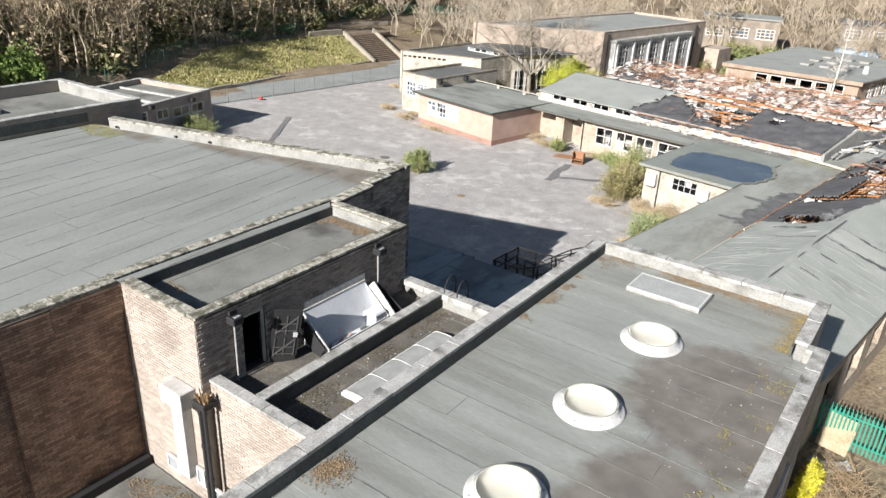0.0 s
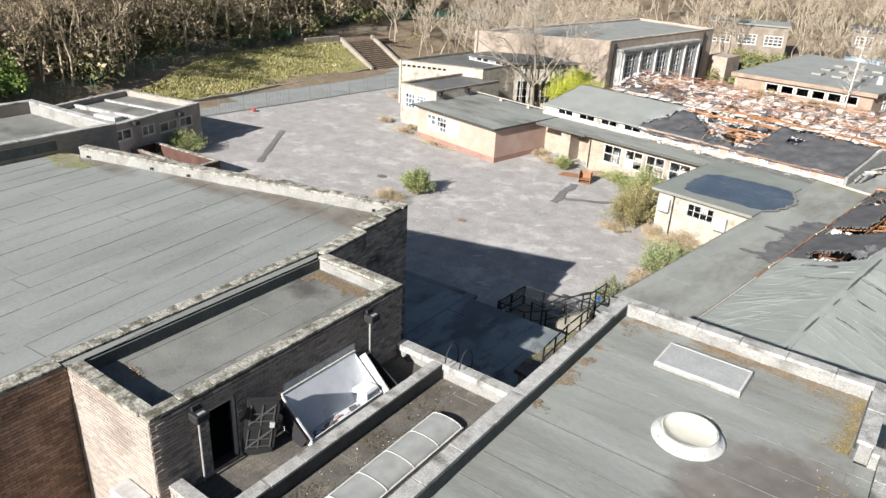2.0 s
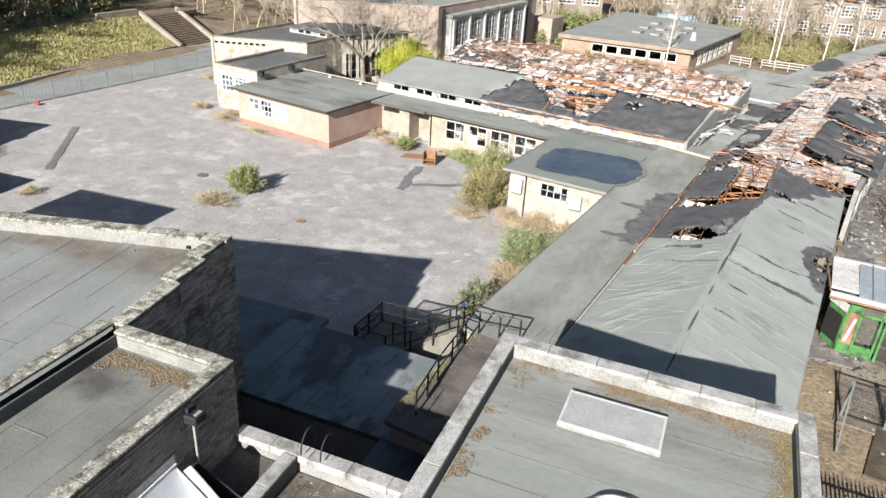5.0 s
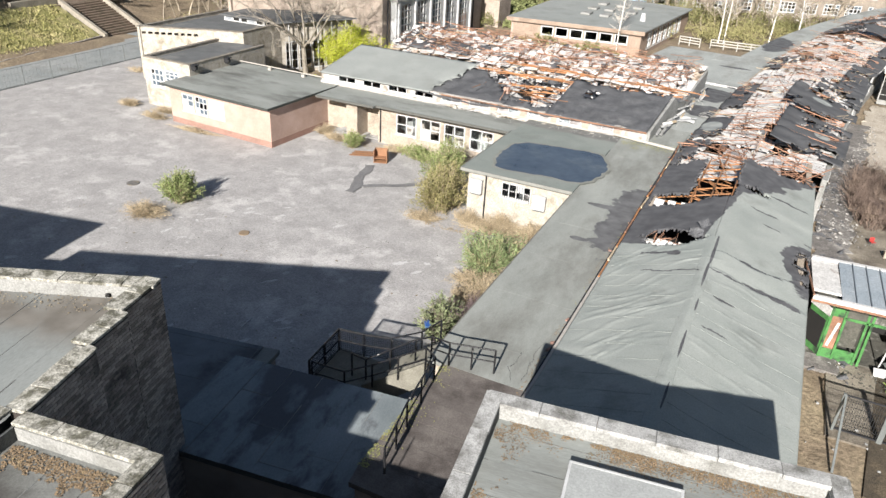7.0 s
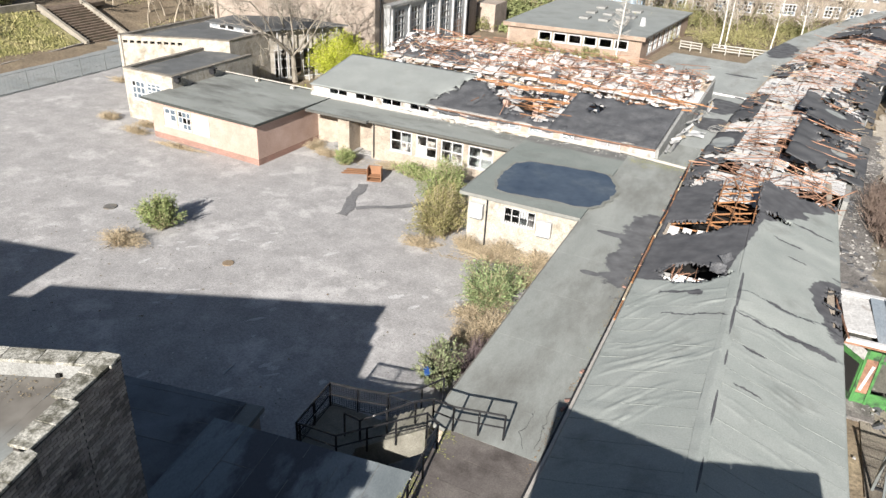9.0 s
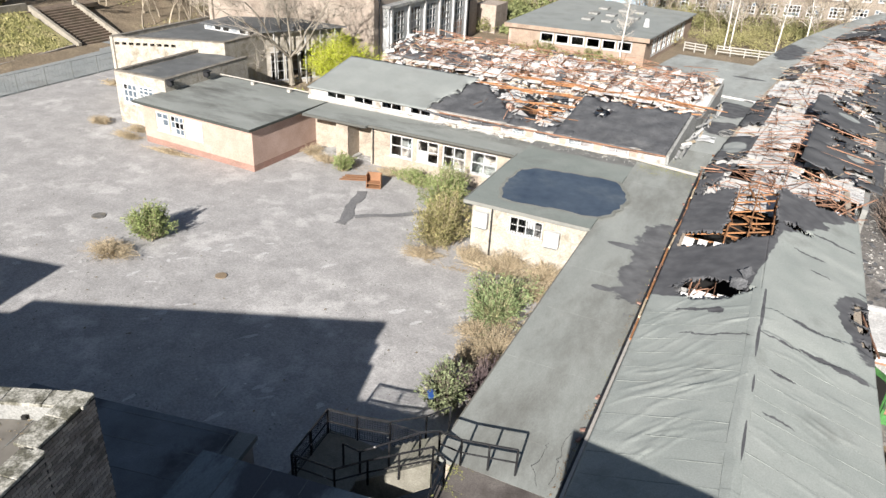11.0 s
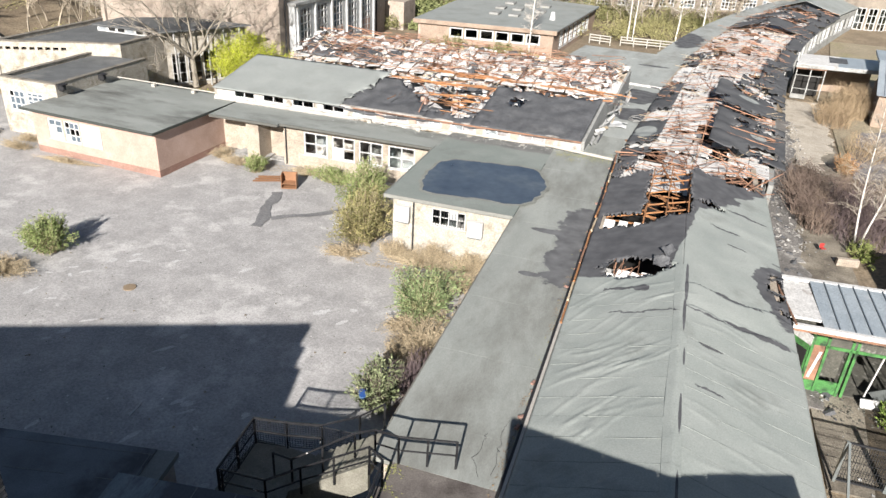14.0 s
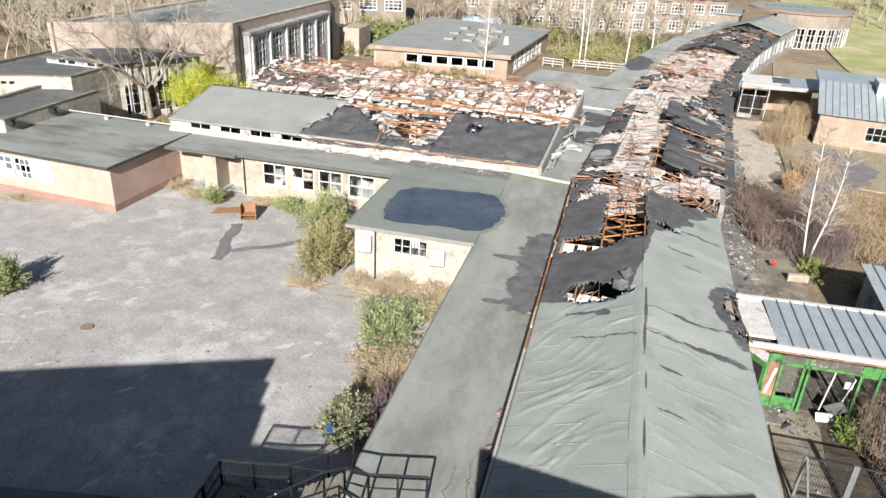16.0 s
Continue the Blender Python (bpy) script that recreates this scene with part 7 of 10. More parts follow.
def far_block(name, label, a, b, depth, h, bays, z0=0.0, roof=None, rows=1, roof_z=0.0):
    t = thing(name, label, "building")
    length = math.dist(a, b)
    holes = []
    for r in range(rows):
        for k in range(bays):
            s = (k + 0.5) * length / bays
            holes.append((s - length / bays * 0.36, s + length / bays * 0.36, z0 + 0.9 + r * 2.9, z0 + 2.7 + r * 2.9))
    if rows == 1:
        wall(t, a, b, z0 - 1.5, z0 + h, 0.4, M_farbrick, holes)
    else:
        for r in range(rows):
            wall(t, a, b, z0 - 1.5 if r == 0 else z0 + r * 2.9, z0 + (r + 1) * 2.9 if r < rows - 1 else z0 + h, 0.4, M_farbrick, holes[r * bays:(r + 1) * bays])
    for k, hh in enumerate(holes):
        window(t, a, b, *hh, 4, 3, seed=k + 200, broken=0.7, bar_w=0.12, glass=M_sheen)
    d = (Vector(b) - Vector(a)).normalized()
    n = Vector((-d.y, d.x))
    q = [Vector(a), Vector(b), Vector(b) + n * depth, Vector(a) + n * depth]
    wall(t, tuple(q[1]), tuple(q[2]), z0 - 1.5, z0 + h, 0.4, M_farbrick)
    wall(t, tuple(q[3]), tuple(q[0]), z0 - 1.5, z0 + h, 0.4, M_farbrick)
    slab(t, "roof", [tuple(v) for v in (q[0] - n * .3 - d * .3, q[1] - n * .3 + d * .3, q[2] + d * .3, q[3] - d * .3)], z0 + h, z0 + h + 0.25, roof or M_felt)
    slab(t, "floor", [tuple(v) for v in (q[0] + n, q[1] + n, q[2], q[3])], z0 - 1.5, z0, M_dark)
    return t


burnt_far = far_block("far_school_block", "burnt two-storey school block with rows of white windows", (-22, 122), (22, 139), 9, 6.3, 13, 0.2, M_black, 2)
debris_bars(burnt_far, "roof_timber", 120, (-18, 18, 128, 142), (6.7, 7.6), (1, 4), (0.06, 0.14), M_rust, 301)
far_block("far_wing", "pale brick wing with grid windows at the range's end", (13.5, 139.5), (24, 137.5), 8, 4.4, 2, 0.0)
far_block("cottage", "small brick house among bare trees", (-44, 116), (-32, 121), 8, 4.2, 3, 1.6)
rot = thing("rotunda", "curved buff brick end block with tall white windows", "building")
cx, cy, rad = 34.0, 139.5, 8.3
arc = [(cx + rad * math.cos(radians(a)), cy + rad * math.sin(radians(a))) for a in range(-125, 80, 12)]
for k, (a, b) in enumerate(zip(arc, arc[1:])):
    op = [(0.15, 1.55, 0.5, 3.9)] if 0 < k < 9 else []
    wall(rot, a, b, -0.5, 6.0, 0.4, M_farbrick, op)
    for h in op:
        window(rot, a, b, *h, 2, 3, seed=k + 300, broken=0.4, bar_w=0.1)
slab(rot, "roof", [(cx + (rad + .25) * math.cos(radians(a)), cy + (rad + .25) * math.sin(radians(a))) for a in range(0, 360, 12)], 6.0, 6.2, M_red, "thin red roof rim")
slab(rot, "roof_deck", [(cx + (rad - .3) * math.cos(radians(a)), cy + (rad - .3) * math.sin(radians(a))) for a in range(0, 360, 12)], 6.2, 6.24, M_felt)
slab(rot, "floor", [(cx + (rad - 1) * math.cos(radians(a)), cy + (rad - 1) * math.sin(radians(a))) for a in range(0, 360, 20)], -0.5, 0.02, M_dark)
for k in range(6):
    part("rooflight", make(box, 28.5 + k * 1.3, 139.5 + k * 0.2, 6.25, 29.5 + k * 1.3, 141 + k * 0.2, 6.4), M_sheen, rot)
M_bluecab = plain("pale_blue_cladding", (0.42, 0.55, 0.68), 0.6)
cabin = thing("site_cabin", "pale blue portable cabin beyond the pavilion", "cabin", pose(-21, 117, 0.2, 0, 0, 15))
part("body", bevelled(make(box, 0, 0, 0, 7, 2.6, 2.7), 0.05), M_bluecab, cabin)
for x in (0.9, 2.9, 4.9):
    part("window", make(box, x, -0.03, 1.1, x + 1.1, -0.004, 1.9), M_dark, cabin)

# white rail fences
M_fencewhite = plain("faded_white_rail", (0.36, 0.345, 0.31), 0.7)
for (a, b) in (((-5.0, 98.2), (-2.2, 97.8)), ((-0.9, 98.6), (6.0, 98.9))):
    f = thing("white_rail_fence", "low white post-and-rail fence", "fence", group="rail fences")
    n = max(2, int(math.dist(a, b) / 1.5))
    for i in range(n + 1):
        x, y = a[0] + (b[0] - a[0]) * i / n, a[1] + (b[1] - a[1]) * i / n
        part("post", make(box, x - 0.06, y - 0.06, -0.1, x + 0.06, y + 0.06, 1.15), M_fencewhite, f)
    for z in (0.35, 0.7, 1.05):
        part("rail", make(bar, (*a, z), (*b, z), 0.05, 0.13), M_fencewhite, f)

# ---- escape stair and rails ----
# pale flecks put white glints and worn spots into the black paint
M_rail = surface("glint_flecked_black_paint", (0.012, 0.012, 0.013), (0.022, 0.022, 0.024), (0.5, 0.49, 0.47), size=0.25, fine=0.03, rough=0.25, metal=0.0, stain=(0.64, 0.68))
stair = thing("escape_stair", "concrete escape stair with black handrails and mesh panels", "stairs")
M_stairconc = surface("stair_concrete", (0.15, 0.14, 0.115), (0.21, 0.20, 0.165), (0.09, 0.095, 0.06), size=0.6, fine=0.05, rough=0.95)
slab(stair, "landing", [(-4.8, 11.1), (-2.6, 11.1), (-2.6, 13.7), (-4.8, 13.7)], 1.1, 1.3, M_stairconc)
slab(stair, "landing_wall", [(-4.7, 13.3), (-2.7, 13.3), (-2.7, 13.6), (-4.7, 13.6)], -0.1, 1.1, M_brick)
for k in range(12):
    x = -2.6 + k * 0.225
    slab(stair, "step", [(x, 12.0), (x + 0.25, 12.0), (x + 0.25, 13.5), (x, 13.5)], 1.3 + k * 0.175 - 0.25, 1.3 + (k + 1) * 0.175, M_stairconc)
bm = bmesh.new()
prof = [(-2.6, 0.6), (-2.6, 1.42), (0.1, 3.5), (0.1, 2.5), (-1.2, 1.35), (-2.0, 0.6)]
f0, f1 = ([bm.verts.new((x, y, z)) for x, z in prof] for y in (11.86, 11.995))
bm.faces.new(f0)
bm.faces.new(list(reversed(f1)))
for k in range(6):
    bm.faces.new((f0[(k + 1) % 6], f0[k], f1[k], f1[(k + 1) % 6]))
part("stringer", bm, M_stairconc, stair, "stained concrete stair flank")
for k in range(7):
    y = 11.1 - (k + 1) * 0.26
    slab(stair, "step", [(-4.75, y), (-3.4, y), (-3.4, y + 0.28), (-4.75, y + 0.28)], 1.1 - k * 0.175 - 0.2, 1.3 - (k + 1) * 0.175 + 0.17, M_stairconc)


def handrail(parent, pts, drop=1.05, mid=True, posts=True, r=0.034, spacing=1.1):
    for p, q in zip(pts, pts[1:]):
        p, q = Vector(p), Vector(q)
        part("handrail", make(tube, p, q, r), M_rail, parent)
        if mid:
            part("mid_rail", make(tube, p - Vector((0, 0, drop * .5)), q - Vector((0, 0, drop * .5)), r * 0.8), M_rail, parent)
        if posts:
            n = max(1, round((q - p).length / spacing))
            for i in range(n + 1):
                c = p.lerp(q, i / n)
                part("post", make(tube, c - Vector((0, 0, drop + 0.05)), c, r * 1.1), M_rail, parent)


def mesh_panel(parent, p, q, h, cell=0.09):
    p, q = Vector(p), Vector(q)
    d = (q - p).normalized()
    a, b = p + d * 0.08, q - d * 0.08
    bm = bmesh.new()
    for z in (-0.06, -h):
        tube(bm, a + Vector((0, 0, z)), b + Vector((0, 0, z)), 0.018, sides=6)
    for c in (a, b):
        tube(bm, c + Vector((0, 0, -0.06)), c + Vector((0, 0, -h)), 0.018, sides=6)
    n = int((b - a).length / cell)
    for i in range(1, n):
        c = a.lerp(b, i / n)
        bar(bm, c + Vector((0, 0, -0.06)), c + Vector((0, 0, -h)), 0.012)
    for i in range(1, int(h / cell)):
        z = -0.06 - i * cell
        bar(bm, a + Vector((0, 0, z)), b + Vector((0, 0, z)), 0.012)
    part("mesh_panel", bm, M_rail, parent)


top = [(-4.5, 11.1, 2.4), (-4.7, 13.5, 2.4), (-3.6, 13.68, 2.4), (-2.4, 13.88, 2.5), (-1.1, 14.0, 3.2), (-0.1, 13.6, 4.3)]
handrail(stair, top[:4], drop=1.1)
handrail(stair, top[3:], drop=1.1, mid=False)
for p, q in ((top[0], ((-4.6), 12.3, 2.4)), ((-4.6, 12.3, 2.4), top[1]), (top[1], top[2]), (top[2], top[3]), (top[3], (-1.2, 13.98, 2.5))):
    mesh_panel(stair, p, q, 1.05)
handrail(stair, [(-3.3, 12.3, 2.4), (-2.6, 12.2, 2.45), (-0.55, 12.4, 4.0), (0.1, 12.4, 4.35)], drop=1.0, mid=False, spacing=1.3)
handrail(stair, [(-4.4, 11.15, 2.35), (-2.94, 11.2, 2.4), (-2.1, 11.85, 2.6), (0.2, 11.75, 4.3)], drop=1.0, spacing=1.2)
handrail(stair, [(0.1, 12.4, 4.35), (0.87, 12.3, 4.42), (2.49, 12.7, 4.42)], drop=1.0, spacing=1.0)
handrail(stair, [(0.2, 11.75, 4.3), (0.78, 11.3, 4.42), (1.1, 8.7, 4.42), (1.5, 6.6, 4.42)], drop=1.0, spacing=1.4)
rr = random.Random(3)
wires = thing("loose_cables", "thin loose cables trailing over the felt roof", "cable")
for k in range(5):
    pts = [(3.2 + 0.3 * k, 12.6 + 0.2 * k, ZS + 0.01)]
    for i in range(14):
        pts.append((pts[-1][0] + rr.uniform(-.16, .10), pts[-1][1] + rr.uniform(0.02, .28), ZS + 0.012 + (0.25 * math.sin(i * .5) if k == 2 else 0)))
    bm, last = bmesh.new(), None
    for p in pts:
        ring = [bm.verts.new((p[0] + 0.006 * math.cos(j * 2.094), p[1], p[2] + 0.006 * math.sin(j * 2.094))) for j in range(3)]
        if last:
            for j in range(3):
                bm.faces.new((last[j], last[(j + 1) % 3], ring[(j + 1) % 3], ring[j]))
        last = ring
    part("cable", bm, M_blackmetal, wires)


# ---- plants ----
def grow(rnd, height, spread, levels=5, trunk=0.16, fork=3, up=0.25, first=0.28):
    """Tapered limbs as (a, b, r0, r1), from the foot at the origin."""
    segs = []

    def limb(p, d, ln, r, lev):
        steps = 3 if lev < 2 else 2
        q = p
        for i in range(steps):
            d = (d + Vector((rnd.gauss(0, .13), rnd.gauss(0, .13), rnd.gauss(0, .07) + up * 0.12))).normalized()
            e = q + d * ln / steps
            r1 = r * (0.86 if i < steps - 1 else 0.72)
            segs.append((q, e, r, r1))
            if lev and lev < levels and i > 0 and rnd.random() < 0.6:
                side = (d + Vector((rnd.uniform(-1, 1), rnd.uniform(-1, 1), rnd.uniform(-.1, .5))) * spread).normalized()
                limb(e, side, ln * rnd.uniform(.45, .65), r1 * .55, lev + 1)
            q, r = e, r1
        if lev < levels:
            for _ in range(fork if lev < 3 else 2):
                a = Vector((rnd.uniform(-1, 1), rnd.uniform(-1, 1), rnd.uniform(-.05, .6))) * spread
                limb(q, (d + a).normalized(), ln * rnd.uniform(.58, .82), r * rnd.uniform(.6, .75), lev + 1)

    limb(Vector((0, 0, 0)), Vector((rnd.gauss(0, .06), rnd.gauss(0, .06), 1)).normalized(), height * first, trunk, 0)
    return segs


def limbs_mesh(segs, sides=5):
    n = len(segs)
    A = np.array([s[0] for s in segs], float)
    B = np.array([s[1] for s in segs], float)
    R0 = np.array([s[2] for s in segs])
    R1 = np.array([s[3] for s in segs])
    D = B - A
    D /= np.linalg.norm(D, axis=1)[:, None] + 1e-9
    U = np.cross(D, np.where(np.abs(D[:, 2:3]) > 0.9, [[1.0, 0, 0]], [[0, 0, 1.0]]))
    U /= np.linalg.norm(U, axis=1)[:, None] + 1e-9
    V = np.cross(D, U)
    t = np.arange(sides) * math.tau / sides
    ring = U[:, None, :] * np.cos(t)[None, :, None] + V[:, None, :] * np.sin(t)[None, :, None]
    lo, hi = A[:, None] + ring * R0[:, None, None], B[:, None] + ring * R1[:, None, None]
    verts = np.concatenate([lo, hi], 1).reshape(-1, 3)
    i = np.arange(sides)
    f = np.stack([i, (i + 1) % sides, sides + (i + 1) % sides, sides + i], 1)
    faces = (f[None] + (np.arange(n) * 2 * sides)[:, None, None]).reshape(-1, 4)
    return verts, faces


def raw_mesh(name, verts, faces, material):
    me = bpy.data.meshes.new(name)
    me.from_pydata(verts.tolist() if hasattr(verts, "tolist") else verts, [], faces.tolist() if hasattr(faces, "tolist") else faces)
    me.materials.append(material)
    return me


def leaf_cloud(rnd, n, shape, size, drop=0.0):
    """Leaf quads at random places given by shape(rnd), faced at random."""
    verts, faces = [], []
    for _ in range(n):
        c = Vector(shape(rnd))
        a = Vector((rnd.gauss(0, 1), rnd.gauss(0, 1), rnd.gauss(0, 1))).normalized()
        b = a.orthogonal().normalized()
        b = (b * math.cos(k := rnd.uniform(0, 6.3)) + a.cross(b) * math.sin(k))
        cvec = a.cross(b)
        s = rnd.uniform(*size)
        k0 = len(verts)
        verts += [tuple(c - b * s), tuple(c + cvec * s * 0.45), tuple(c + b * s), tuple(c - cvec * s * 0.45)]
        faces.append((k0, k0 + 1, k0 + 2, k0 + 3))
    return verts, faces


def leaf_mat(name, c1, c2, c3):
    m = surface(name, c1, c2, c3, size=0.5, fine=0.05, rough=0.7, bump=0, island=0.35, stain=(0.55, 0.7))
    m.node_tree.nodes["Principled BSDF"].inputs["Specular IOR Level"].default_value = 0.2
    return m


M_leafgreen = leaf_mat("grey_green_leaf", (0.16, 0.20, 0.07), (0.235, 0.275, 0.11), (0.30, 0.28, 0.15))
M_leafdry = leaf_mat("dry_stem", (0.31, 0.25, 0.165), (0.41, 0.335, 0.23), (0.22, 0.165, 0.10))
M_leafyellow = leaf_mat("yellow_green_leaf", (0.32, 0.36, 0.03), (0.44, 0.46, 0.06), (0.22, 0.27, 0.03))
M_leafdark = leaf_mat("evergreen_leaf", (0.10, 0.105, 0.045), (0.15, 0.15, 0.07), (0.24, 0.20, 0.11))


def shrub(name, label, x, y, z, rx, ry, h, n, material, seed, stems=120, stem_mat=None, size=(0.05, 0.105)):
    """Many arching stems from the foot, each set with narrow leaves towards its tip."""
    rnd = random.Random(seed)
    s = thing(name, label, "shrub", pose(x, y, z), "shrubs")
    segs, verts, faces = [], [], []
    n = int(n * 2.0)
    if material is M_leafdry:
        n, size = n * 2, (0.02, 0.055)
    each = max(2, n // stems)
    for _ in range(stems):
        a, q = rnd.uniform(0, math.tau), rnd.random() ** 0.6
        lump = 0.7 + 0.7 * noise.noise(Vector((math.cos(a) * 1.6 + seed, math.sin(a) * 1.6, q * 2)))
        tip = Vector((rx * q * lump * 1.25 * math.cos(a), ry * q * lump * 1.25 * math.sin(a), h * (1 - 0.55 * q * q) * rnd.uniform(0.55, 1.15)))
        foot = Vector((tip.x * 0.35 + rnd.gauss(0, .06) * rx, tip.y * 0.35 + rnd.gauss(0, .06) * ry, 0))
        mid = foot.lerp(tip, 0.5) + Vector((0, 0, h * 0.12))
        segs += [(foot, mid, 0.014, 0.010), (mid, tip, 0.010, 0.004)]
        d = (tip - mid).normalized()
        for _ in range(each):
            t = rnd.uniform(0.1, 1.0)
            c = (foot.lerp(mid, t * 2) if t < 0.5 else mid.lerp(tip, t * 2 - 1)) + Vector((rnd.gauss(0, .05), rnd.gauss(0, .05), rnd.gauss(0, .05))) * (0.6 + rx * 0.5)
            ax = (d + Vector((rnd.gauss(0, .7), rnd.gauss(0, .7), rnd.gauss(0, .5)))).normalized()
            sd = ax.orthogonal().normalized()
            sd = sd * math.cos(k := rnd.uniform(0, 6.3)) + ax.cross(sd) * math.sin(k)
            w = rnd.uniform(*size)
            i0 = len(verts)
            verts += [tuple(c), tuple(c + ax * w + sd * w * 0.32), tuple(c + ax * w * 2.1), tuple(c + ax * w - sd * w * 0.32)]
            faces.append((i0, i0 + 1, i0 + 2, i0 + 3))
    o = new("foliage", raw_mesh("foliage", verts, faces, material))
    o.parent = s
    o = new("stem_growth", raw_mesh("stem_growth", *limbs_mesh(segs, 3), stem_mat or M_leafdry))
    o.parent = s
    return s


M_darkstem = surface("dark_purple_stem", (0.075, 0.055, 0.06), (0.12, 0.09, 0.09), (0.2, 0.15, 0.12), size=1, fine=0.1, rough=1, bump=0)
shrub("buddleia_bush", "grey-green bush growing through the tarmac", -23.2, 23.4, 0, 1.5, 1.4, 2.0, 3600, M_leafgreen, 1, 260)
shrub("dead_weed_clump", "low clump of brown dead weeds on the tarmac", -23.7, 20.8, 0, 1.8, 1.2, 0.7, 1000, M_leafdry, 2, 300)
shrub("buddleia_bush", "large straggling bush against the hut corner", -8.6, 31.3, 0, 2.1, 2.6, 3.0, 6400, leaf_mat("olive_leaf", (0.20, 0.19, 0.08), (0.27, 0.24, 0.11), (0.33, 0.27, 0.14)), 3, 420)
shrub("buddleia_bush", "green bush along the corridor windows", -10.4, 35.6, 0, 1.7, 2.8, 2.9, 5200, M_leafgreen, 4, 320)
shrub("buddleia_bush", "low green growth below the corridor windows", -13.8, 38.3, 0, 2.0, 0.9, 1.1, 1600, M_leafgreen, 5, 160)
shrub("buddleia_bush", "grey-green bush beside the doorway", -19.6, 37.9, 0, 0.9, 0.8, 1.3, 1300, M_leafgreen, 6, 160)
shrub("dead_weed_clump", "dry weeds along the orange wall", -23.3, 39.4, 0, 0.9, 1.2, 0.8, 500, M_leafdry, 7, 200)
shrub("buddleia_bush", "bushy green weed beside the corridor wall", -2.9, 25.6, 0, 2.2, 2.7, 1.7, 5200, leaf_mat("blue_green_leaf", (0.165, 0.215, 0.095), (0.23, 0.28, 0.135), (0.33, 0.27, 0.15)), 8, 420)
shrub("dead_weed_clump", "brown dead undergrowth beside the corridor", -1.9, 22.6, 0, 1.7, 2.4, 0.9, 1900, M_leafdry, 9, 460)
shrub("dead_weed_clump", "brown dead undergrowth beside the corridor", -1.7, 28.3, 0, 1.3, 1.5, 0.8, 1000, M_leafdry, 10, 300)
shrub("dead_weed_clump", "straw-coloured dead weeds below the hut wall", -4.4, 29.7, 0, 2.6, 0.9, 0.8, 1300, M_leafdry, 11, 400)
shrub("buddleia_bush", "silvery green bush beside the escape stair", -2.3, 18.2, 0, 1.15, 1.3, 2.2, 2300, leaf_mat("silver_green_leaf", (0.16, 0.19, 0.095), (0.225, 0.25, 0.14), (0.27, 0.24, 0.16)), 12, 300, M_darkstem)
shrub("dead_weed_clump", "dark bare stems beside the corridor wall", -1.2, 19.4, 0, 1.0, 1.7, 1.9, 200, M_darkstem, 13, 320, M_darkstem)
shrub("buddleia_bush", "broad bush in front of the brick wing", -43.2, 14.2, 0, 1.9, 2.2, 2.0, 2600, M_leafgreen, 14, 240)
for k, (x, y, rx, ry, h, n, text) in enumerate((
        (-8.9, 29.2, 1.5, 0.9, 0.6, 700, "straw-coloured dead growth at the foot of a bush"),
        (-3.2, 23.7, 1.3, 1.6, 0.6, 900, "brown dead stems at the edge of a green bush"),
        (-2.6, 21.4, 1.1, 1.5, 0.6, 700, "brown dead undergrowth spreading over the tarmac"),
        (-16.2, 38.9, 1.8, 0.7, 0.5, 600, "dry weeds below the corridor windows"),
        (-21.6, 38.6, 1.6, 0.7, 0.6, 600, "dry weeds beside the doorway"),
        (-1.9, 30.0, 1.4, 0.8, 1.2, 1000, "tall straw weeds below the hut wall"),
        (-4.0, 30.1, 1.5, 0.6, 1.3, 900, "tall straw weeds below the hut wall"),
        (-6.2, 30.0, 1.2, 0.6, 1.1, 700, "tall straw weeds beside the hut wall"),
        (-41.3, 36.0, 1.6, 1.2, 0.5, 700, "spreading dry weeds at the foot of the brick wing"),
        (-37.0, 34.6, 2.2, 0.7, 0.5, 700, "dry weeds at the corner of the orange wall"),
        (-32.0, 33.8, 2.4, 0.5, 0.35, 500, "thin dry weeds along the orange wall"))):
    shrub("dead_weed_clump", text, x, y, 0, rx, ry, h, n, M_leafdry, 60 + k, 240)
shrub("dead_weed_clump", "dry weeds at the enclosure corner", -33.9, 14.6, 0, 0.8, 0.8, 0.6, 300, M_leafdry, 15, 120)
for k, (x, y, w) in enumerate(((-37.5, 36.2, 1.6), (-42.0, 40.2, 1.5), (-49.0, 44.5, 2.2))):
    shrub("dead_weed_clump", "dry weeds at the foot of the brick wing", x, y, 0, w, 0.8, 0.45, 500, M_leafdry, 16 + k, 160)
shrub("yellow_bush", "bright yellow-green round bush behind the corridor", -32.2, 57.3, 0, 4.9, 3.6, 4.6, 30000, M_leafyellow, 20, 700, size=(0.05, 0.1))
shrub("yellow_bush", "small yellow-green bush behind the corridor", -30.0, 47.5, 0, 1.8, 1.2, 1.7, 1800, M_leafyellow, 21, 60, size=(0.1, 0.18))
M_pale_bark = surface("pale_bark", (0.21, 0.185, 0.15), (0.28, 0.25, 0.205), (0.17, 0.15, 0.12), size=0.8, fine=0.05, rough=1.0)
M_birch = surface("white_birch_bark", (0.66, 0.63, 0.57), (0.74, 0.71, 0.65), (0.12, 0.11, 0.10), size=0.25, fine=0.05, rough=0.9, stain=(0.6, 0.68))
M_twig = surface("pale_twig", (0.29, 0.255, 0.21), (0.37, 0.325, 0.27), (0.21, 0.18, 0.14), size=1.0, fine=0.1, rough=1.0, bump=0)
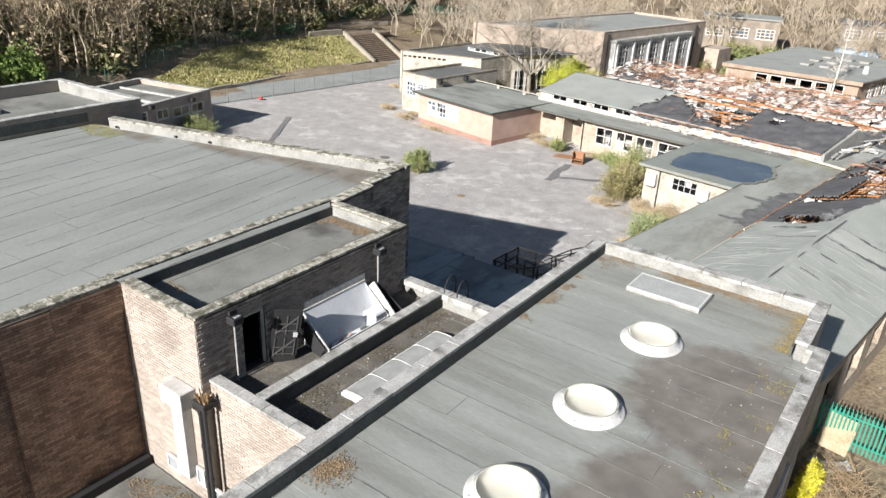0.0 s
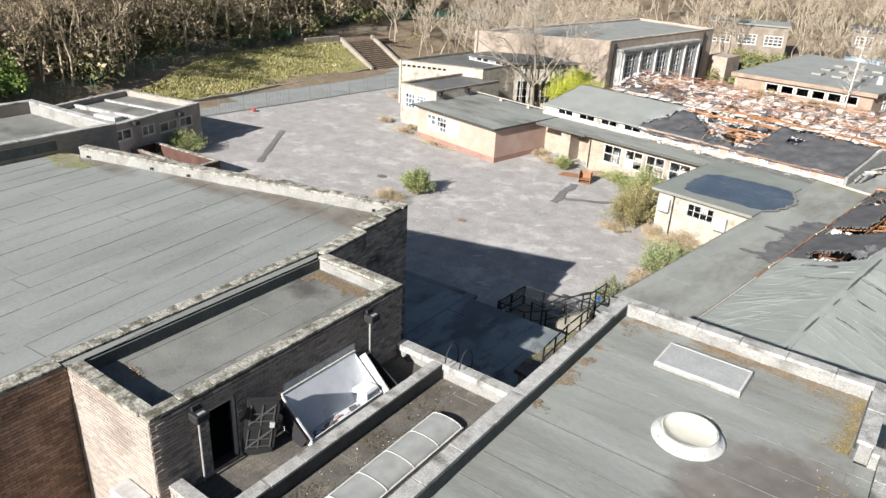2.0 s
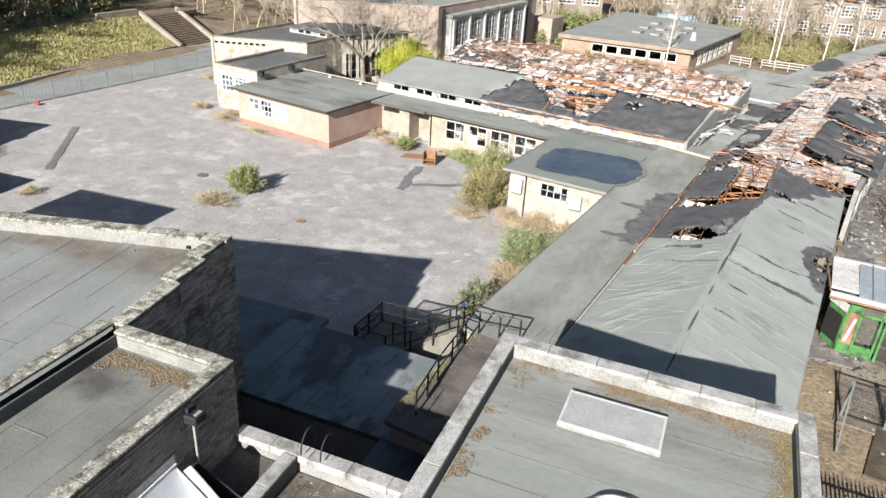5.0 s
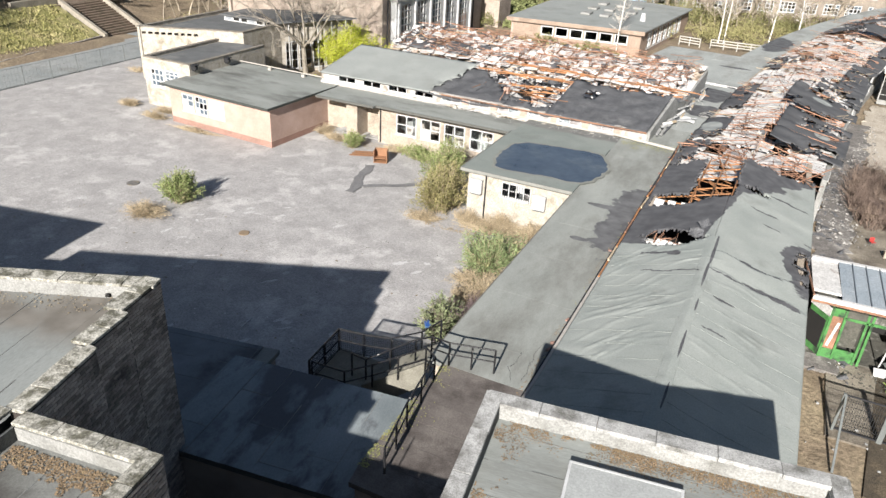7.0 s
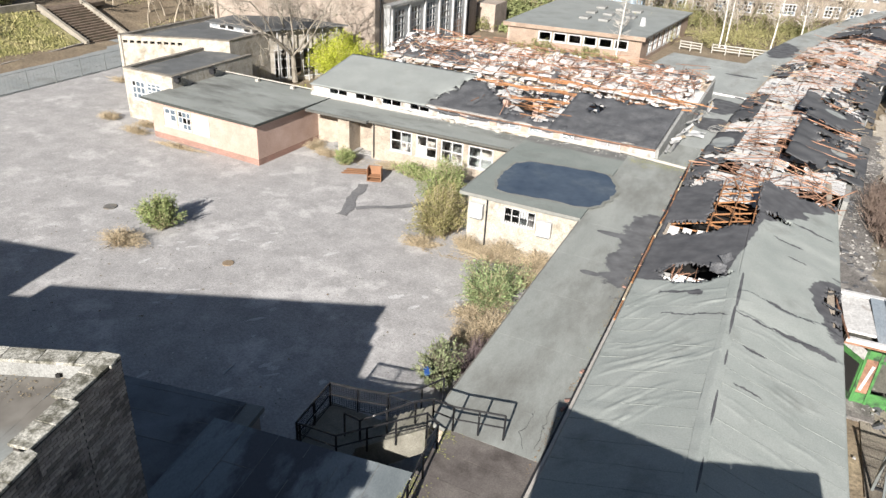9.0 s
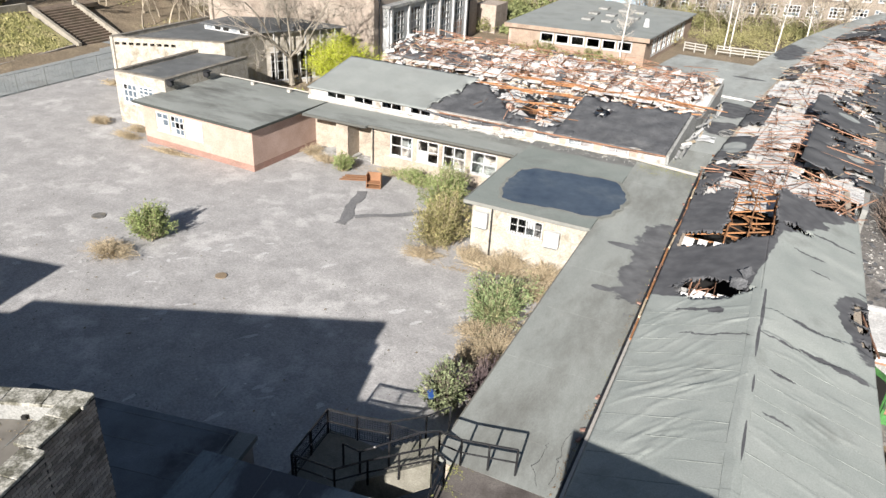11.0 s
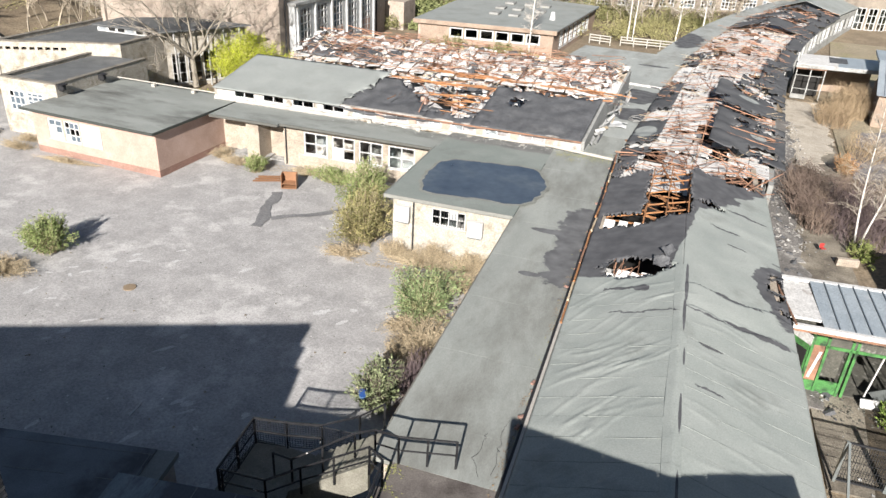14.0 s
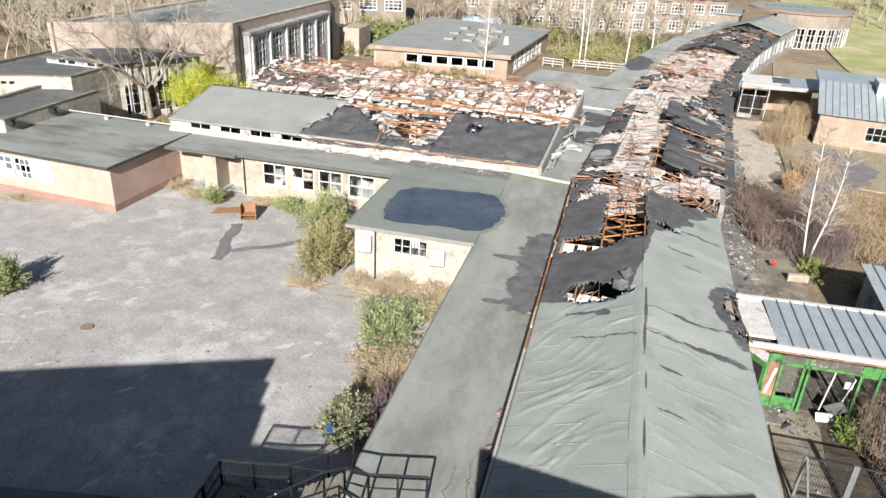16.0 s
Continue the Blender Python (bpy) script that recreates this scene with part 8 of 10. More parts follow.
def broad_tree(m, seed):
    """Short trunk, curving main limbs all round and dense fine twigs."""
    rnd = random.Random(seed)
    segs = []

    def limb(p, d, ln, r, lev):
        n = 5 if lev < 2 else 3
        for i in range(n):
            d = (d + Vector((rnd.gauss(0, .17), rnd.gauss(0, .17), rnd.gauss(0.035, .11)))).normalized()
            e = p + d * ln / n
            segs.append((p, e, r, r * 0.84))
            r *= 0.84
            if lev < 3 and (i > 0 or lev > 0):
                for _ in range(1 if rnd.random() < (0.95, 0.8, 0.6)[lev] else 2):
                    side = (d * 0.75 + Vector((rnd.gauss(0, .6), rnd.gauss(0, .6), rnd.gauss(0.15, .45)))).normalized()
                    limb(e, side, ln * rnd.uniform(.42, .66), r * 0.6, lev + 1)
            p = e

    foot = Vector((0, 0, 0))
    head = Vector((-0.2, 0.1, 2.6))
    segs.append((foot, head * 0.5, 0.30, 0.25))
    segs.append((head * 0.5, head, 0.25, 0.22))
    for k in range(8):
        a = k * math.tau / 8 + rnd.uniform(-.3, .3)
        tilt = rnd.uniform(0.75, 1.3) if k % 4 else 0.3
        limb(head, Vector((math.sin(tilt) * math.cos(a), math.sin(tilt) * math.sin(a), math.cos(tilt))), rnd.uniform(7.0, 9.4), 0.115, 0)
    t = thing("bare_tree", "large bare broad-crowned tree behind the corridor", "tree", m)
    big = [s for s in segs if s[2] > 0.045]
    small = [(a, b, max(r0, 0.012), max(r1, 0.008)) for a, b, r0, r1 in segs if s_ok(r0)]
    for a, b, r0, r1 in list(small):
        if r0 < 0.022:
            d = (b - a).normalized()
            for _ in range(2):
                p = a.lerp(b, rnd.random())
                e = (d * 0.8 + Vector((rnd.gauss(0, .6), rnd.gauss(0, .6), rnd.gauss(0.05, .5)))).normalized()
                small.append((p, p + e * rnd.uniform(0.35, 0.95), 0.010, 0.006))
    o = new("trunk", raw_mesh("trunk", *limbs_mesh(big, 8), M_pale_bark))
    o.parent = t
    o = new("crown", raw_mesh("crown", *limbs_mesh(small, 3), M_twig))
    o.parent = t


def birch(label, m, h, seed, r=0.075, tw=0.6, twig_mat=None):
    """Slim white trunk with short rising twigs."""
    rnd = random.Random(seed)
    trunk, twigs = [], []
    p, d = Vector((0, 0, -0.1)), Vector((0, 0, 1))
    n = 12
    for i in range(n):
        d = (d + Vector((rnd.gauss(0, .03), rnd.gauss(0, .03), 0.05))).normalized()
        e = p + d * h / n
        r1 = r * (1 - 0.8 * (i + 1) / n)
        trunk.append((p, e, r * (1 - 0.8 * i / n), r1))
        if i > 2:
            for _ in range(8):
                a = rnd.uniform(0, math.tau)
                q, ln = p.lerp(e, rnd.random()), h * 0.13 * rnd.uniform(.5, 1.2) * (1.2 - i / n * 0.7)
                dd = Vector((math.cos(a) * .6, math.sin(a) * .6, rnd.uniform(.3, .9))).normalized()
                s = q + dd * ln
                twigs.append((q, s, 0.016 * tw, 0.010 * tw))
                for _ in range(7):
                    w = q.lerp(s, rnd.uniform(.3, 1))
                    twigs.append((w, w + (dd + Vector((rnd.gauss(0, .6), rnd.gauss(0, .6), rnd.gauss(0, .4)))) * ln * 0.45, 0.009 * tw, 0.006 * tw))
        p = e
    t = thing("birch_tree", label, "tree", m, "birches")
    o = new("trunk", raw_mesh("trunk", *limbs_mesh(trunk, 8), M_birch))
    o.parent = t
    o = new("crown", raw_mesh("crown", *limbs_mesh(twigs, 3), twig_mat or M_twig))
    o.parent = t


M_birchtwig = surface("whitish_twig", (0.42, 0.385, 0.34), (0.50, 0.46, 0.41), (0.28, 0.24, 0.2), size=1.0, fine=0.1, rough=1.0, bump=0)
s_ok = lambda r: r <= 0.045
broad_tree(pose(-35.9, 54.2, 0), 5)
for k, (x, y, h) in enumerate(((-10.4, 84.2, 10.5), (-0.4, 103, 12), (0.3, 103.4, 11), (6.0, 106, 11), (9.5, 110, 10))):
    birch("slender bare white birch beyond the corridor", pose(x, y, 0), h, 40 + k, 0.10, 1.0, M_birchtwig)
birch("leaning white birch in the overgrown garden", pose(18.75, 42.4, 0, 5.8, -10, 0), 8.6, 51, 0.065, 1.1)
birch("leaning white birch in the overgrown garden", pose(18.98, 42.3, 0, 8.5, 2.5, 0), 8.2, 52, 0.065, 1.1)

# woods on the west slope and behind the site
rnd = random.Random(99)
variants = []
for k in range(7):
    segs = grow(random.Random(200 + k), 11, 0.75, 5 if k < 5 else 4, 0.17, 3 if k % 2 else 2, 0.3, 0.34)
    top = max(s[1].z for s in segs)
    segs = [(a / top, b / top, max(r0, 0.034) / 11, max(r1, 0.024) / 11) for a, b, r0, r1 in segs]
    variants.append(limbs_mesh(segs, 3))
far_variants = []
for k in range(5):
    segs = grow(random.Random(260 + k), 9, 0.8, 4, 0.16, 2 + k % 2, 0.3, 0.28)
    top = max(s[1].z for s in segs)
    far_variants.append(limbs_mesh([(a / top, b / top, max(r0, 0.045) / 9, max(r1, 0.03) / 9) for a, b, r0, r1 in segs], 3))


def woods(name, label, spots, material, shapes):
    vs, fs, off = [], [], 0
    for x, y, h in spots:
        v, f = shapes[rnd.randrange(len(shapes))]
        a = rnd.uniform(0, 6.3)
        c, s = math.cos(a), math.sin(a)
        w = h * rnd.uniform(0.7, 1.05)
        q = np.stack([(v[:, 0] * c - v[:, 1] * s) * w + x, (v[:, 0] * s + v[:, 1] * c) * w + y, v[:, 2] * h + land(x, y) - 0.2], 1)
        vs.append(q)
        fs.append(f + off)
        off += len(v)
    me = bpy.data.meshes.new(name)
    V, F = np.concatenate(vs), np.concatenate(fs)
    me.vertices.add(len(V))
    me.vertices.foreach_set("co", V.ravel())
    me.loops.add(F.size)
    me.loops.foreach_set("vertex_index", F.ravel().astype(np.int32))
    me.polygons.add(len(F))
    me.polygons.foreach_set("loop_start", np.arange(0, F.size, 4, dtype=np.int32))
    me.update(calc_edges=True)
    me.materials.append(material)
    tagged(new(name, me), label, "woods", kind="stuff")


fence_x = lambda y: kerb_x(y) - (4.5 if y < 16 else 4.5 + min(1, (y - 16) / 14) * 4.8) if y < 52 else -76.5 - 0.12 * (y - 52)
spots = []
for k in range(340):
    y = rnd.uniform(-14, 104)
    x = fence_x(y) - 1.2 - abs(rnd.gauss(0, 13))
    spots.append((x, y, rnd.uniform(8, 15)))
woods("woodland", "dense leafless brown woodland on the slope", spots, surface("woodland_bark", (0.36, 0.295, 0.21), (0.45, 0.38, 0.28), (0.24, 0.195, 0.13), size=3, fine=0.3, rough=1.0, bump=0), variants)
spots = [(rnd.uniform(-76, -49), rnd.uniform(63, 112), rnd.uniform(6, 10)) for k in range(130)]
spots += [(rnd.uniform(-80, 10), rnd.uniform(142, 200), rnd.uniform(8, 13)) for k in range(190)]
spots += [(rnd.uniform(-50, 5), rnd.uniform(113, 121) if rnd.random() < 0.5 else rnd.uniform(141, 175), rnd.uniform(6, 11)) for k in range(80)]
spots += [(rnd.uniform(-26, 14), rnd.uniform(112, 122), rnd.uniform(5, 9)) for k in range(45)]
spots += [(rnd.uniform(45, 90), rnd.uniform(150, 190), rnd.uniform(7, 11)) for k in range(60)]
woods("far_woodland", "pale leafless trees behind the school", spots, surface("pale_woodland_bark", (0.33, 0.28, 0.215), (0.41, 0.35, 0.275), (0.24, 0.20, 0.15), size=3, fine=0.3, rough=1.0, bump=0), far_variants)


def leaf_mass(name, label, clumps, material, seed, size=(0.18, 0.4)):
    r = random.Random(seed)
    verts, faces = [], []
    for x, y, rx, h, n in clumps:
        def shape(q):
            a, t = q.uniform(0, math.tau), q.random() ** 0.45
            zz = math.sqrt(max(0, 1 - t * t * 0.9)) * q.random() ** 0.4
            lump = 0.8 + 0.5 * noise.noise(Vector((math.cos(a) * 2 + x, math.sin(a) * 2 + y, zz * 2)))
            return (x + rx * t * lump * math.cos(a), y + rx * t * lump * math.sin(a), land(x, y) + h * zz * lump)
        v, f = leaf_cloud(r, n, shape, size)
        k = len(verts)
        verts += v
        faces += [tuple(i + k for i in q) for q in f]
    ob = new(name, raw_mesh(name, verts, faces, material))
    tagged(ob, label, "undergrowth", kind="stuff")


rr = random.Random(77)
cl = [(rr.uniform(-37, -29), rr.uniform(109, 114), rr.uniform(1.4, 2.4), rr.uniform(1.8, 3.6), 500) for k in range(16)]
cl += [(rr.uniform(-24.5, -9.5), rr.uniform(82.2, 84.6), rr.uniform(0.5, 1.0), rr.uniform(0.9, 1.9), 260) for k in range(22)]
cl += [(rr.uniform(-20, 14), rr.uniform(113, 119), rr.uniform(1.2, 2.4), rr.uniform(2.5, 5.5), 420) for k in range(34)]
cl += [(-31.0, 91.2, 1.3, 2.4, 500), (-30.2, 92.6, 1.1, 2.0, 400)]
leaf_mass("rough_hedge", "dull olive hedge and scrub round the pavilion", cl, leaf_mat("hedge_leaf", (0.15, 0.155, 0.065), (0.215, 0.205, 0.09), (0.26, 0.205, 0.12)), 405, (0.07, 0.18))
cl = []
for k in range(130):
    y = rnd.uniform(-14, 84)
    cl.append((fence_x(y) - abs(rnd.gauss(2, 11)) - 1, y, rnd.uniform(1.3, 3.2), rnd.uniform(0.8, 4.2), 190))
leaf_mass("evergreen_undergrowth", "dark green holly and ivy under the trees", cl, M_leafdark, 401)
cl = []
for k in range(190):
    y = rnd.uniform(-14, 100)
    cl.append((fence_x(y) - abs(rnd.gauss(3, 12)) - 2, y, rnd.uniform(1.5, 3.5), rnd.uniform(1.5, 8.0), 170))
leaf_mass("woodland_scrub", "tangled brown scrub and dead bracken under the trees", cl, leaf_mat("dead_bracken", (0.29, 0.235, 0.155), (0.37, 0.305, 0.205), (0.22, 0.205, 0.095)), 411, (0.14, 0.42))
leaf_mass("laurel_hedge", "glossy green laurel at the wood's edge", [(-62.5, 6.0, 2.6, 4.4, 2200), (-64.5, 3.2, 3.2, 4.8, 2200), (-61.5, 1.0, 3.0, 4.0, 1500)], leaf_mat("laurel_leaf", (0.10, 0.155, 0.04), (0.16, 0.22, 0.06), (0.07, 0.11, 0.03)), 402, (0.15, 0.3))
cl = [(rnd.uniform(-76, -48), rnd.uniform(62, 110), rnd.uniform(1, 2.5), rnd.uniform(0.8, 2.0), 160) for k in range(50)]
cl += [(rnd.uniform(-60, 70), rnd.uniform(146, 185), rnd.uniform(2, 4), rnd.uniform(1.5, 4.0), 150) for k in range(110)]
cl += [(rnd.uniform(-30, -9), rnd.uniform(78, 84), rnd.uniform(0.8, 1.6), rnd.uniform(0.6, 1.2), 140) for k in range(26)]
cl += [(rnd.uniform(-31, 0), rnd.uniform(64, 83), rnd.uniform(0.8, 1.8), rnd.uniform(0.5, 1.5), 420) for k in range(70)]
cl += [(rnd.uniform(-14, 9), rnd.uniform(99, 120), rnd.uniform(1.0, 2.2), rnd.uniform(1.2, 4.2), 620) for k in range(60)]
leaf_mass("dry_undergrowth", "straw and olive undergrowth round the pavilion", cl, leaf_mat("olive_straw", (0.21, 0.20, 0.085), (0.29, 0.265, 0.125), (0.33, 0.265, 0.155)), 403, (0.05, 0.13))
leaf_mass("dark_shrubs", "dark green shrubs by the pavilion", [(-30, 100, 3.5, 3.0, 1500), (-27, 110, 3, 3, 1000), (-31, 106, 3, 3, 1000), (-28, 93.5, 1.5, 1.6, 400), (31, 76.5, 2.2, 1.2, 700)], leaf_mat("dull_green_leaf", (0.13, 0.15, 0.06), (0.19, 0.20, 0.09), (0.09, 0.11, 0.04)), 404)


# ---- overgrown garden to the east ----
def ragged(pts, seed, step=0.45, rough=0.5):
    """The outline through pts, broken up by noise."""
    out = []
    for (ax, ay), (bx, by) in zip(pts, pts[1:] + pts[:1]):
        n = max(1, round(math.hypot(bx - ax, by - ay) / step))
        for i in range(n):
            x, y = ax + (bx - ax) * i / n, ay + (by - ay) * i / n
            out.append((x + rough * noise.fractal(Vector((x * 0.7, y * 0.7, seed)), 0.6, 2.0, 4), y + rough * noise.fractal(Vector((x * 0.7, y * 0.7, seed + 9)), 0.6, 2.0, 4)))
    return out


M_gravel = surface("worn_path", (0.20, 0.175, 0.137), (0.27, 0.24, 0.192), (0.10, 0.085, 0.068), size=1.5, fine=0.08, rough=1.0, stain=(0.44, 0.62), fine_mix=0.5)
slab(None, "garden_path", [(14.3, 20), (18.2, 20), (18.2, 41), (20.6, 60), (20.6, 78), (14.9, 60), (14.3, 41)], -0.2, 0.0, M_gravel)
tagged(bpy.data.objects["garden_path"], "pale worn earth path with litter beside the range", "path", kind="structure")
M_backlane = surface("pale_back_lane", (0.27, 0.255, 0.24), (0.34, 0.32, 0.30), (0.21, 0.17, 0.12), size=1.6, fine=0.1, rough=1.0, stain=(0.55, 0.7))
slab(None, "back_lane", ragged([(-35.5, 98.5), (-27.5, 98.5), (-26.0, 104.0), (-29.0, 111.5), (-36, 109.5)], 6, step=0.8, rough=0.8), -0.2, 0.03, M_backlane)
tagged(bpy.data.objects["back_lane"], "pale worn lane behind the tall hall", "path", kind="structure")
M_lawn = surface("lawn", (0.22, 0.235, 0.095), (0.29, 0.29, 0.135), (0.37, 0.325, 0.21), size=3.5, stain=(0.42, 0.62), fine=0.2, rough=1.0, bump=0.6, depth=0.03)
bm = bmesh.new()
g = [[bm.verts.new((x, y, land(x, y) + 0.09)) for y in range(90, 210, 5)] for x in [38 + i * 6 + (0 if i else 0) for i in range(14)]]
for i in range(13):
    for j in range(23):
        bm.faces.new((g[i][j], g[i + 1][j], g[i + 1][j + 1], g[i][j + 1]))
part("lawn", bm, M_lawn)
tagged(bpy.data.objects["lawn"], "green and straw-coloured lawn beyond the rotunda", "lawn", kind="structure")
M_rough = surface("straw_rough_ground", (0.235, 0.195, 0.135), (0.30, 0.255, 0.18), (0.20, 0.185, 0.09), size=2.5, fine=0.15, rough=1.0, bump=0.8, depth=0.04, stain=(0.5, 0.7), fine_mix=0.5)
slab(None, "rough_ground", [(20.7, 60), (45, 57), (70, 89.9), (24, 89.9), (22, 79)], -0.2, 0.012, M_rough)
tagged(bpy.data.objects["rough_ground"], "straw-coloured rough grass and bare earth", "ground", kind="structure")
slab(None, "rubble_yard", [(24, 90), (37.9, 90), (37.9, 120), (28, 120)], -0.2, 0.03, M_rough)
tagged(bpy.data.objects["rubble_yard"], "pale earth strip beside the burnt range", "ground", kind="structure")
M_ashbit = surface("ashen_fragment", (0.22, 0.21, 0.195), (0.36, 0.345, 0.325), (0.10, 0.095, 0.09), size=0.4, fine=0.05, rough=1.0, island=0.4, stain=(0.5, 0.6))
rubble(None, "ash_debris", 1500, (13.6, 18.0, 40, 76), 0.05, (0.02, 0.13), M_ashbit, 505, keep=lambda x, y: abs(x - 14.6 - max(0, y - 46) * 0.19) < 1.4)
tagged(bpy.data.objects["ash_debris"], "pale ash and broken board along the burnt wall", "debris", kind="stuff")
M_path = surface("garden_tarmac", (0.135, 0.125, 0.128), (0.185, 0.172, 0.172), (0.26, 0.23, 0.2), size=1.4, fine=0.1, rough=0.95, stain=(0.58, 0.72))
slab(None, "garden_tarmac", ragged([(20.9, 53.5), (24.3, 54.8), (29.0, 65.0), (26.4, 71.0), (23.6, 69.2), (21.2, 60.6)], 3), -0.2, 0.03, M_path)
tagged(bpy.data.objects["garden_tarmac"], "weathered purple-grey tarmac path in the garden", "path", kind="structure")
M_sand = surface("pale_trodden_earth", (0.34, 0.30, 0.245), (0.42, 0.375, 0.315), (0.22, 0.19, 0.15), size=1.2, fine=0.08, rough=1.0, stain=(0.55, 0.72), fine_mix=0.4)
slab(None, "trodden_ground", ragged([(16.9, 57.0), (18.6, 56.4), (20.0, 62), (21.4, 70.5), (20.9, 79.0), (18.0, 79.0), (17.2, 65)], 4, rough=0.8), -0.2, 0.04, M_sand)
M_ash = surface("sooty_ash", (0.115, 0.107, 0.10), (0.17, 0.158, 0.148), (0.28, 0.265, 0.245), size=0.7, fine=0.07, rough=1.0, stain=(0.52, 0.66), fine_mix=0.5)
slab(None, "ash_strip", ragged([(12.6, 24.5), (14.9, 24.5), (15.3, 36), (16.0, 47), (16.9, 58), (17.6, 70), (15.8, 70), (13.9, 48)], 5, rough=0.6), -0.2, 0.055, M_ash)
tagged(bpy.data.objects["ash_strip"], "sooty ash and dirt along the burnt wall", "ground", kind="structure")
tagged(bpy.data.objects["trodden_ground"], "pale trodden earth beside the burnt range", "ground", kind="structure")
# dark soil with the brambles' shade put into its colour
M_shadesoil = surface("shade_darkened_soil", (0.055, 0.045, 0.033), (0.09, 0.072, 0.05), (0.16, 0.125, 0.08), size=0.8, fine=0.06, rough=1.0, bump=1.0, depth=0.04, stain=(0.52, 0.7), fine_mix=0.6)
slab(None, "garden_bed", [(15.6, 17), (27, 17), (27, 25.7), (16.4, 25.4)], -0.2, 0.015, M_shadesoil)
tagged(bpy.data.objects["garden_bed"], "dark overgrown soil bed, darkened further for bramble shade", "ground", kind="structure")
rubble(None, "garden_litter", 140, (13.0, 18.0, 14, 60), 0.0, (0.02, 0.09), M_conc, 501)
tagged(bpy.data.objects["garden_litter"], "scattered pale rubble along the path", "debris", kind="stuff")
rubble(None, "fallen_slates", 420, (12.6, 15.2, 24, 75), 0.0, (0.05, 0.3), M_black, 502)
tagged(bpy.data.objects["fallen_slates"], "charred fragments below the eaves", "debris", kind="stuff")

M_zinc = surface("zinc_sheet", (0.33, 0.37, 0.40), (0.40, 0.44, 0.465), (0.52, 0.53, 0.53), size=1.2, fine=0.06, rough=0.45, metal=0.35, bump=0.1, stain=(0.6, 0.75))
M_green = surface("green_gloss_paint", (0.055, 0.165, 0.05), (0.08, 0.22, 0.07), (0.035, 0.055, 0.035), size=0.35, fine=0.05, rough=0.4, stain=(0.5, 0.62))


def ribbed_roof(parent, x0, x1, y0, y1, z0, z1, seams=0.6):
    """Standing-seam sheet falling from y1 at z1 to y0 at z0."""
    n = round((x1 - x0) / seams)
    for k in range(n):
        a, b = x0 + (x1 - x0) * k / n, x0 + (x1 - x0) * (k + 1) / n
        bm = bmesh.new()
        q = [bm.verts.new(p) for p in ((a + .01, y0, z0), (b - .01, y0, z0), (b - .01, y1, z1), (a + .01, y1, z1), (a + .01, y0, z0 + .02), (b - .01, y0, z0 + .02), (b - .01, y1, z1 + .02), (a + .01, y1, z1 + .02))]
        for f in ((3, 2, 1, 0), (4, 5, 6, 7), (0, 1, 5, 4), (1, 2, 6, 5), (2, 3, 7, 6), (3, 0, 4, 7)):
            bm.faces.new([q[i] for i in f])
        part("roof_sheet", bm, M_zinc, parent)
        part("seam", make(bar, (b, y0, z0 + .05), (b, y1, z1 + .05), 0.035, 0.08), plain("dark_seam", (0.12, 0.14, 0.16)) if k == 0 else bpy.data.materials["dark_seam"], parent)


green = thing("green_link", "fire-damaged green timber link with zinc roof", "building", pose(12.9, 25.9, 0, 0, 0, 3))
ribbed_roof(green, 1.2, 9.0, -0.1, 3.6, 3.15, 3.35)
part("burnt_end", make(box, 0.0, 0.4, 3.1, 1.2, 3.6, 3.22), M_plaster, green, "peeled white roof edge")
part("roof_edge", make(bar, (0.0, -0.2, 3.12), (9.0, -0.2, 3.08), 0.2, 0.18), M_plaster, green)
part("roof_edge", make(bar, (0.0, 3.72, 3.3), (9.0, 3.72, 3.4), 0.24, 0.14), M_plaster, green)
M_char = surface("charred_paint", (0.06, 0.06, 0.05), (0.10, 0.095, 0.08), (0.30, 0.29, 0.26), size=0.4, fine=0.05, rough=0.95, stain=(0.56, 0.7))
part("beam", make(bar, (0.0, -0.05, 2.95), (9.0, -0.05, 2.9), 0.12, 0.26), M_rust, green)
part("soffit", make(box, 0.3, 0.06, 2.72, 9, 3.4, 2.8), M_char, green, "charred ceiling")
part("floor", make(box, 0.3, 0.0, 0.0, 9, 3.45, 0.06), M_char, green, "floor of ash and char")
part("frieze", make(box, 1.5, -0.1, 2.38, 4.75, 0.02, 2.72), M_char, green, "scorched fascia panel")
part("lintel", make(box, 1.5, -0.12, 2.24, 4.75, 0.03, 2.375), M_green, green)
for x in (0.95, 1.52, 2.42, 2.62, 4.68, 5.4, 6.3, 7.6):
    part("post", make(box, x, -0.12, 0, x + 0.11, 0.05, 2.72), M_green, green)
for x0, x1, z0, z1 in ((1.06, 1.52, 0.0, 0.55), (1.63, 2.42, 0, 0.62), (1.06, 1.52, 2.3, 2.7), (4.79, 5.4, 2.15, 2.7), (5.51, 6.3, 0.0, 0.9), (6.41, 7.6, 0.0, 0.9), (5.51, 6.3, 2.3, 2.7), (6.41, 7.6, 2.3, 2.7)):
    part("panel", make(box, x0, -0.07, z0, x1, 0.0, z1), M_green, green)
part("panel", make(box, 1.07, -0.06, 0.56, 1.51, -0.01, 2.29), M_rust, green, "bare brown board")
part("panel_strip", make(bar, (1.2, -0.075, 0.7), (1.4, -0.075, 2.0), 0.12, 0.015, up=(0, 1, 0)), M_plaster, green)
part("window_sheet", make(box, 1.66, 0.25, 0.65, 2.38, 0.29, 2.1), M_char, green, "smoke-blackened board")
part("side_panel", make(bar, (0.93, -0.05, 1.35), (0.25, 0.9, 1.35), 0.05, 2.5), M_green, green)
part("side_glass", make(bar, (0.86, -0.03, 1.2), (0.2, 0.86, 1.2), 0.03, 1.5), M_dark, green)
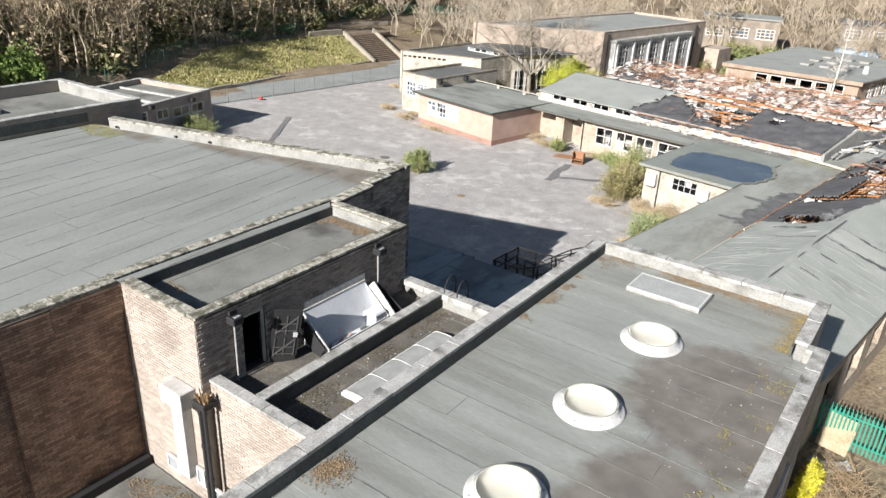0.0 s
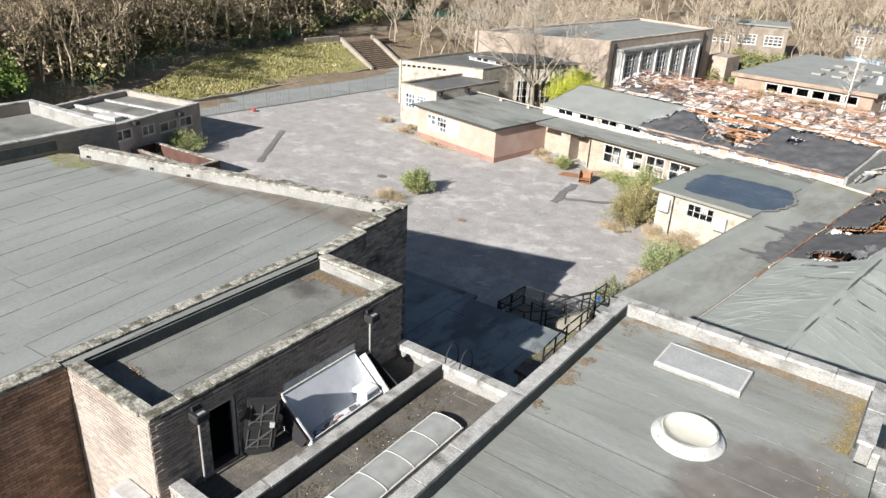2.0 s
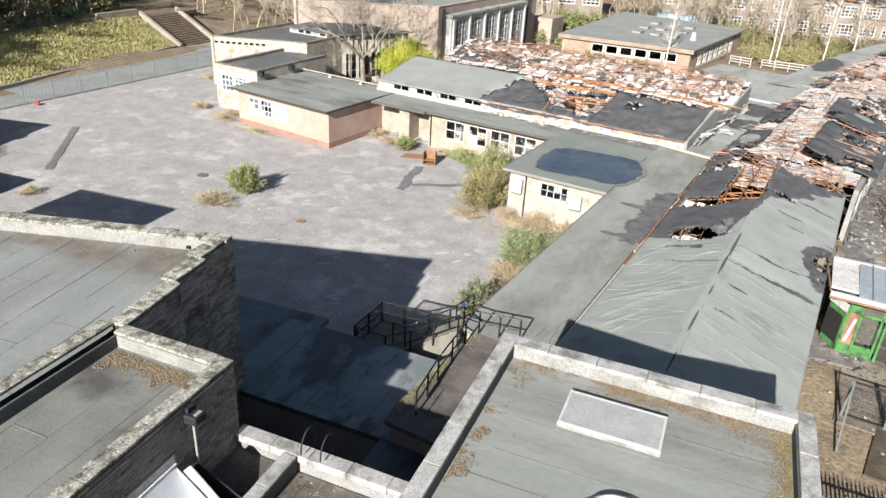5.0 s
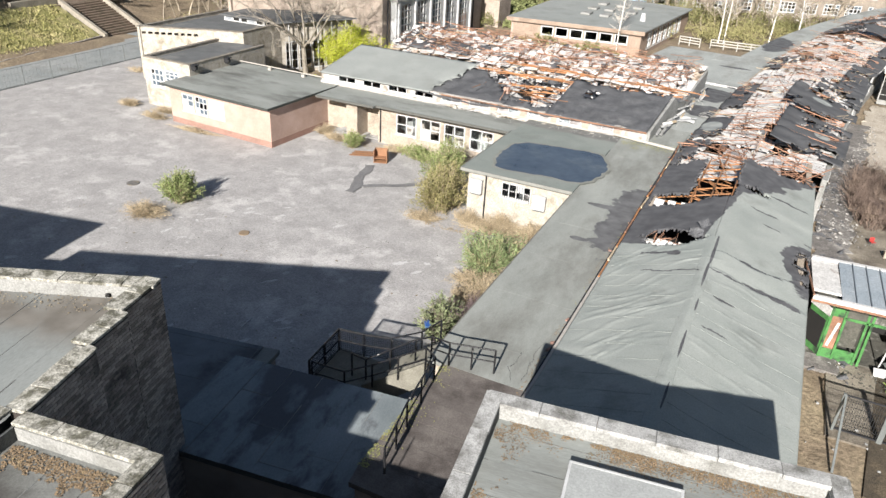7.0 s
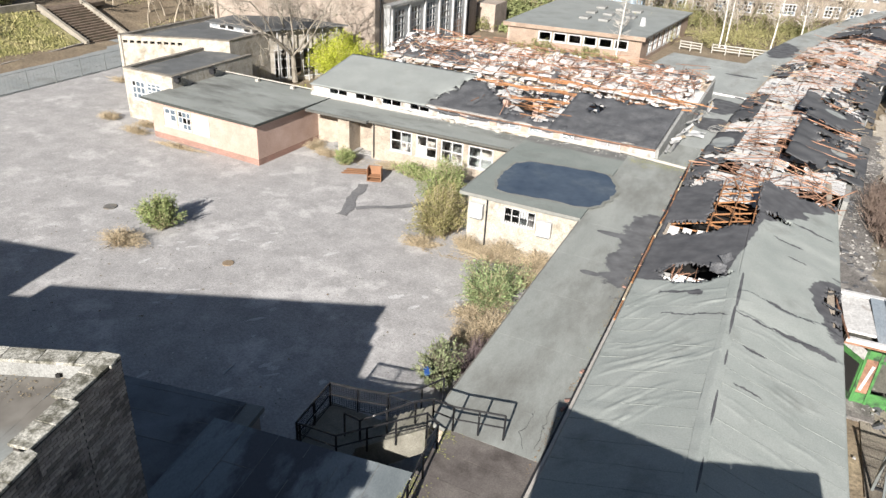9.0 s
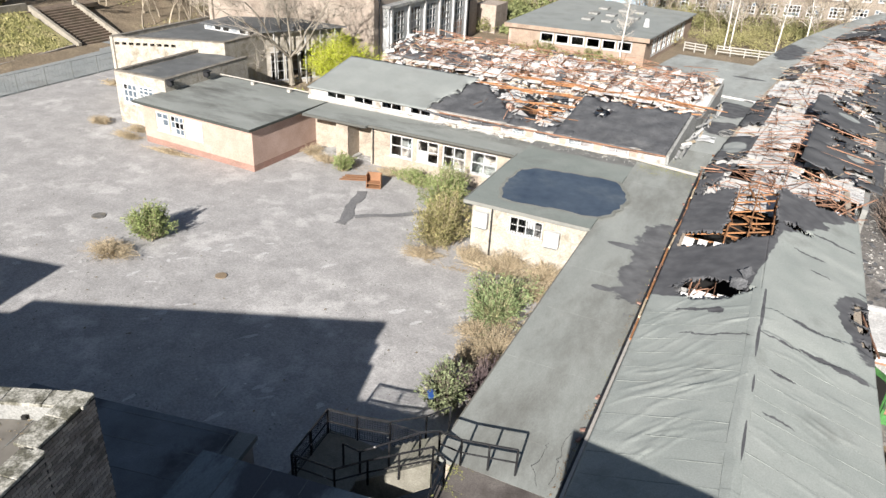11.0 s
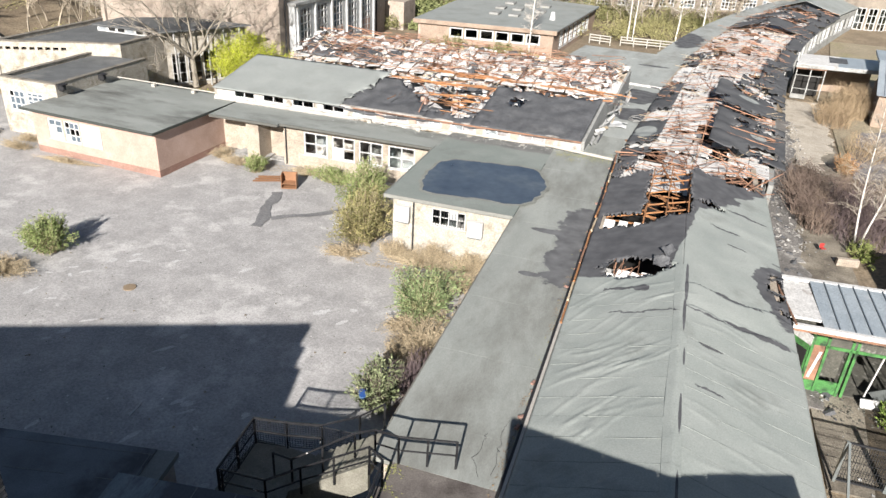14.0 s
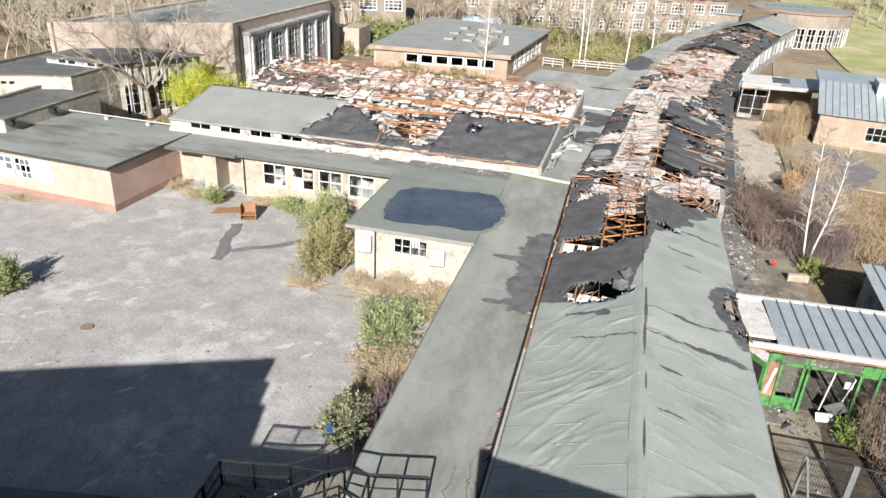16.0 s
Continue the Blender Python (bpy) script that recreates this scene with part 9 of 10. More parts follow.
part("side_head", make(bar, (0.95, -0.1, 2.45), (0.2, 0.95, 2.45), 0.07, 0.42), M_plaster, green, "pale door head")
part("mullion", make(bar, (3.55, -0.02, 0.2), (3.75, -0.02, 2.25), 0.06), M_plaster, green)
part("mullion", make(bar, (4.2, -0.1, 0.3), (4.5, -0.2, 2.1), 0.05), M_plaster, green)
part("leaning_sheet", make(bar, (3.8, -0.2, 0.35), (4.35, -0.5, 0.9), 0.6, 0.03, up=(0, 1, 0)), M_greymetal, green, "leaning grey sheet")
part("fallen_sheet", make(bar, (3.3, -0.55, 0.2), (3.95, -0.7, 0.35), 0.04, 0.45, up=(0, 0, 1)), M_white, green, "torn white sheet")
part("notice", make(box, 4.2, -0.09, 1.5, 4.55, -0.07, 1.85), M_white, green)
part("back_wall", make(box, 0.2, 3.5, 0, 9, 3.7, 2.9), M_dark, green)
ob = part("drain_rod", make(tube, (-0.35, 3.3, 3.4), (-0.1, -1.0, 3.6), 0.05), M_rust, green)
rubble(green, "litter", 26, (0.9, 2.0, -0.7, -0.1), 0.0, (0.03, 0.13), M_conc, 503)
rubble(green, "char_litter", 200, (1.2, 6.0, -1.8, 0.0), 0.0, (0.02, 0.09), M_char, 504)
garden_gate = thing("mesh_gate_fence", "grey steel mesh fence panels beside the range", "fence", pose(14.45, 20.1, 0))
for k in range(4):
    x0, x1 = 0.1 + k * 1.75, 0.1 + (k + 1) * 1.75 - 0.1
    for x in (x0, x1):
        part("post", make(box, x - 0.05, 0.35, 0, x + 0.05, 0.45, 1.85), M_greymetal, garden_gate)
    bm = bmesh.new()
    for z in (0.1, 1.8):
        bar(bm, (x0, 0.4, z), (x1, 0.4, z), 0.06)
    n = 18
    for i in range(1, n):
        x = x0 + (x1 - x0) * i / n
        bar(bm, (x, 0.4, 0.1), (x, 0.4, 1.8), 0.014)
    for z in (0.4, 0.7, 1.0, 1.3, 1.55):
        bar(bm, (x0, 0.4, z), (x1, 0.4, z), 0.014)
    part("mesh_panel", bm, M_blackmetal, garden_gate)
part("brace", make(bar, (0.1, -2.4, 0.05), (0.15, 0.4, 1.8), 0.08), M_greymetal, garden_gate)
shed = thing("zinc_shed", "small zinc-roofed lean-to beside the garden", "shed", pose(19.9, 31.5, 0, 0, 0, 2))
ribbed_roof(shed, 0, 4.5, 0, 4.6, 2.6, 3.1, 0.55)
slab(shed, "wall", [(0.3, 0.3), (4.3, 0.3), (4.3, 4.3), (0.3, 4.3)], -0.1, 2.55, M_conc)
barn = thing("zinc_barn", "brick building with a pale ribbed zinc roof", "building", pose(24.9, 72.2, 0, 0, 0, -8))
ribbed_roof(barn, -0.3, 13, -0.4, 6.5, 3.0, 5.0, 0.62)
slab(barn, "roof_box", [(4.8, 4.5), (13, 4.5), (13, 8), (4.8, 8)], 4.0, 5.6, M_white)
wall(barn, (0, 0), (13, 0), -0.3, 2.95, 0.3, M_pavbrick, [(4.2, 6.2, 0.9, 2.3), (8.2, 10.2, 0.9, 2.3)])
window(barn, (0, 0), (13, 0), 4.2, 6.2, 0.9, 2.3, 3, 2, seed=5)
window(barn, (0, 0), (13, 0), 8.2, 10.2, 0.9, 2.3, 3, 2, seed=6)
wall(barn, (0, 7), (0, 0), -0.3, 3.0, 0.3, M_pavbrick)
slab(barn, "roof_back", [(-0.3, 6.5), (13, 6.5), (13, 13), (-0.3, 13)], 4.7, 4.95, M_zinc)
link2 = thing("covered_link", "burnt covered link with grey sheet roof and glazed front", "building", pose(17.2, 79.7, 0, 0, 0, 0))
slab(link2, "roof", [(5.2, 0.5), (9.2, 0.9), (10.6, 6.9), (6.2, 6.4)], 3.5, 3.62, M_zinc)
slab(link2, "peeled_roof", [(1.2, 0.1), (5.19, 0.49), (6.19, 6.39), (2.4, 6.0)], 3.5, 3.63, M_plaster, "peeled white roof board")
slab(link2, "felt_patch", [(4.6, 2.2), (6.4, 2.5), (6.7, 5.2), (5.0, 5.6)], 3.635, 3.66, M_black)
part("fascia", make(bar, (1.2, 0.02, 3.42), (9.2, 0.8, 3.42), 0.1, 0.34), M_conc, link2)
part("beam", make(bar, (1.3, 0.12, 3.18), (4.2, 0.42, 3.18), 0.1, 0.14), M_rust, link2)
for x in (1.4, 2.75, 4.1, 9.0):
    part("post", make(box, x, 0.4, 0, x + 0.1, 0.5, 3.49), M_conc, link2)
for z in (1.0, 2.4):
    part("transom", make(box, 1.51, 0.42, z, 4.09, 0.47, z + 0.05), M_conc, link2)
part("low_wall", make(box, 1.51, 0.4, 0, 2.74, 0.56, 0.45), M_lining, link2)
# black upright sheet paints the gloom behind the glazed front
part("dark_room", make(box, 1.5, 2.4, 0, 4.2, 2.55, 3.45), M_dark, link2)
part("back_wall", make(box, 4.3, 5.4, 0, 9.5, 5.6, 3.45), M_pavbrick, link2)


def thicket(label, x, y, rx, ry, h, n, seed, material):
    rnd2 = random.Random(seed)
    segs, twigs = [], []
    for _ in range(n):
        a, q = rnd2.uniform(0, 6.3), math.sqrt(rnd2.random())
        px, py = rx * q * math.cos(a), ry * q * math.sin(a)
        e = Vector((px + rnd2.gauss(0, .5), py + rnd2.gauss(0, .5), h * rnd2.uniform(.4, 1)))
        p = Vector((px, py, 0))
        m = p.lerp(e, .5) + Vector((rnd2.gauss(0, .15), rnd2.gauss(0, .15), 0.1))
        segs += [(p, m, .02, .014), (m, e, .014, .006)]
        for _ in range(3):
            s = m.lerp(e, rnd2.random())
            twigs.append((s, s + Vector((rnd2.gauss(0, .4), rnd2.gauss(0, .4), rnd2.uniform(.1, .5))), .009, .004))
    t = thing("bramble_thicket", label, "shrub", pose(x, y, 0), "thickets")
    for nm, ss in (("cane_growth", segs), ("twig_growth", twigs)):
        o = new(nm, raw_mesh(nm, *limbs_mesh(ss, 3), material))
        o.parent = t


M_bramble = surface("purple_brown_stem", (0.125, 0.092, 0.076), (0.175, 0.13, 0.105), (0.27, 0.205, 0.155), size=1, fine=0.1, rough=1, bump=0)
M_straw = surface("straw_stem", (0.26, 0.19, 0.115), (0.33, 0.25, 0.16), (0.17, 0.115, 0.075), size=1, fine=0.1, rough=1, bump=0)
thicket("tangled bare reddish brambles beside the path", 16.9, 48.6, 1.5, 5.4, 1.8, 900, 1, M_bramble)
thicket("tangled bare brown brambles beside the birches", 20.6, 49.5, 2.0, 4.5, 1.3, 380, 2, M_bramble)
thicket("dark bare twigs tangled round the white birches", 19.6, 45.0, 2.2, 3.6, 2.3, 420, 7, M_darkstem)
thicket("straw-coloured dead growth beyond the birches", 25.0, 48, 3.4, 8.0, 1.4, 1200, 3, M_straw)
thicket("straw-coloured dead bush beside the link", 23.6, 75.6, 1.7, 2.2, 3.0, 520, 4, M_straw)
thicket("brown tangled bush before the link", 21.6, 71.5, 1.5, 2.2, 2.0, 300, 8, M_straw)
thicket("tall dry bush beside the path", 22.8, 62, 1.6, 2.4, 1.8, 140, 5, M_straw)
thicket("tangled brown stems beside the mesh fence", 19.4, 23.7, 1.9, 2.2, 2.2, 420, 6, M_bramble)
thicket("dead stems below the green link", 21.5, 26.0, 2.4, 1.5, 1.7, 320, 7, M_bramble)
shrub("garden_bush", "green bush below the green link", 17.4, 24.6, 0, 1.0, 0.9, 0.8, 900, leaf_mat("fresh_leaf", (0.13, 0.20, 0.04), (0.2, 0.27, 0.07), (0.1, 0.13, 0.03)), 30, 80)
shrub("ivy_clump", "yellow-green ivy round the birch feet", 18.9, 40.8, 0, 0.8, 1.6, 1.0, 900, leaf_mat("ivy_leaf", (0.14, 0.17, 0.05), (0.22, 0.24, 0.08), (0.08, 0.1, 0.03)), 31, 40)
shrub("dark_bush", "dark evergreen bush in the garden shade", 21.5, 38.5, 0, 1.8, 1.8, 1.4, 1400, M_leafdark, 32, 100)
shrub("dead_weed_clump", "orange-brown bush by the path", 20.3, 56.5, 0, 1.0, 1.3, 1.6, 900, leaf_mat("russet_leaf", (0.30, 0.16, 0.07), (0.38, 0.22, 0.11), (0.2, 0.1, 0.05)), 33, 160)
chair = thing("plastic_chair", "small red plastic chair abandoned on the path", "chair", pose(16.75, 40.8, 0, 0, 0, 25) @ Matrix.Diagonal((0.68, 0.68, 0.68, 1)))
M_redpl = plain("red_plastic", (0.42, 0.05, 0.045), 0.4)
part("seat", bevelled(make(box, -0.22, -0.2, 0.4, 0.22, 0.2, 0.44), 0.015), M_redpl, chair)
part("backrest", bevelled(make(box, -0.22, 0.2, 0.44, 0.22, 0.24, 0.8), 0.015), M_redpl, chair)
for x in (-0.19, 0.19):
    for y in (-0.17, 0.17):
        part("leg", make(tube, (x, y, 0), (x, y, 0.4), 0.015, sides=6), M_greymetal, chair)
planter = thing("brick_planter", "low buff brick planter edge by the birches", "planter", pose(17.9, 39.5, 0, 0, 0, 8))
part("kerb", bevelled(make(box, -0.6, -0.15, 0, 0.6, 0.15, 0.45), 0.02), M_buff, planter)

# palisade fence and yellow hedge below the classroom block
pal = thing("palisade_fence", "green steel palisade fence by the rubble-strewn path", "fence", NEAR @ pose(13.95, 10.4, 0, 0, 0, -2))
for z in (0.4, 1.55):
    part("rail", make(bar, (0, 0, z), (6, 0, z), 0.05, 0.07), M_bright_green, pal)
for k in range(40):
    x = 0.05 + k * 0.15
    bm = bmesh.new()
    box(bm, x - 0.035, -0.06, 0.05, x + 0.035, -0.035, 1.8)
    bar(bm, (x, -0.047, 1.8), (x, -0.047, 1.95), 0.03)
    part("pale", bm, M_bright_green, pal)
for x in (0.02, 2.75, 5.5):
    part("post", make(box, x - 0.04, 0.0, 0, x + 0.04, 0.09, 1.75), M_bright_green, pal)
p = NEAR @ Vector((14.4, 5.9, 0))
shrub("yellow_conifer", "narrow bright yellow conifer hedge by the wall", p.x, p.y, 0, 0.4, 1.7, 1.7, 9000, leaf_mat("golden_leaf", (0.50, 0.47, 0.03), (0.60, 0.55, 0.05), (0.34, 0.34, 0.02)), 61, 160, size=(0.022, 0.05))
p = NEAR @ Vector((15.4, 7.0, 0))
thicket("pale dead grass and cuttings on the path", p.x, p.y, 0.9, 1.4, 0.5, 160, 62, M_straw)
for k, (u, v, s, mm) in enumerate(((14.7, 8.2, 0.4, M_white), (15.3, 9.0, 0.35, M_white), (14.3, 8.0, 0.3, M_redpl), (14.9, 7.3, 0.3, M_plaster), (14.5, 8.7, 0.35, M_conc))):
    j = thing("refuse_sheet", "crumpled scrap lying on the path", "litter", NEAR @ pose(u, v, 0.02, 0, 0, 40 * k), "litter")
    bm = bmesh.new()
    g = [[bm.verts.new(((a - 2) * s / 2, (b - 2) * s / 2.6, 0.04 + 0.12 * abs(noise.noise(Vector((a, b, k * 3.3)))))) for b in range(5)] for a in range(5)]
    for a in range(4):
        for b in range(4):
            bm.faces.new((g[a][b], g[a + 1][b], g[a + 1][b + 1], g[a][b + 1]))
    ob = part("sheet", bm, mm, j)
    ob.modifiers.new("thickness", "SOLIDIFY").thickness = 0.015
bd = thing("chipboard_sheet", "pale chipboard sheet leaning on the palisade fence", "board", NEAR @ pose(14.1, 10.0, 0.0, 62, 0, -10))
part("board", make(box, 0, 0, 0, 1.2, 1.5, 0.02), M_leafdry, bd)
window(block, (14.06, -12), (14.06, 2.0), 9.4, 11.2, 4.2, 6.2, 2, 2, seed=9, inset=-0.03, broken=0.0)

# ---- clutter ----
def disc(name, label, x, y, r, material, z=0.0):
    bm = bmesh.new()
    n = 26
    ring = lambda q, zz: [bm.verts.new((x + q * r * (1 + 0.08 * noise.noise(Vector((math.cos(k * math.tau / n) * 2, math.sin(k * math.tau / n) * 2, x)))) * math.cos(k * math.tau / n), y + q * r * math.sin(k * math.tau / n), zz)) for k in range(n)]
    a, b = ring(1, z - 0.02), ring(0.96, z + 0.03)
    bm.faces.new(b)
    for k in range(n):
        bm.faces.new((a[k], a[(k + 1) % n], b[(k + 1) % n], b[k]))
    tagged(part(name, bm, material), label, "cover")


M_drain = surface("silted_drain", (0.10, 0.095, 0.09), (0.15, 0.14, 0.13), (0.2, 0.17, 0.12), size=0.3, fine=0.04, rough=0.95)
disc("drain_cover", "rusty drain cover set in the tarmac", -16.95, 21.9, 0.32, plain("brown_iron", (0.24, 0.18, 0.12)))
disc("drain_cover", "dark iron drain cover in the tarmac", -27.86, 23.8, 0.42, M_drain)
M_patch = surface("damp_tarmac", (0.135, 0.133, 0.135), (0.175, 0.172, 0.172), size=1, fine=0.1, rough=0.7)


def stain(name, label, pts, width, seed, material):
    bm = bmesh.new()
    L, R = [], []
    for i, (x, y) in enumerate(pts):
        nx, ny = pts[min(i + 1, len(pts) - 1)], pts[max(i - 1, 0)]
        d = (Vector(nx) - Vector(ny)).normalized()
        w = width * (0.7 + 0.6 * noise.noise(Vector((i * 0.6, seed, 0)))) + 0.05
        L.append(bm.verts.new((x - d.y * w, y + d.x * w, 0.014 + 0.005 * seed)))
        R.append(bm.verts.new((x + d.y * w, y - d.x * w, 0.014 + 0.005 * seed)))
    for i in range(len(pts) - 1):
        bm.faces.new((R[i], R[i + 1], L[i + 1], L[i]))
    tagged(part(name, bm, material), label, "patch", kind="structure")


stain("tar_strip", "dark repair strip across the tarmac", [(-37.1 - 0.61 * k, 17.9 + 0.605 * k) for k in range(13)], 0.3, 1, M_patch)
stain("damp_patch", "dark damp streak on the tarmac", [(-16.5 + 0.15 * k + 0.12 * math.sin(k), 35.3 - 0.5 * k) for k in range(11)], 0.42, 2, M_patch)
stain("damp_patch", "dark damp streak on the tarmac", [(-14.8 + 0.42 * k, 31.6 + 0.33 * k + 0.12 * math.sin(k)) for k in range(9)], 0.26, 3, M_patch)
box_t = thing("broken_cabinet", "upturned orange-brown wooden cabinet on the tarmac", "cabinet", pose(-16.2, 36.4, 0, 0, 0, 20))
M_cab = plain("orange_wood", (0.27, 0.14, 0.075), 0.6)
for b in ((-0.5, 0.31, 0, 0.5, 0.35, 0.95), (-0.5, -0.35, 0, -0.46, 0.309, 0.95), (0.46, -0.35, 0, 0.5, 0.309, 0.95), (-0.459, -0.35, 0, 0.459, 0.309, 0.04), (-0.459, -0.3, 0.3, 0.459, 0.309, 0.34)):
    part("panel", make(box, *b), M_cab, box_t)
plank = thing("wooden_boards", "loose orange boards lying on the tarmac", "boards", pose(-18.2, 36.9, 0.02, 0, 0, 25))
for k in range(3):
    part("board", make(box, -0.9 + 0.15 * k, -0.4 + 0.3 * k, 0.03 * k, 0.9 + 0.1 * k, -0.15 + 0.3 * k, 0.03 + 0.03 * k), M_cab, plank)
scrap = thing("paper_scrap", "torn white paper lying on the tarmac", "litter", pose(-10.95, 32.5, 0.015, 0, 0, 20), "litter")
part("sheet", make(box, -0.2, -0.12, 0, 0.2, 0.12, 0.02), M_white, scrap)
stick = thing("white_stick", "thin white rod lying on the tarmac", "rod", pose(-10.7, 14.65, 0.03, 0, 0, 97))
part("rod", make(tube, (-0.45, 0, 0), (0.45, 0, 0), 0.025), M_white, stick)
bag = thing("red_sack", "crumpled red sack at the fence foot", "sack", pose(-52.6, 27.0, 0))
bm = bmesh.new()
bmesh.ops.create_icosphere(bm, subdivisions=2, radius=0.28)
for v in bm.verts:
    v.co = Vector((v.co.x * 1.2, v.co.y * 0.8, max(0, v.co.z * 0.6 + 0.2) + 0.08 * noise.noise(v.co * 4)))
part("sack", bm, M_redpl, bag)
barrel = thing("blue_bin", "blue plastic drum half hidden in a bush", "drum", pose(-2.4, 19.3, 0))
part("drum", bevelled(make(tube, (0, 0, 0), (0, 0, 0.95), 0.29, sides=16), 0.02), plain("blue_plastic", (0.02, 0.06, 0.20), 0.4), barrel)

# moss, leaf litter and crumbs on the roofs
M_moss = surface("dry_moss", (0.17, 0.125, 0.08), (0.25, 0.18, 0.11), (0.22, 0.20, 0.09), size=0.4, fine=0.03, rough=1.0, stain=(0.58, 0.75), island=0.3, bump=0)


def litter(parent, name, label, n, region, z, seed, material, fn=None, size=(0.012, 0.042)):
    r = random.Random(seed)
    verts, faces = [], []
    for _ in range(n):
        x, y = r.uniform(region[0], region[1]), r.uniform(region[2], region[3])
        if fn and not fn(x, y, r):
            continue
        s, a = r.uniform(*size), r.uniform(0, 6.3)
        k = len(verts)
        for i in range(4):
            t = a + i * math.pi / 2
            verts.append((x + s * math.cos(t) * r.uniform(.5, 1), y + s * math.sin(t) * r.uniform(.5, 1), z + 0.008 + r.uniform(0, 0.02)))
        faces.append((k, k + 1, k + 2, k + 3))
    ob = new(name, raw_mesh(name, verts, faces, material))
    ob.matrix_world = NEAR if parent is None else parent
    tagged(ob, label, "litter", kind="stuff")


patchy = lambda s, c, k: (lambda x, y, r: fbm(x, y, s, k) + 0.25 * r.random() > c)
zr = zm - 0.475
soft_edge = lambda d, w, x, y, r, k: r.random() < math.exp(-max(0.0, d) / w * (1.4 - 1.1 * fbm(x, y, 0.9, k))) * (0.45 + 0.9 * max(0, 0.5 + fbm(x, y, 2.2, k + 3)))
litter(None, "moss_litter", "brown moss and leaf litter along the parapet", 34000, (8.6, 13.08, 2.0, 4.9), zr, 1, M_moss, lambda x, y, r: soft_edge(4.75 - y, 0.34, x, y, r, 2), (0.008, 0.03))
litter(None, "moss_litter", "ochre and green moss in the roof corner", 16000, (11.4, 13.08, 1.9, 4.9), zr, 31, surface("ochre_moss", (0.21, 0.155, 0.07), (0.26, 0.205, 0.08), (0.17, 0.12, 0.06), size=0.4, fine=0.03, rough=1.0, bump=0, island=0.3), lambda x, y, r: soft_edge(13.0 - x, 0.32, x, y, r, 4), (0.008, 0.028))
litter(None, "moss_litter", "brown moss along the parapet", 9000, (6.0, 9.6, 4.0, 4.9), zr, 2, M_moss, lambda x, y, r: fbm(x, y, 0.8, 5) > -0.1 and soft_edge(4.8 - y, 0.2, x, y, r, 5), (0.008, 0.03))
litter(None, "moss_litter", "brown moss beside the upstand", 12000, (5.92, 6.9, -1.5, 4.6), zr, 3, M_moss, lambda x, y, r: fbm(x, y, 0.8, 6) > 0.05 and soft_edge(x - 6.1, 0.3, x, y, r, 6), (0.008, 0.03))
litter(None, "moss_litter", "brown moss beside the upstand", 9000, (5.92, 6.9, -10.6, -9.3), zr, 4, M_moss, lambda x, y, r: soft_edge(math.hypot(x - 6.25, (y + 9.9) * 0.8) - 0.15, 0.18, x, y, r, 7), (0.008, 0.03))
litter(None, "moss_litter", "moss and leaves on the low annexe roof", 9000, (-3.1, 1.5, -12.0, -9.0), 2.06, 32, M_moss, lambda x, y, r: fbm(x, y, 0.7, 13) > 0.08 and r.random() < 0.8, (0.01, 0.04))
litter(None, "moss_litter", "yellow-green moss on the roof edge", 2500, (12.6, 13.6, -6, 1.2), zr, 5, surface("yellow_moss", (0.19, 0.16, 0.07), (0.25, 0.215, 0.095), size=0.3, fine=0.03, rough=1.0, bump=0), patchy(1.1, 0.3, 8))
litter(None, "moss_litter", "moss and leaves on the stage roof", 5000, (-3.3, -0.5, -1.6, -0.2), ztop - 0.455, 6, M_moss, lambda x, y, r: y > -0.75 - 0.5 * fbm(x, y, 1.2, 3))
litter(None, "roof_crumbs", "pale crumbs on the stained felt", 240, (9.8, 13.5, -6.0, 1.5), zr, 18, M_plaster, patchy(0.5, 0.1, 12), (0.008, 0.025))
litter(None, "moss_litter", "moss in the roof corner", 250, (-3.1, -2.2, -8.3, -7.4), ztop - 0.455, 7, M_moss)
litter(None, "roof_crumbs", "pale crumbs and litter on the dirty felt", 380, (1.95, 5.3, -8, 0.0), 6.055, 8, M_plaster, patchy(0.6, 0.05, 9), (0.01, 0.035))
litter(None, "moss_litter", "moss and dirt on the link roof", 7000, (1.95, 5.3, -8, 0.0), 6.053, 9, surface("black_mud", (0.06, 0.052, 0.04), (0.10, 0.085, 0.06), (0.15, 0.13, 0.06), size=0.4, fine=0.03, rough=1.0, bump=0), patchy(0.5, 0.1, 10), (0.012, 0.05))
litter(None, "moss_litter", "moss on the link roof", 700, (0.1, 1.5, -1.3, 0.05), 6.123, 10, M_moss, patchy(0.8, 0.1, 11))
litter(None, "moss_litter", "moss on the hall roof corner", 3000, (-22.4, -19.0, -1.2, 0.9), ztop - 0.49, 11, surface("green_moss", (0.26, 0.26, 0.05), (0.32, 0.28, 0.08), (0.3, 0.2, 0.1), size=0.8, fine=0.03, rough=1.0, bump=0), lambda x, y, r: y > -0.5 + 0.3 * fbm(x, y, 1, 4) + abs(x + 20.6) * 0.3)
litter(None, "dirt_litter", "dark dirt along the hall parapet", 2400, (-15, -4.9, 1.6, 5.3), ztop - 0.492, 12, M_soil, lambda x, y, r: y > 5.15 - (-4.9 - x) * 0.281 - 0.55 + 0.35 * fbm(x, y, .6, 4))
litter(Matrix.Identity(4), "verge_litter", "brown leaf litter along the corridor foot", 9000, (-2.6, -0.1, 16.5, 30.5), 0.0, 13, M_leafdry, lambda x, y, r: x > -1.2 - 1.2 * fbm(x, y, .4, 5), (0.02, 0.07))
litter(Matrix.Identity(4), "verge_litter", "straw litter below the hut wall", 3000, (-8, -0.2, 28.6, 30.7), 0.0, 14, M_leafdry, patchy(0.5, -0.05, 6), (0.02, 0.07))
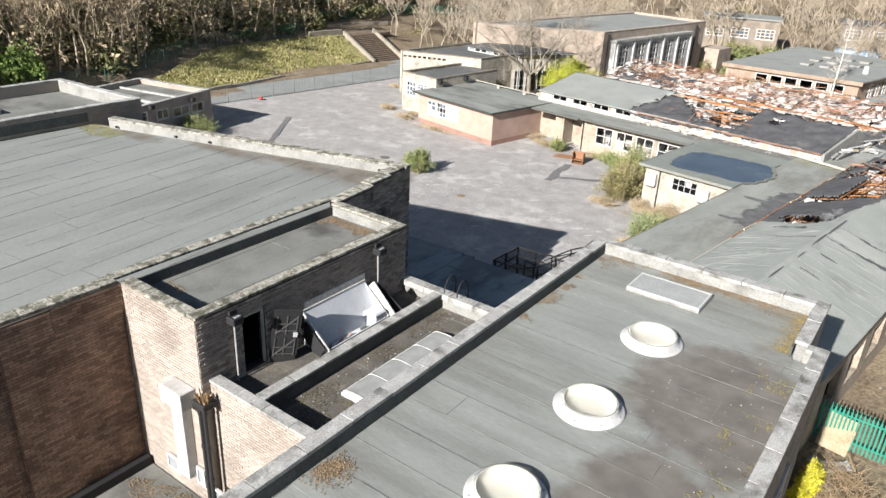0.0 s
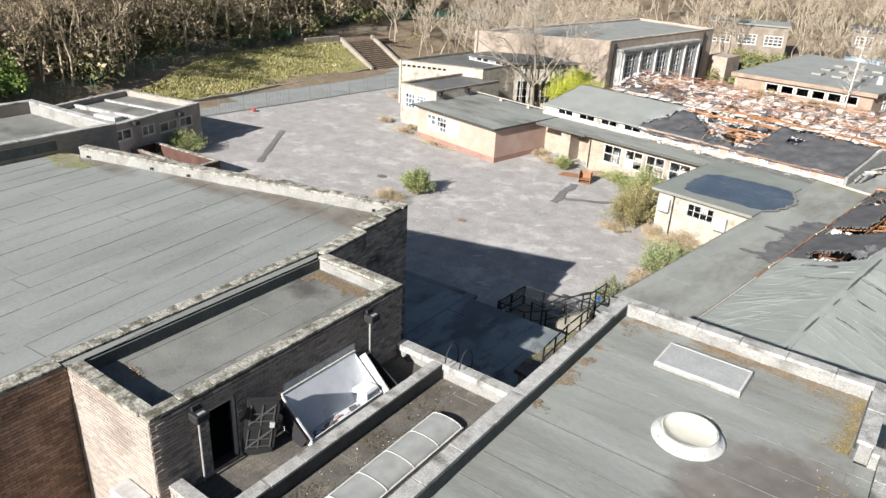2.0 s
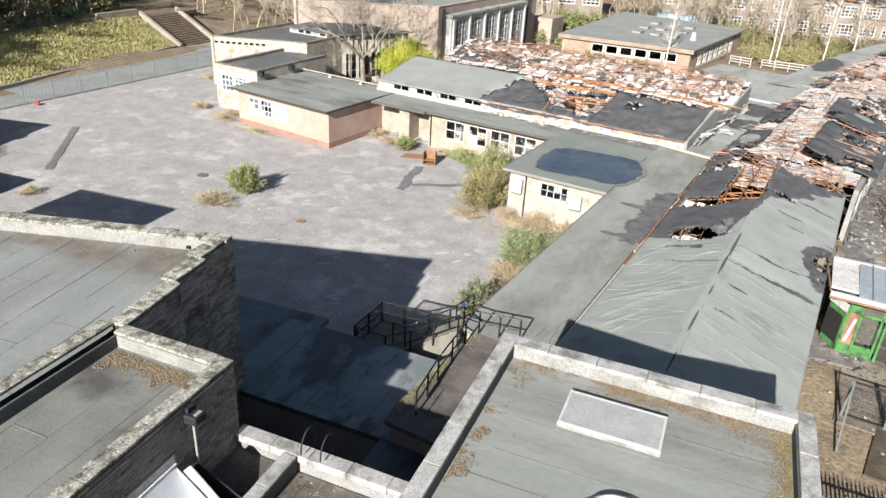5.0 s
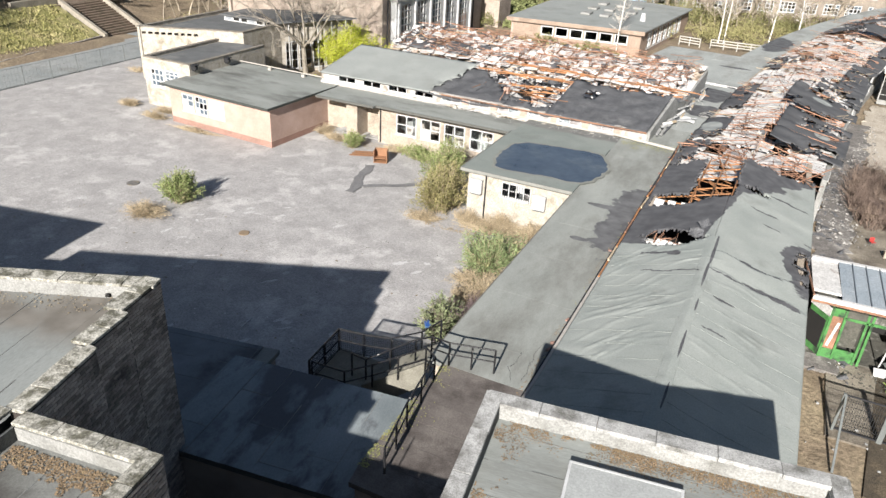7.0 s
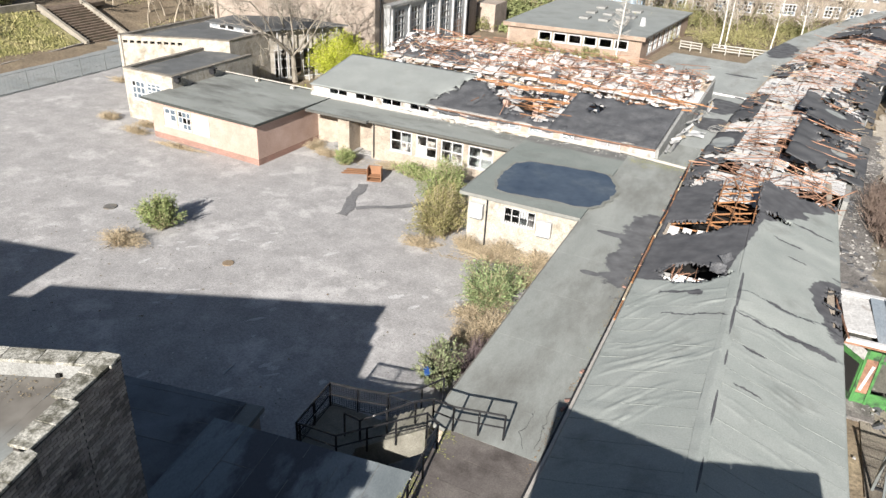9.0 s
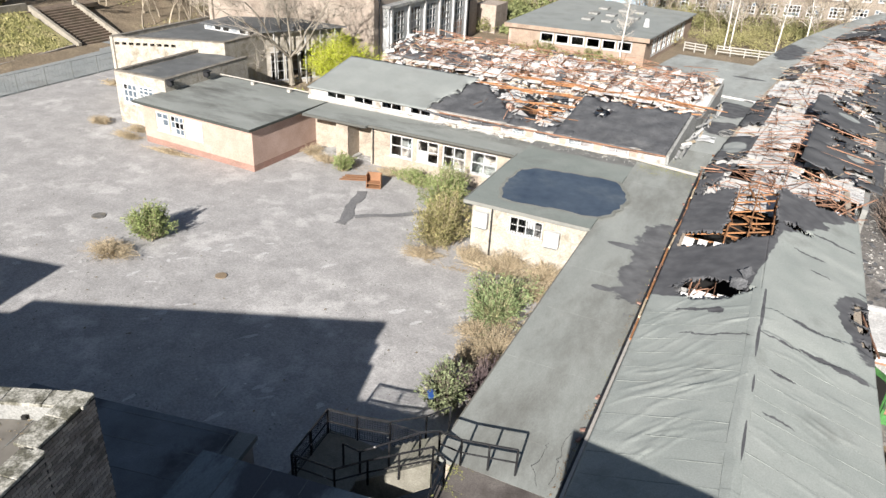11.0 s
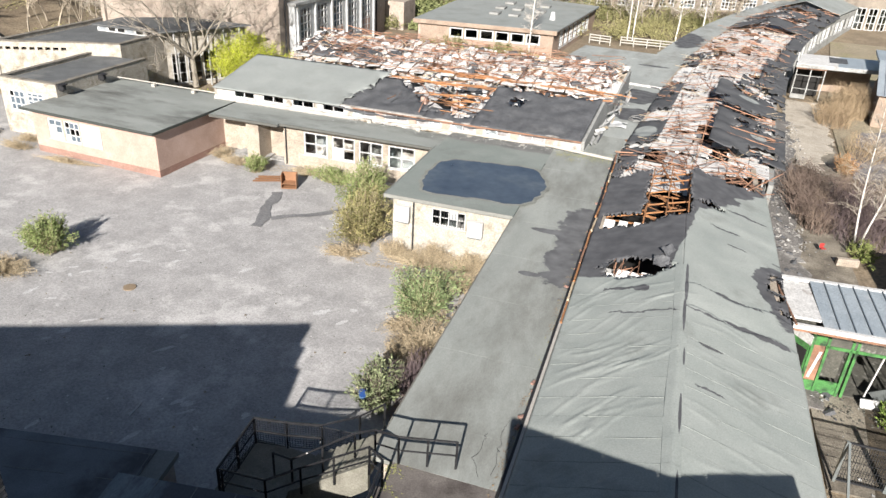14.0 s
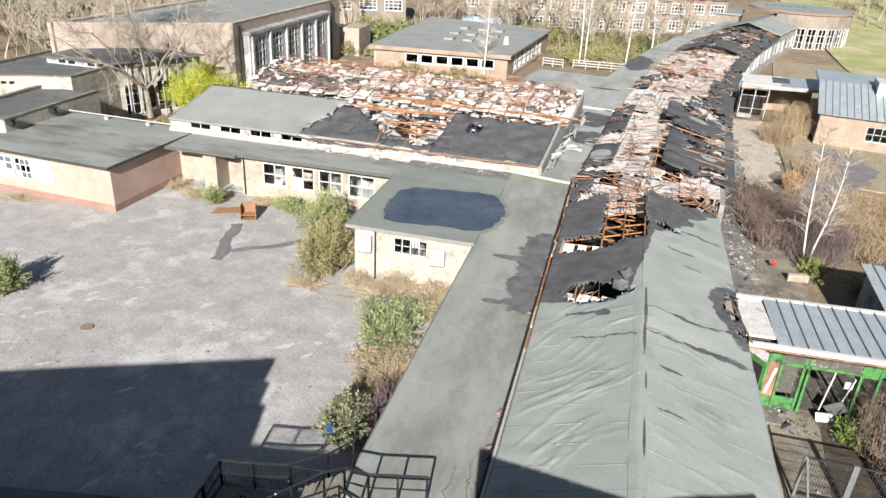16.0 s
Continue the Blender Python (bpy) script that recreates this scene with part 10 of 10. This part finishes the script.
litter(Matrix.Identity(4), "verge_litter", "straw litter below the corridor windows", 3500, (-23, -9.5, 36.6, 39.6), 0.0, 24, M_leafdry, lambda x, y, r: y > 38.4 - 1.2 * fbm(x, y, .5, 8), (0.02, 0.07))
litter(Matrix.Identity(4), "verge_litter", "brown leaf litter round the bushes", 5000, (-5.5, -0.2, 19.0, 28.5), 0.0, 25, M_leafdry, lambda x, y, r: x > -2.9 - 2.2 * fbm(x, y, .35, 9), (0.02, 0.06))
litter(Matrix.Identity(4), "gutter_moss", "yellow-green moss round the roof pipe", 5000, (0.2, 4.0, 39.6, 43.4), ZS, 33, surface("lime_moss", (0.24, 0.25, 0.09), (0.30, 0.29, 0.12), (0.2, 0.17, 0.09), size=0.4, fine=0.03, rough=1.0, bump=0), lambda x, y, r: soft_edge(abs(y - 41.3), 0.5, x, y, r, 8), (0.012, 0.045))
litter(Matrix.Identity(4), "gutter_moss", "yellow moss along the gutter edge", 1100, (3.6, 4.05, 10, 26), ZS, 15, M_moss, patchy(0.5, 0.1, 7))
litter(Matrix.Identity(4), "gutter_moss", "yellow-green moss along the stair head", 5000, (0.62, 1.9, 6.5, 12.3), ZS - 0.005, 34, bpy.data.materials["lime_moss"], lambda x, y, r: fbm(x, y, 0.8, 15) > -0.05 and soft_edge(x - 0.8, 0.25, x, y, r, 9), (0.012, 0.04))
litter(Matrix.Identity(4), "yard_litter", "small pale litter on the tarmac", 260, (-50, -1, 8, 40), 0.01, 16, M_plaster, None, (0.02, 0.07))
litter(Matrix.Identity(4), "yard_litter", "dark moss tufts growing in the tarmac cracks", 2600, (-34, -4, 12, 26), 0.012, 19, surface("black_moss", (0.05, 0.052, 0.035), (0.085, 0.08, 0.05), size=0.4, fine=0.03, rough=1.0, bump=0), lambda x, y, r: fbm(x, y, 0.9, 21) > 0.42, (0.015, 0.06))
litter(Matrix.Identity(4), "yard_litter", "dark leaf scraps on the shaded tarmac", 150, (-30, -4, 12, 24), 0.01, 17, M_soil, patchy(0.4, 0.2, 8), (0.03, 0.1))
rubble(None, "tarmac_flakes", 260, (-33, -7, 0.5, 15), -0.012, (0.02, 0.1), M_conc, 611, flat=0.08)
tagged(bpy.data.objects["tarmac_flakes"], "pale flakes and crumbs strewn over the tarmac", "debris", kind="stuff")
litter(Matrix.Identity(4), "gutter_moss", "moss and leaf crumbs along the corridor gutter", 5200, (3.45, 4.05, 13.5, 41), ZS - 0.005, 35, bpy.data.materials["lime_moss"], lambda x, y, r: fbm(x, y, 0.5, 21) > -0.1 and soft_edge(4.05 - x, 0.16, x, y, r, 11), (0.012, 0.045))
coil = thing("wire_coil", "loose loops of pale wire lying on the felt roof", "wire", pose(4.5, 51.6, 3.33))
for k in range(4):
    bm = bmesh.new()
    r0, cx, cy = 0.34 + 0.07 * k, 0.12 * math.sin(k * 2.1), 0.16 * math.cos(k * 1.7)
    rings = []
    for i in range(24):
        t = i * math.tau / 24
        rings.append([bm.verts.new((cx + (r0 + 0.02 * math.cos(u)) * math.cos(t), cy + 1.25 * (r0 + 0.02 * math.cos(u)) * math.sin(t), 0.05 + 0.03 * k + 0.03 * math.sin(t * 3 + k) + 0.02 * math.sin(u))) for u in (0, 1.57, 3.14, 4.71)])
    for i in range(24):
        for j in range(4):
            bm.faces.new((rings[i][j], rings[(i + 1) % 24][j], rings[(i + 1) % 24][(j + 1) % 4], rings[i][(j + 1) % 4]))
    part("loop", bm, M_lining, coil)
tile = thing("orange_scrap", "broken orange board lying on the felt roof", "debris", pose(4.45, 46.4, 3.32, 0, 0, 12))
part("board", bevelled(make(box, -0.3, -0.16, 0.0, 0.3, 0.16, 0.04), 0.01), M_cab, tile)
bucket = thing("blue_bucket", "blue plastic bucket caught in the bush by the stair", "bucket", pose(-2.55, 17.5, 0.9, 20, 10, 0))
bm = bmesh.new()
tube(bm, (0, 0, 0), (0, 0, 0.3), 0.13, 0.17, sides=16)
part("body", bm, plain("blue_plastic", (0.10, 0.2, 0.38), 0.5), bucket)
part("rim", make(tube, (0, 0, 0.285), (0, 0, 0.315), 0.18, 0.18, sides=16), bpy.data.materials["blue_plastic"], bucket)
# pale worn flecks where the tarmac has lost its skin
rr = random.Random(303)
bm = bmesh.new()
for k in range(150):
    x, y = rr.uniform(-31, -4), rr.uniform(5, 27)
    if fbm(x, y, 0.18, 31) < -0.05:
        continue
    ln, wd, a = rr.uniform(0.1, 0.42), rr.uniform(0.05, 0.2), 0.75 + rr.gauss(0, 0.35)
    vs = []
    for i in range(14):
        t = i * math.tau / 14
        q = 1 + 0.7 * noise.noise(Vector((math.cos(t) * 1.8 + k, math.sin(t) * 1.8, k * 0.7)))
        u, v = ln * q * math.cos(t), wd * q * math.sin(t)
        vs.append(bm.verts.new((x + u * math.cos(a) - v * math.sin(a), y + u * math.sin(a) + v * math.cos(a), 0.03 * noise.noise(Vector((x * 0.25, y * 0.25, 3))) - 0.007)))
    bm.faces.new(vs)
worn = part("worn_flecks", bm, surface("bared_tarmac", (0.40, 0.392, 0.388), (0.47, 0.46, 0.455), (0.36, 0.35, 0.34), size=0.4, fine=0.05, rough=1.0))
tagged(worn, "pale worn flecks in the tarmac skin", "patch", kind="stuff")
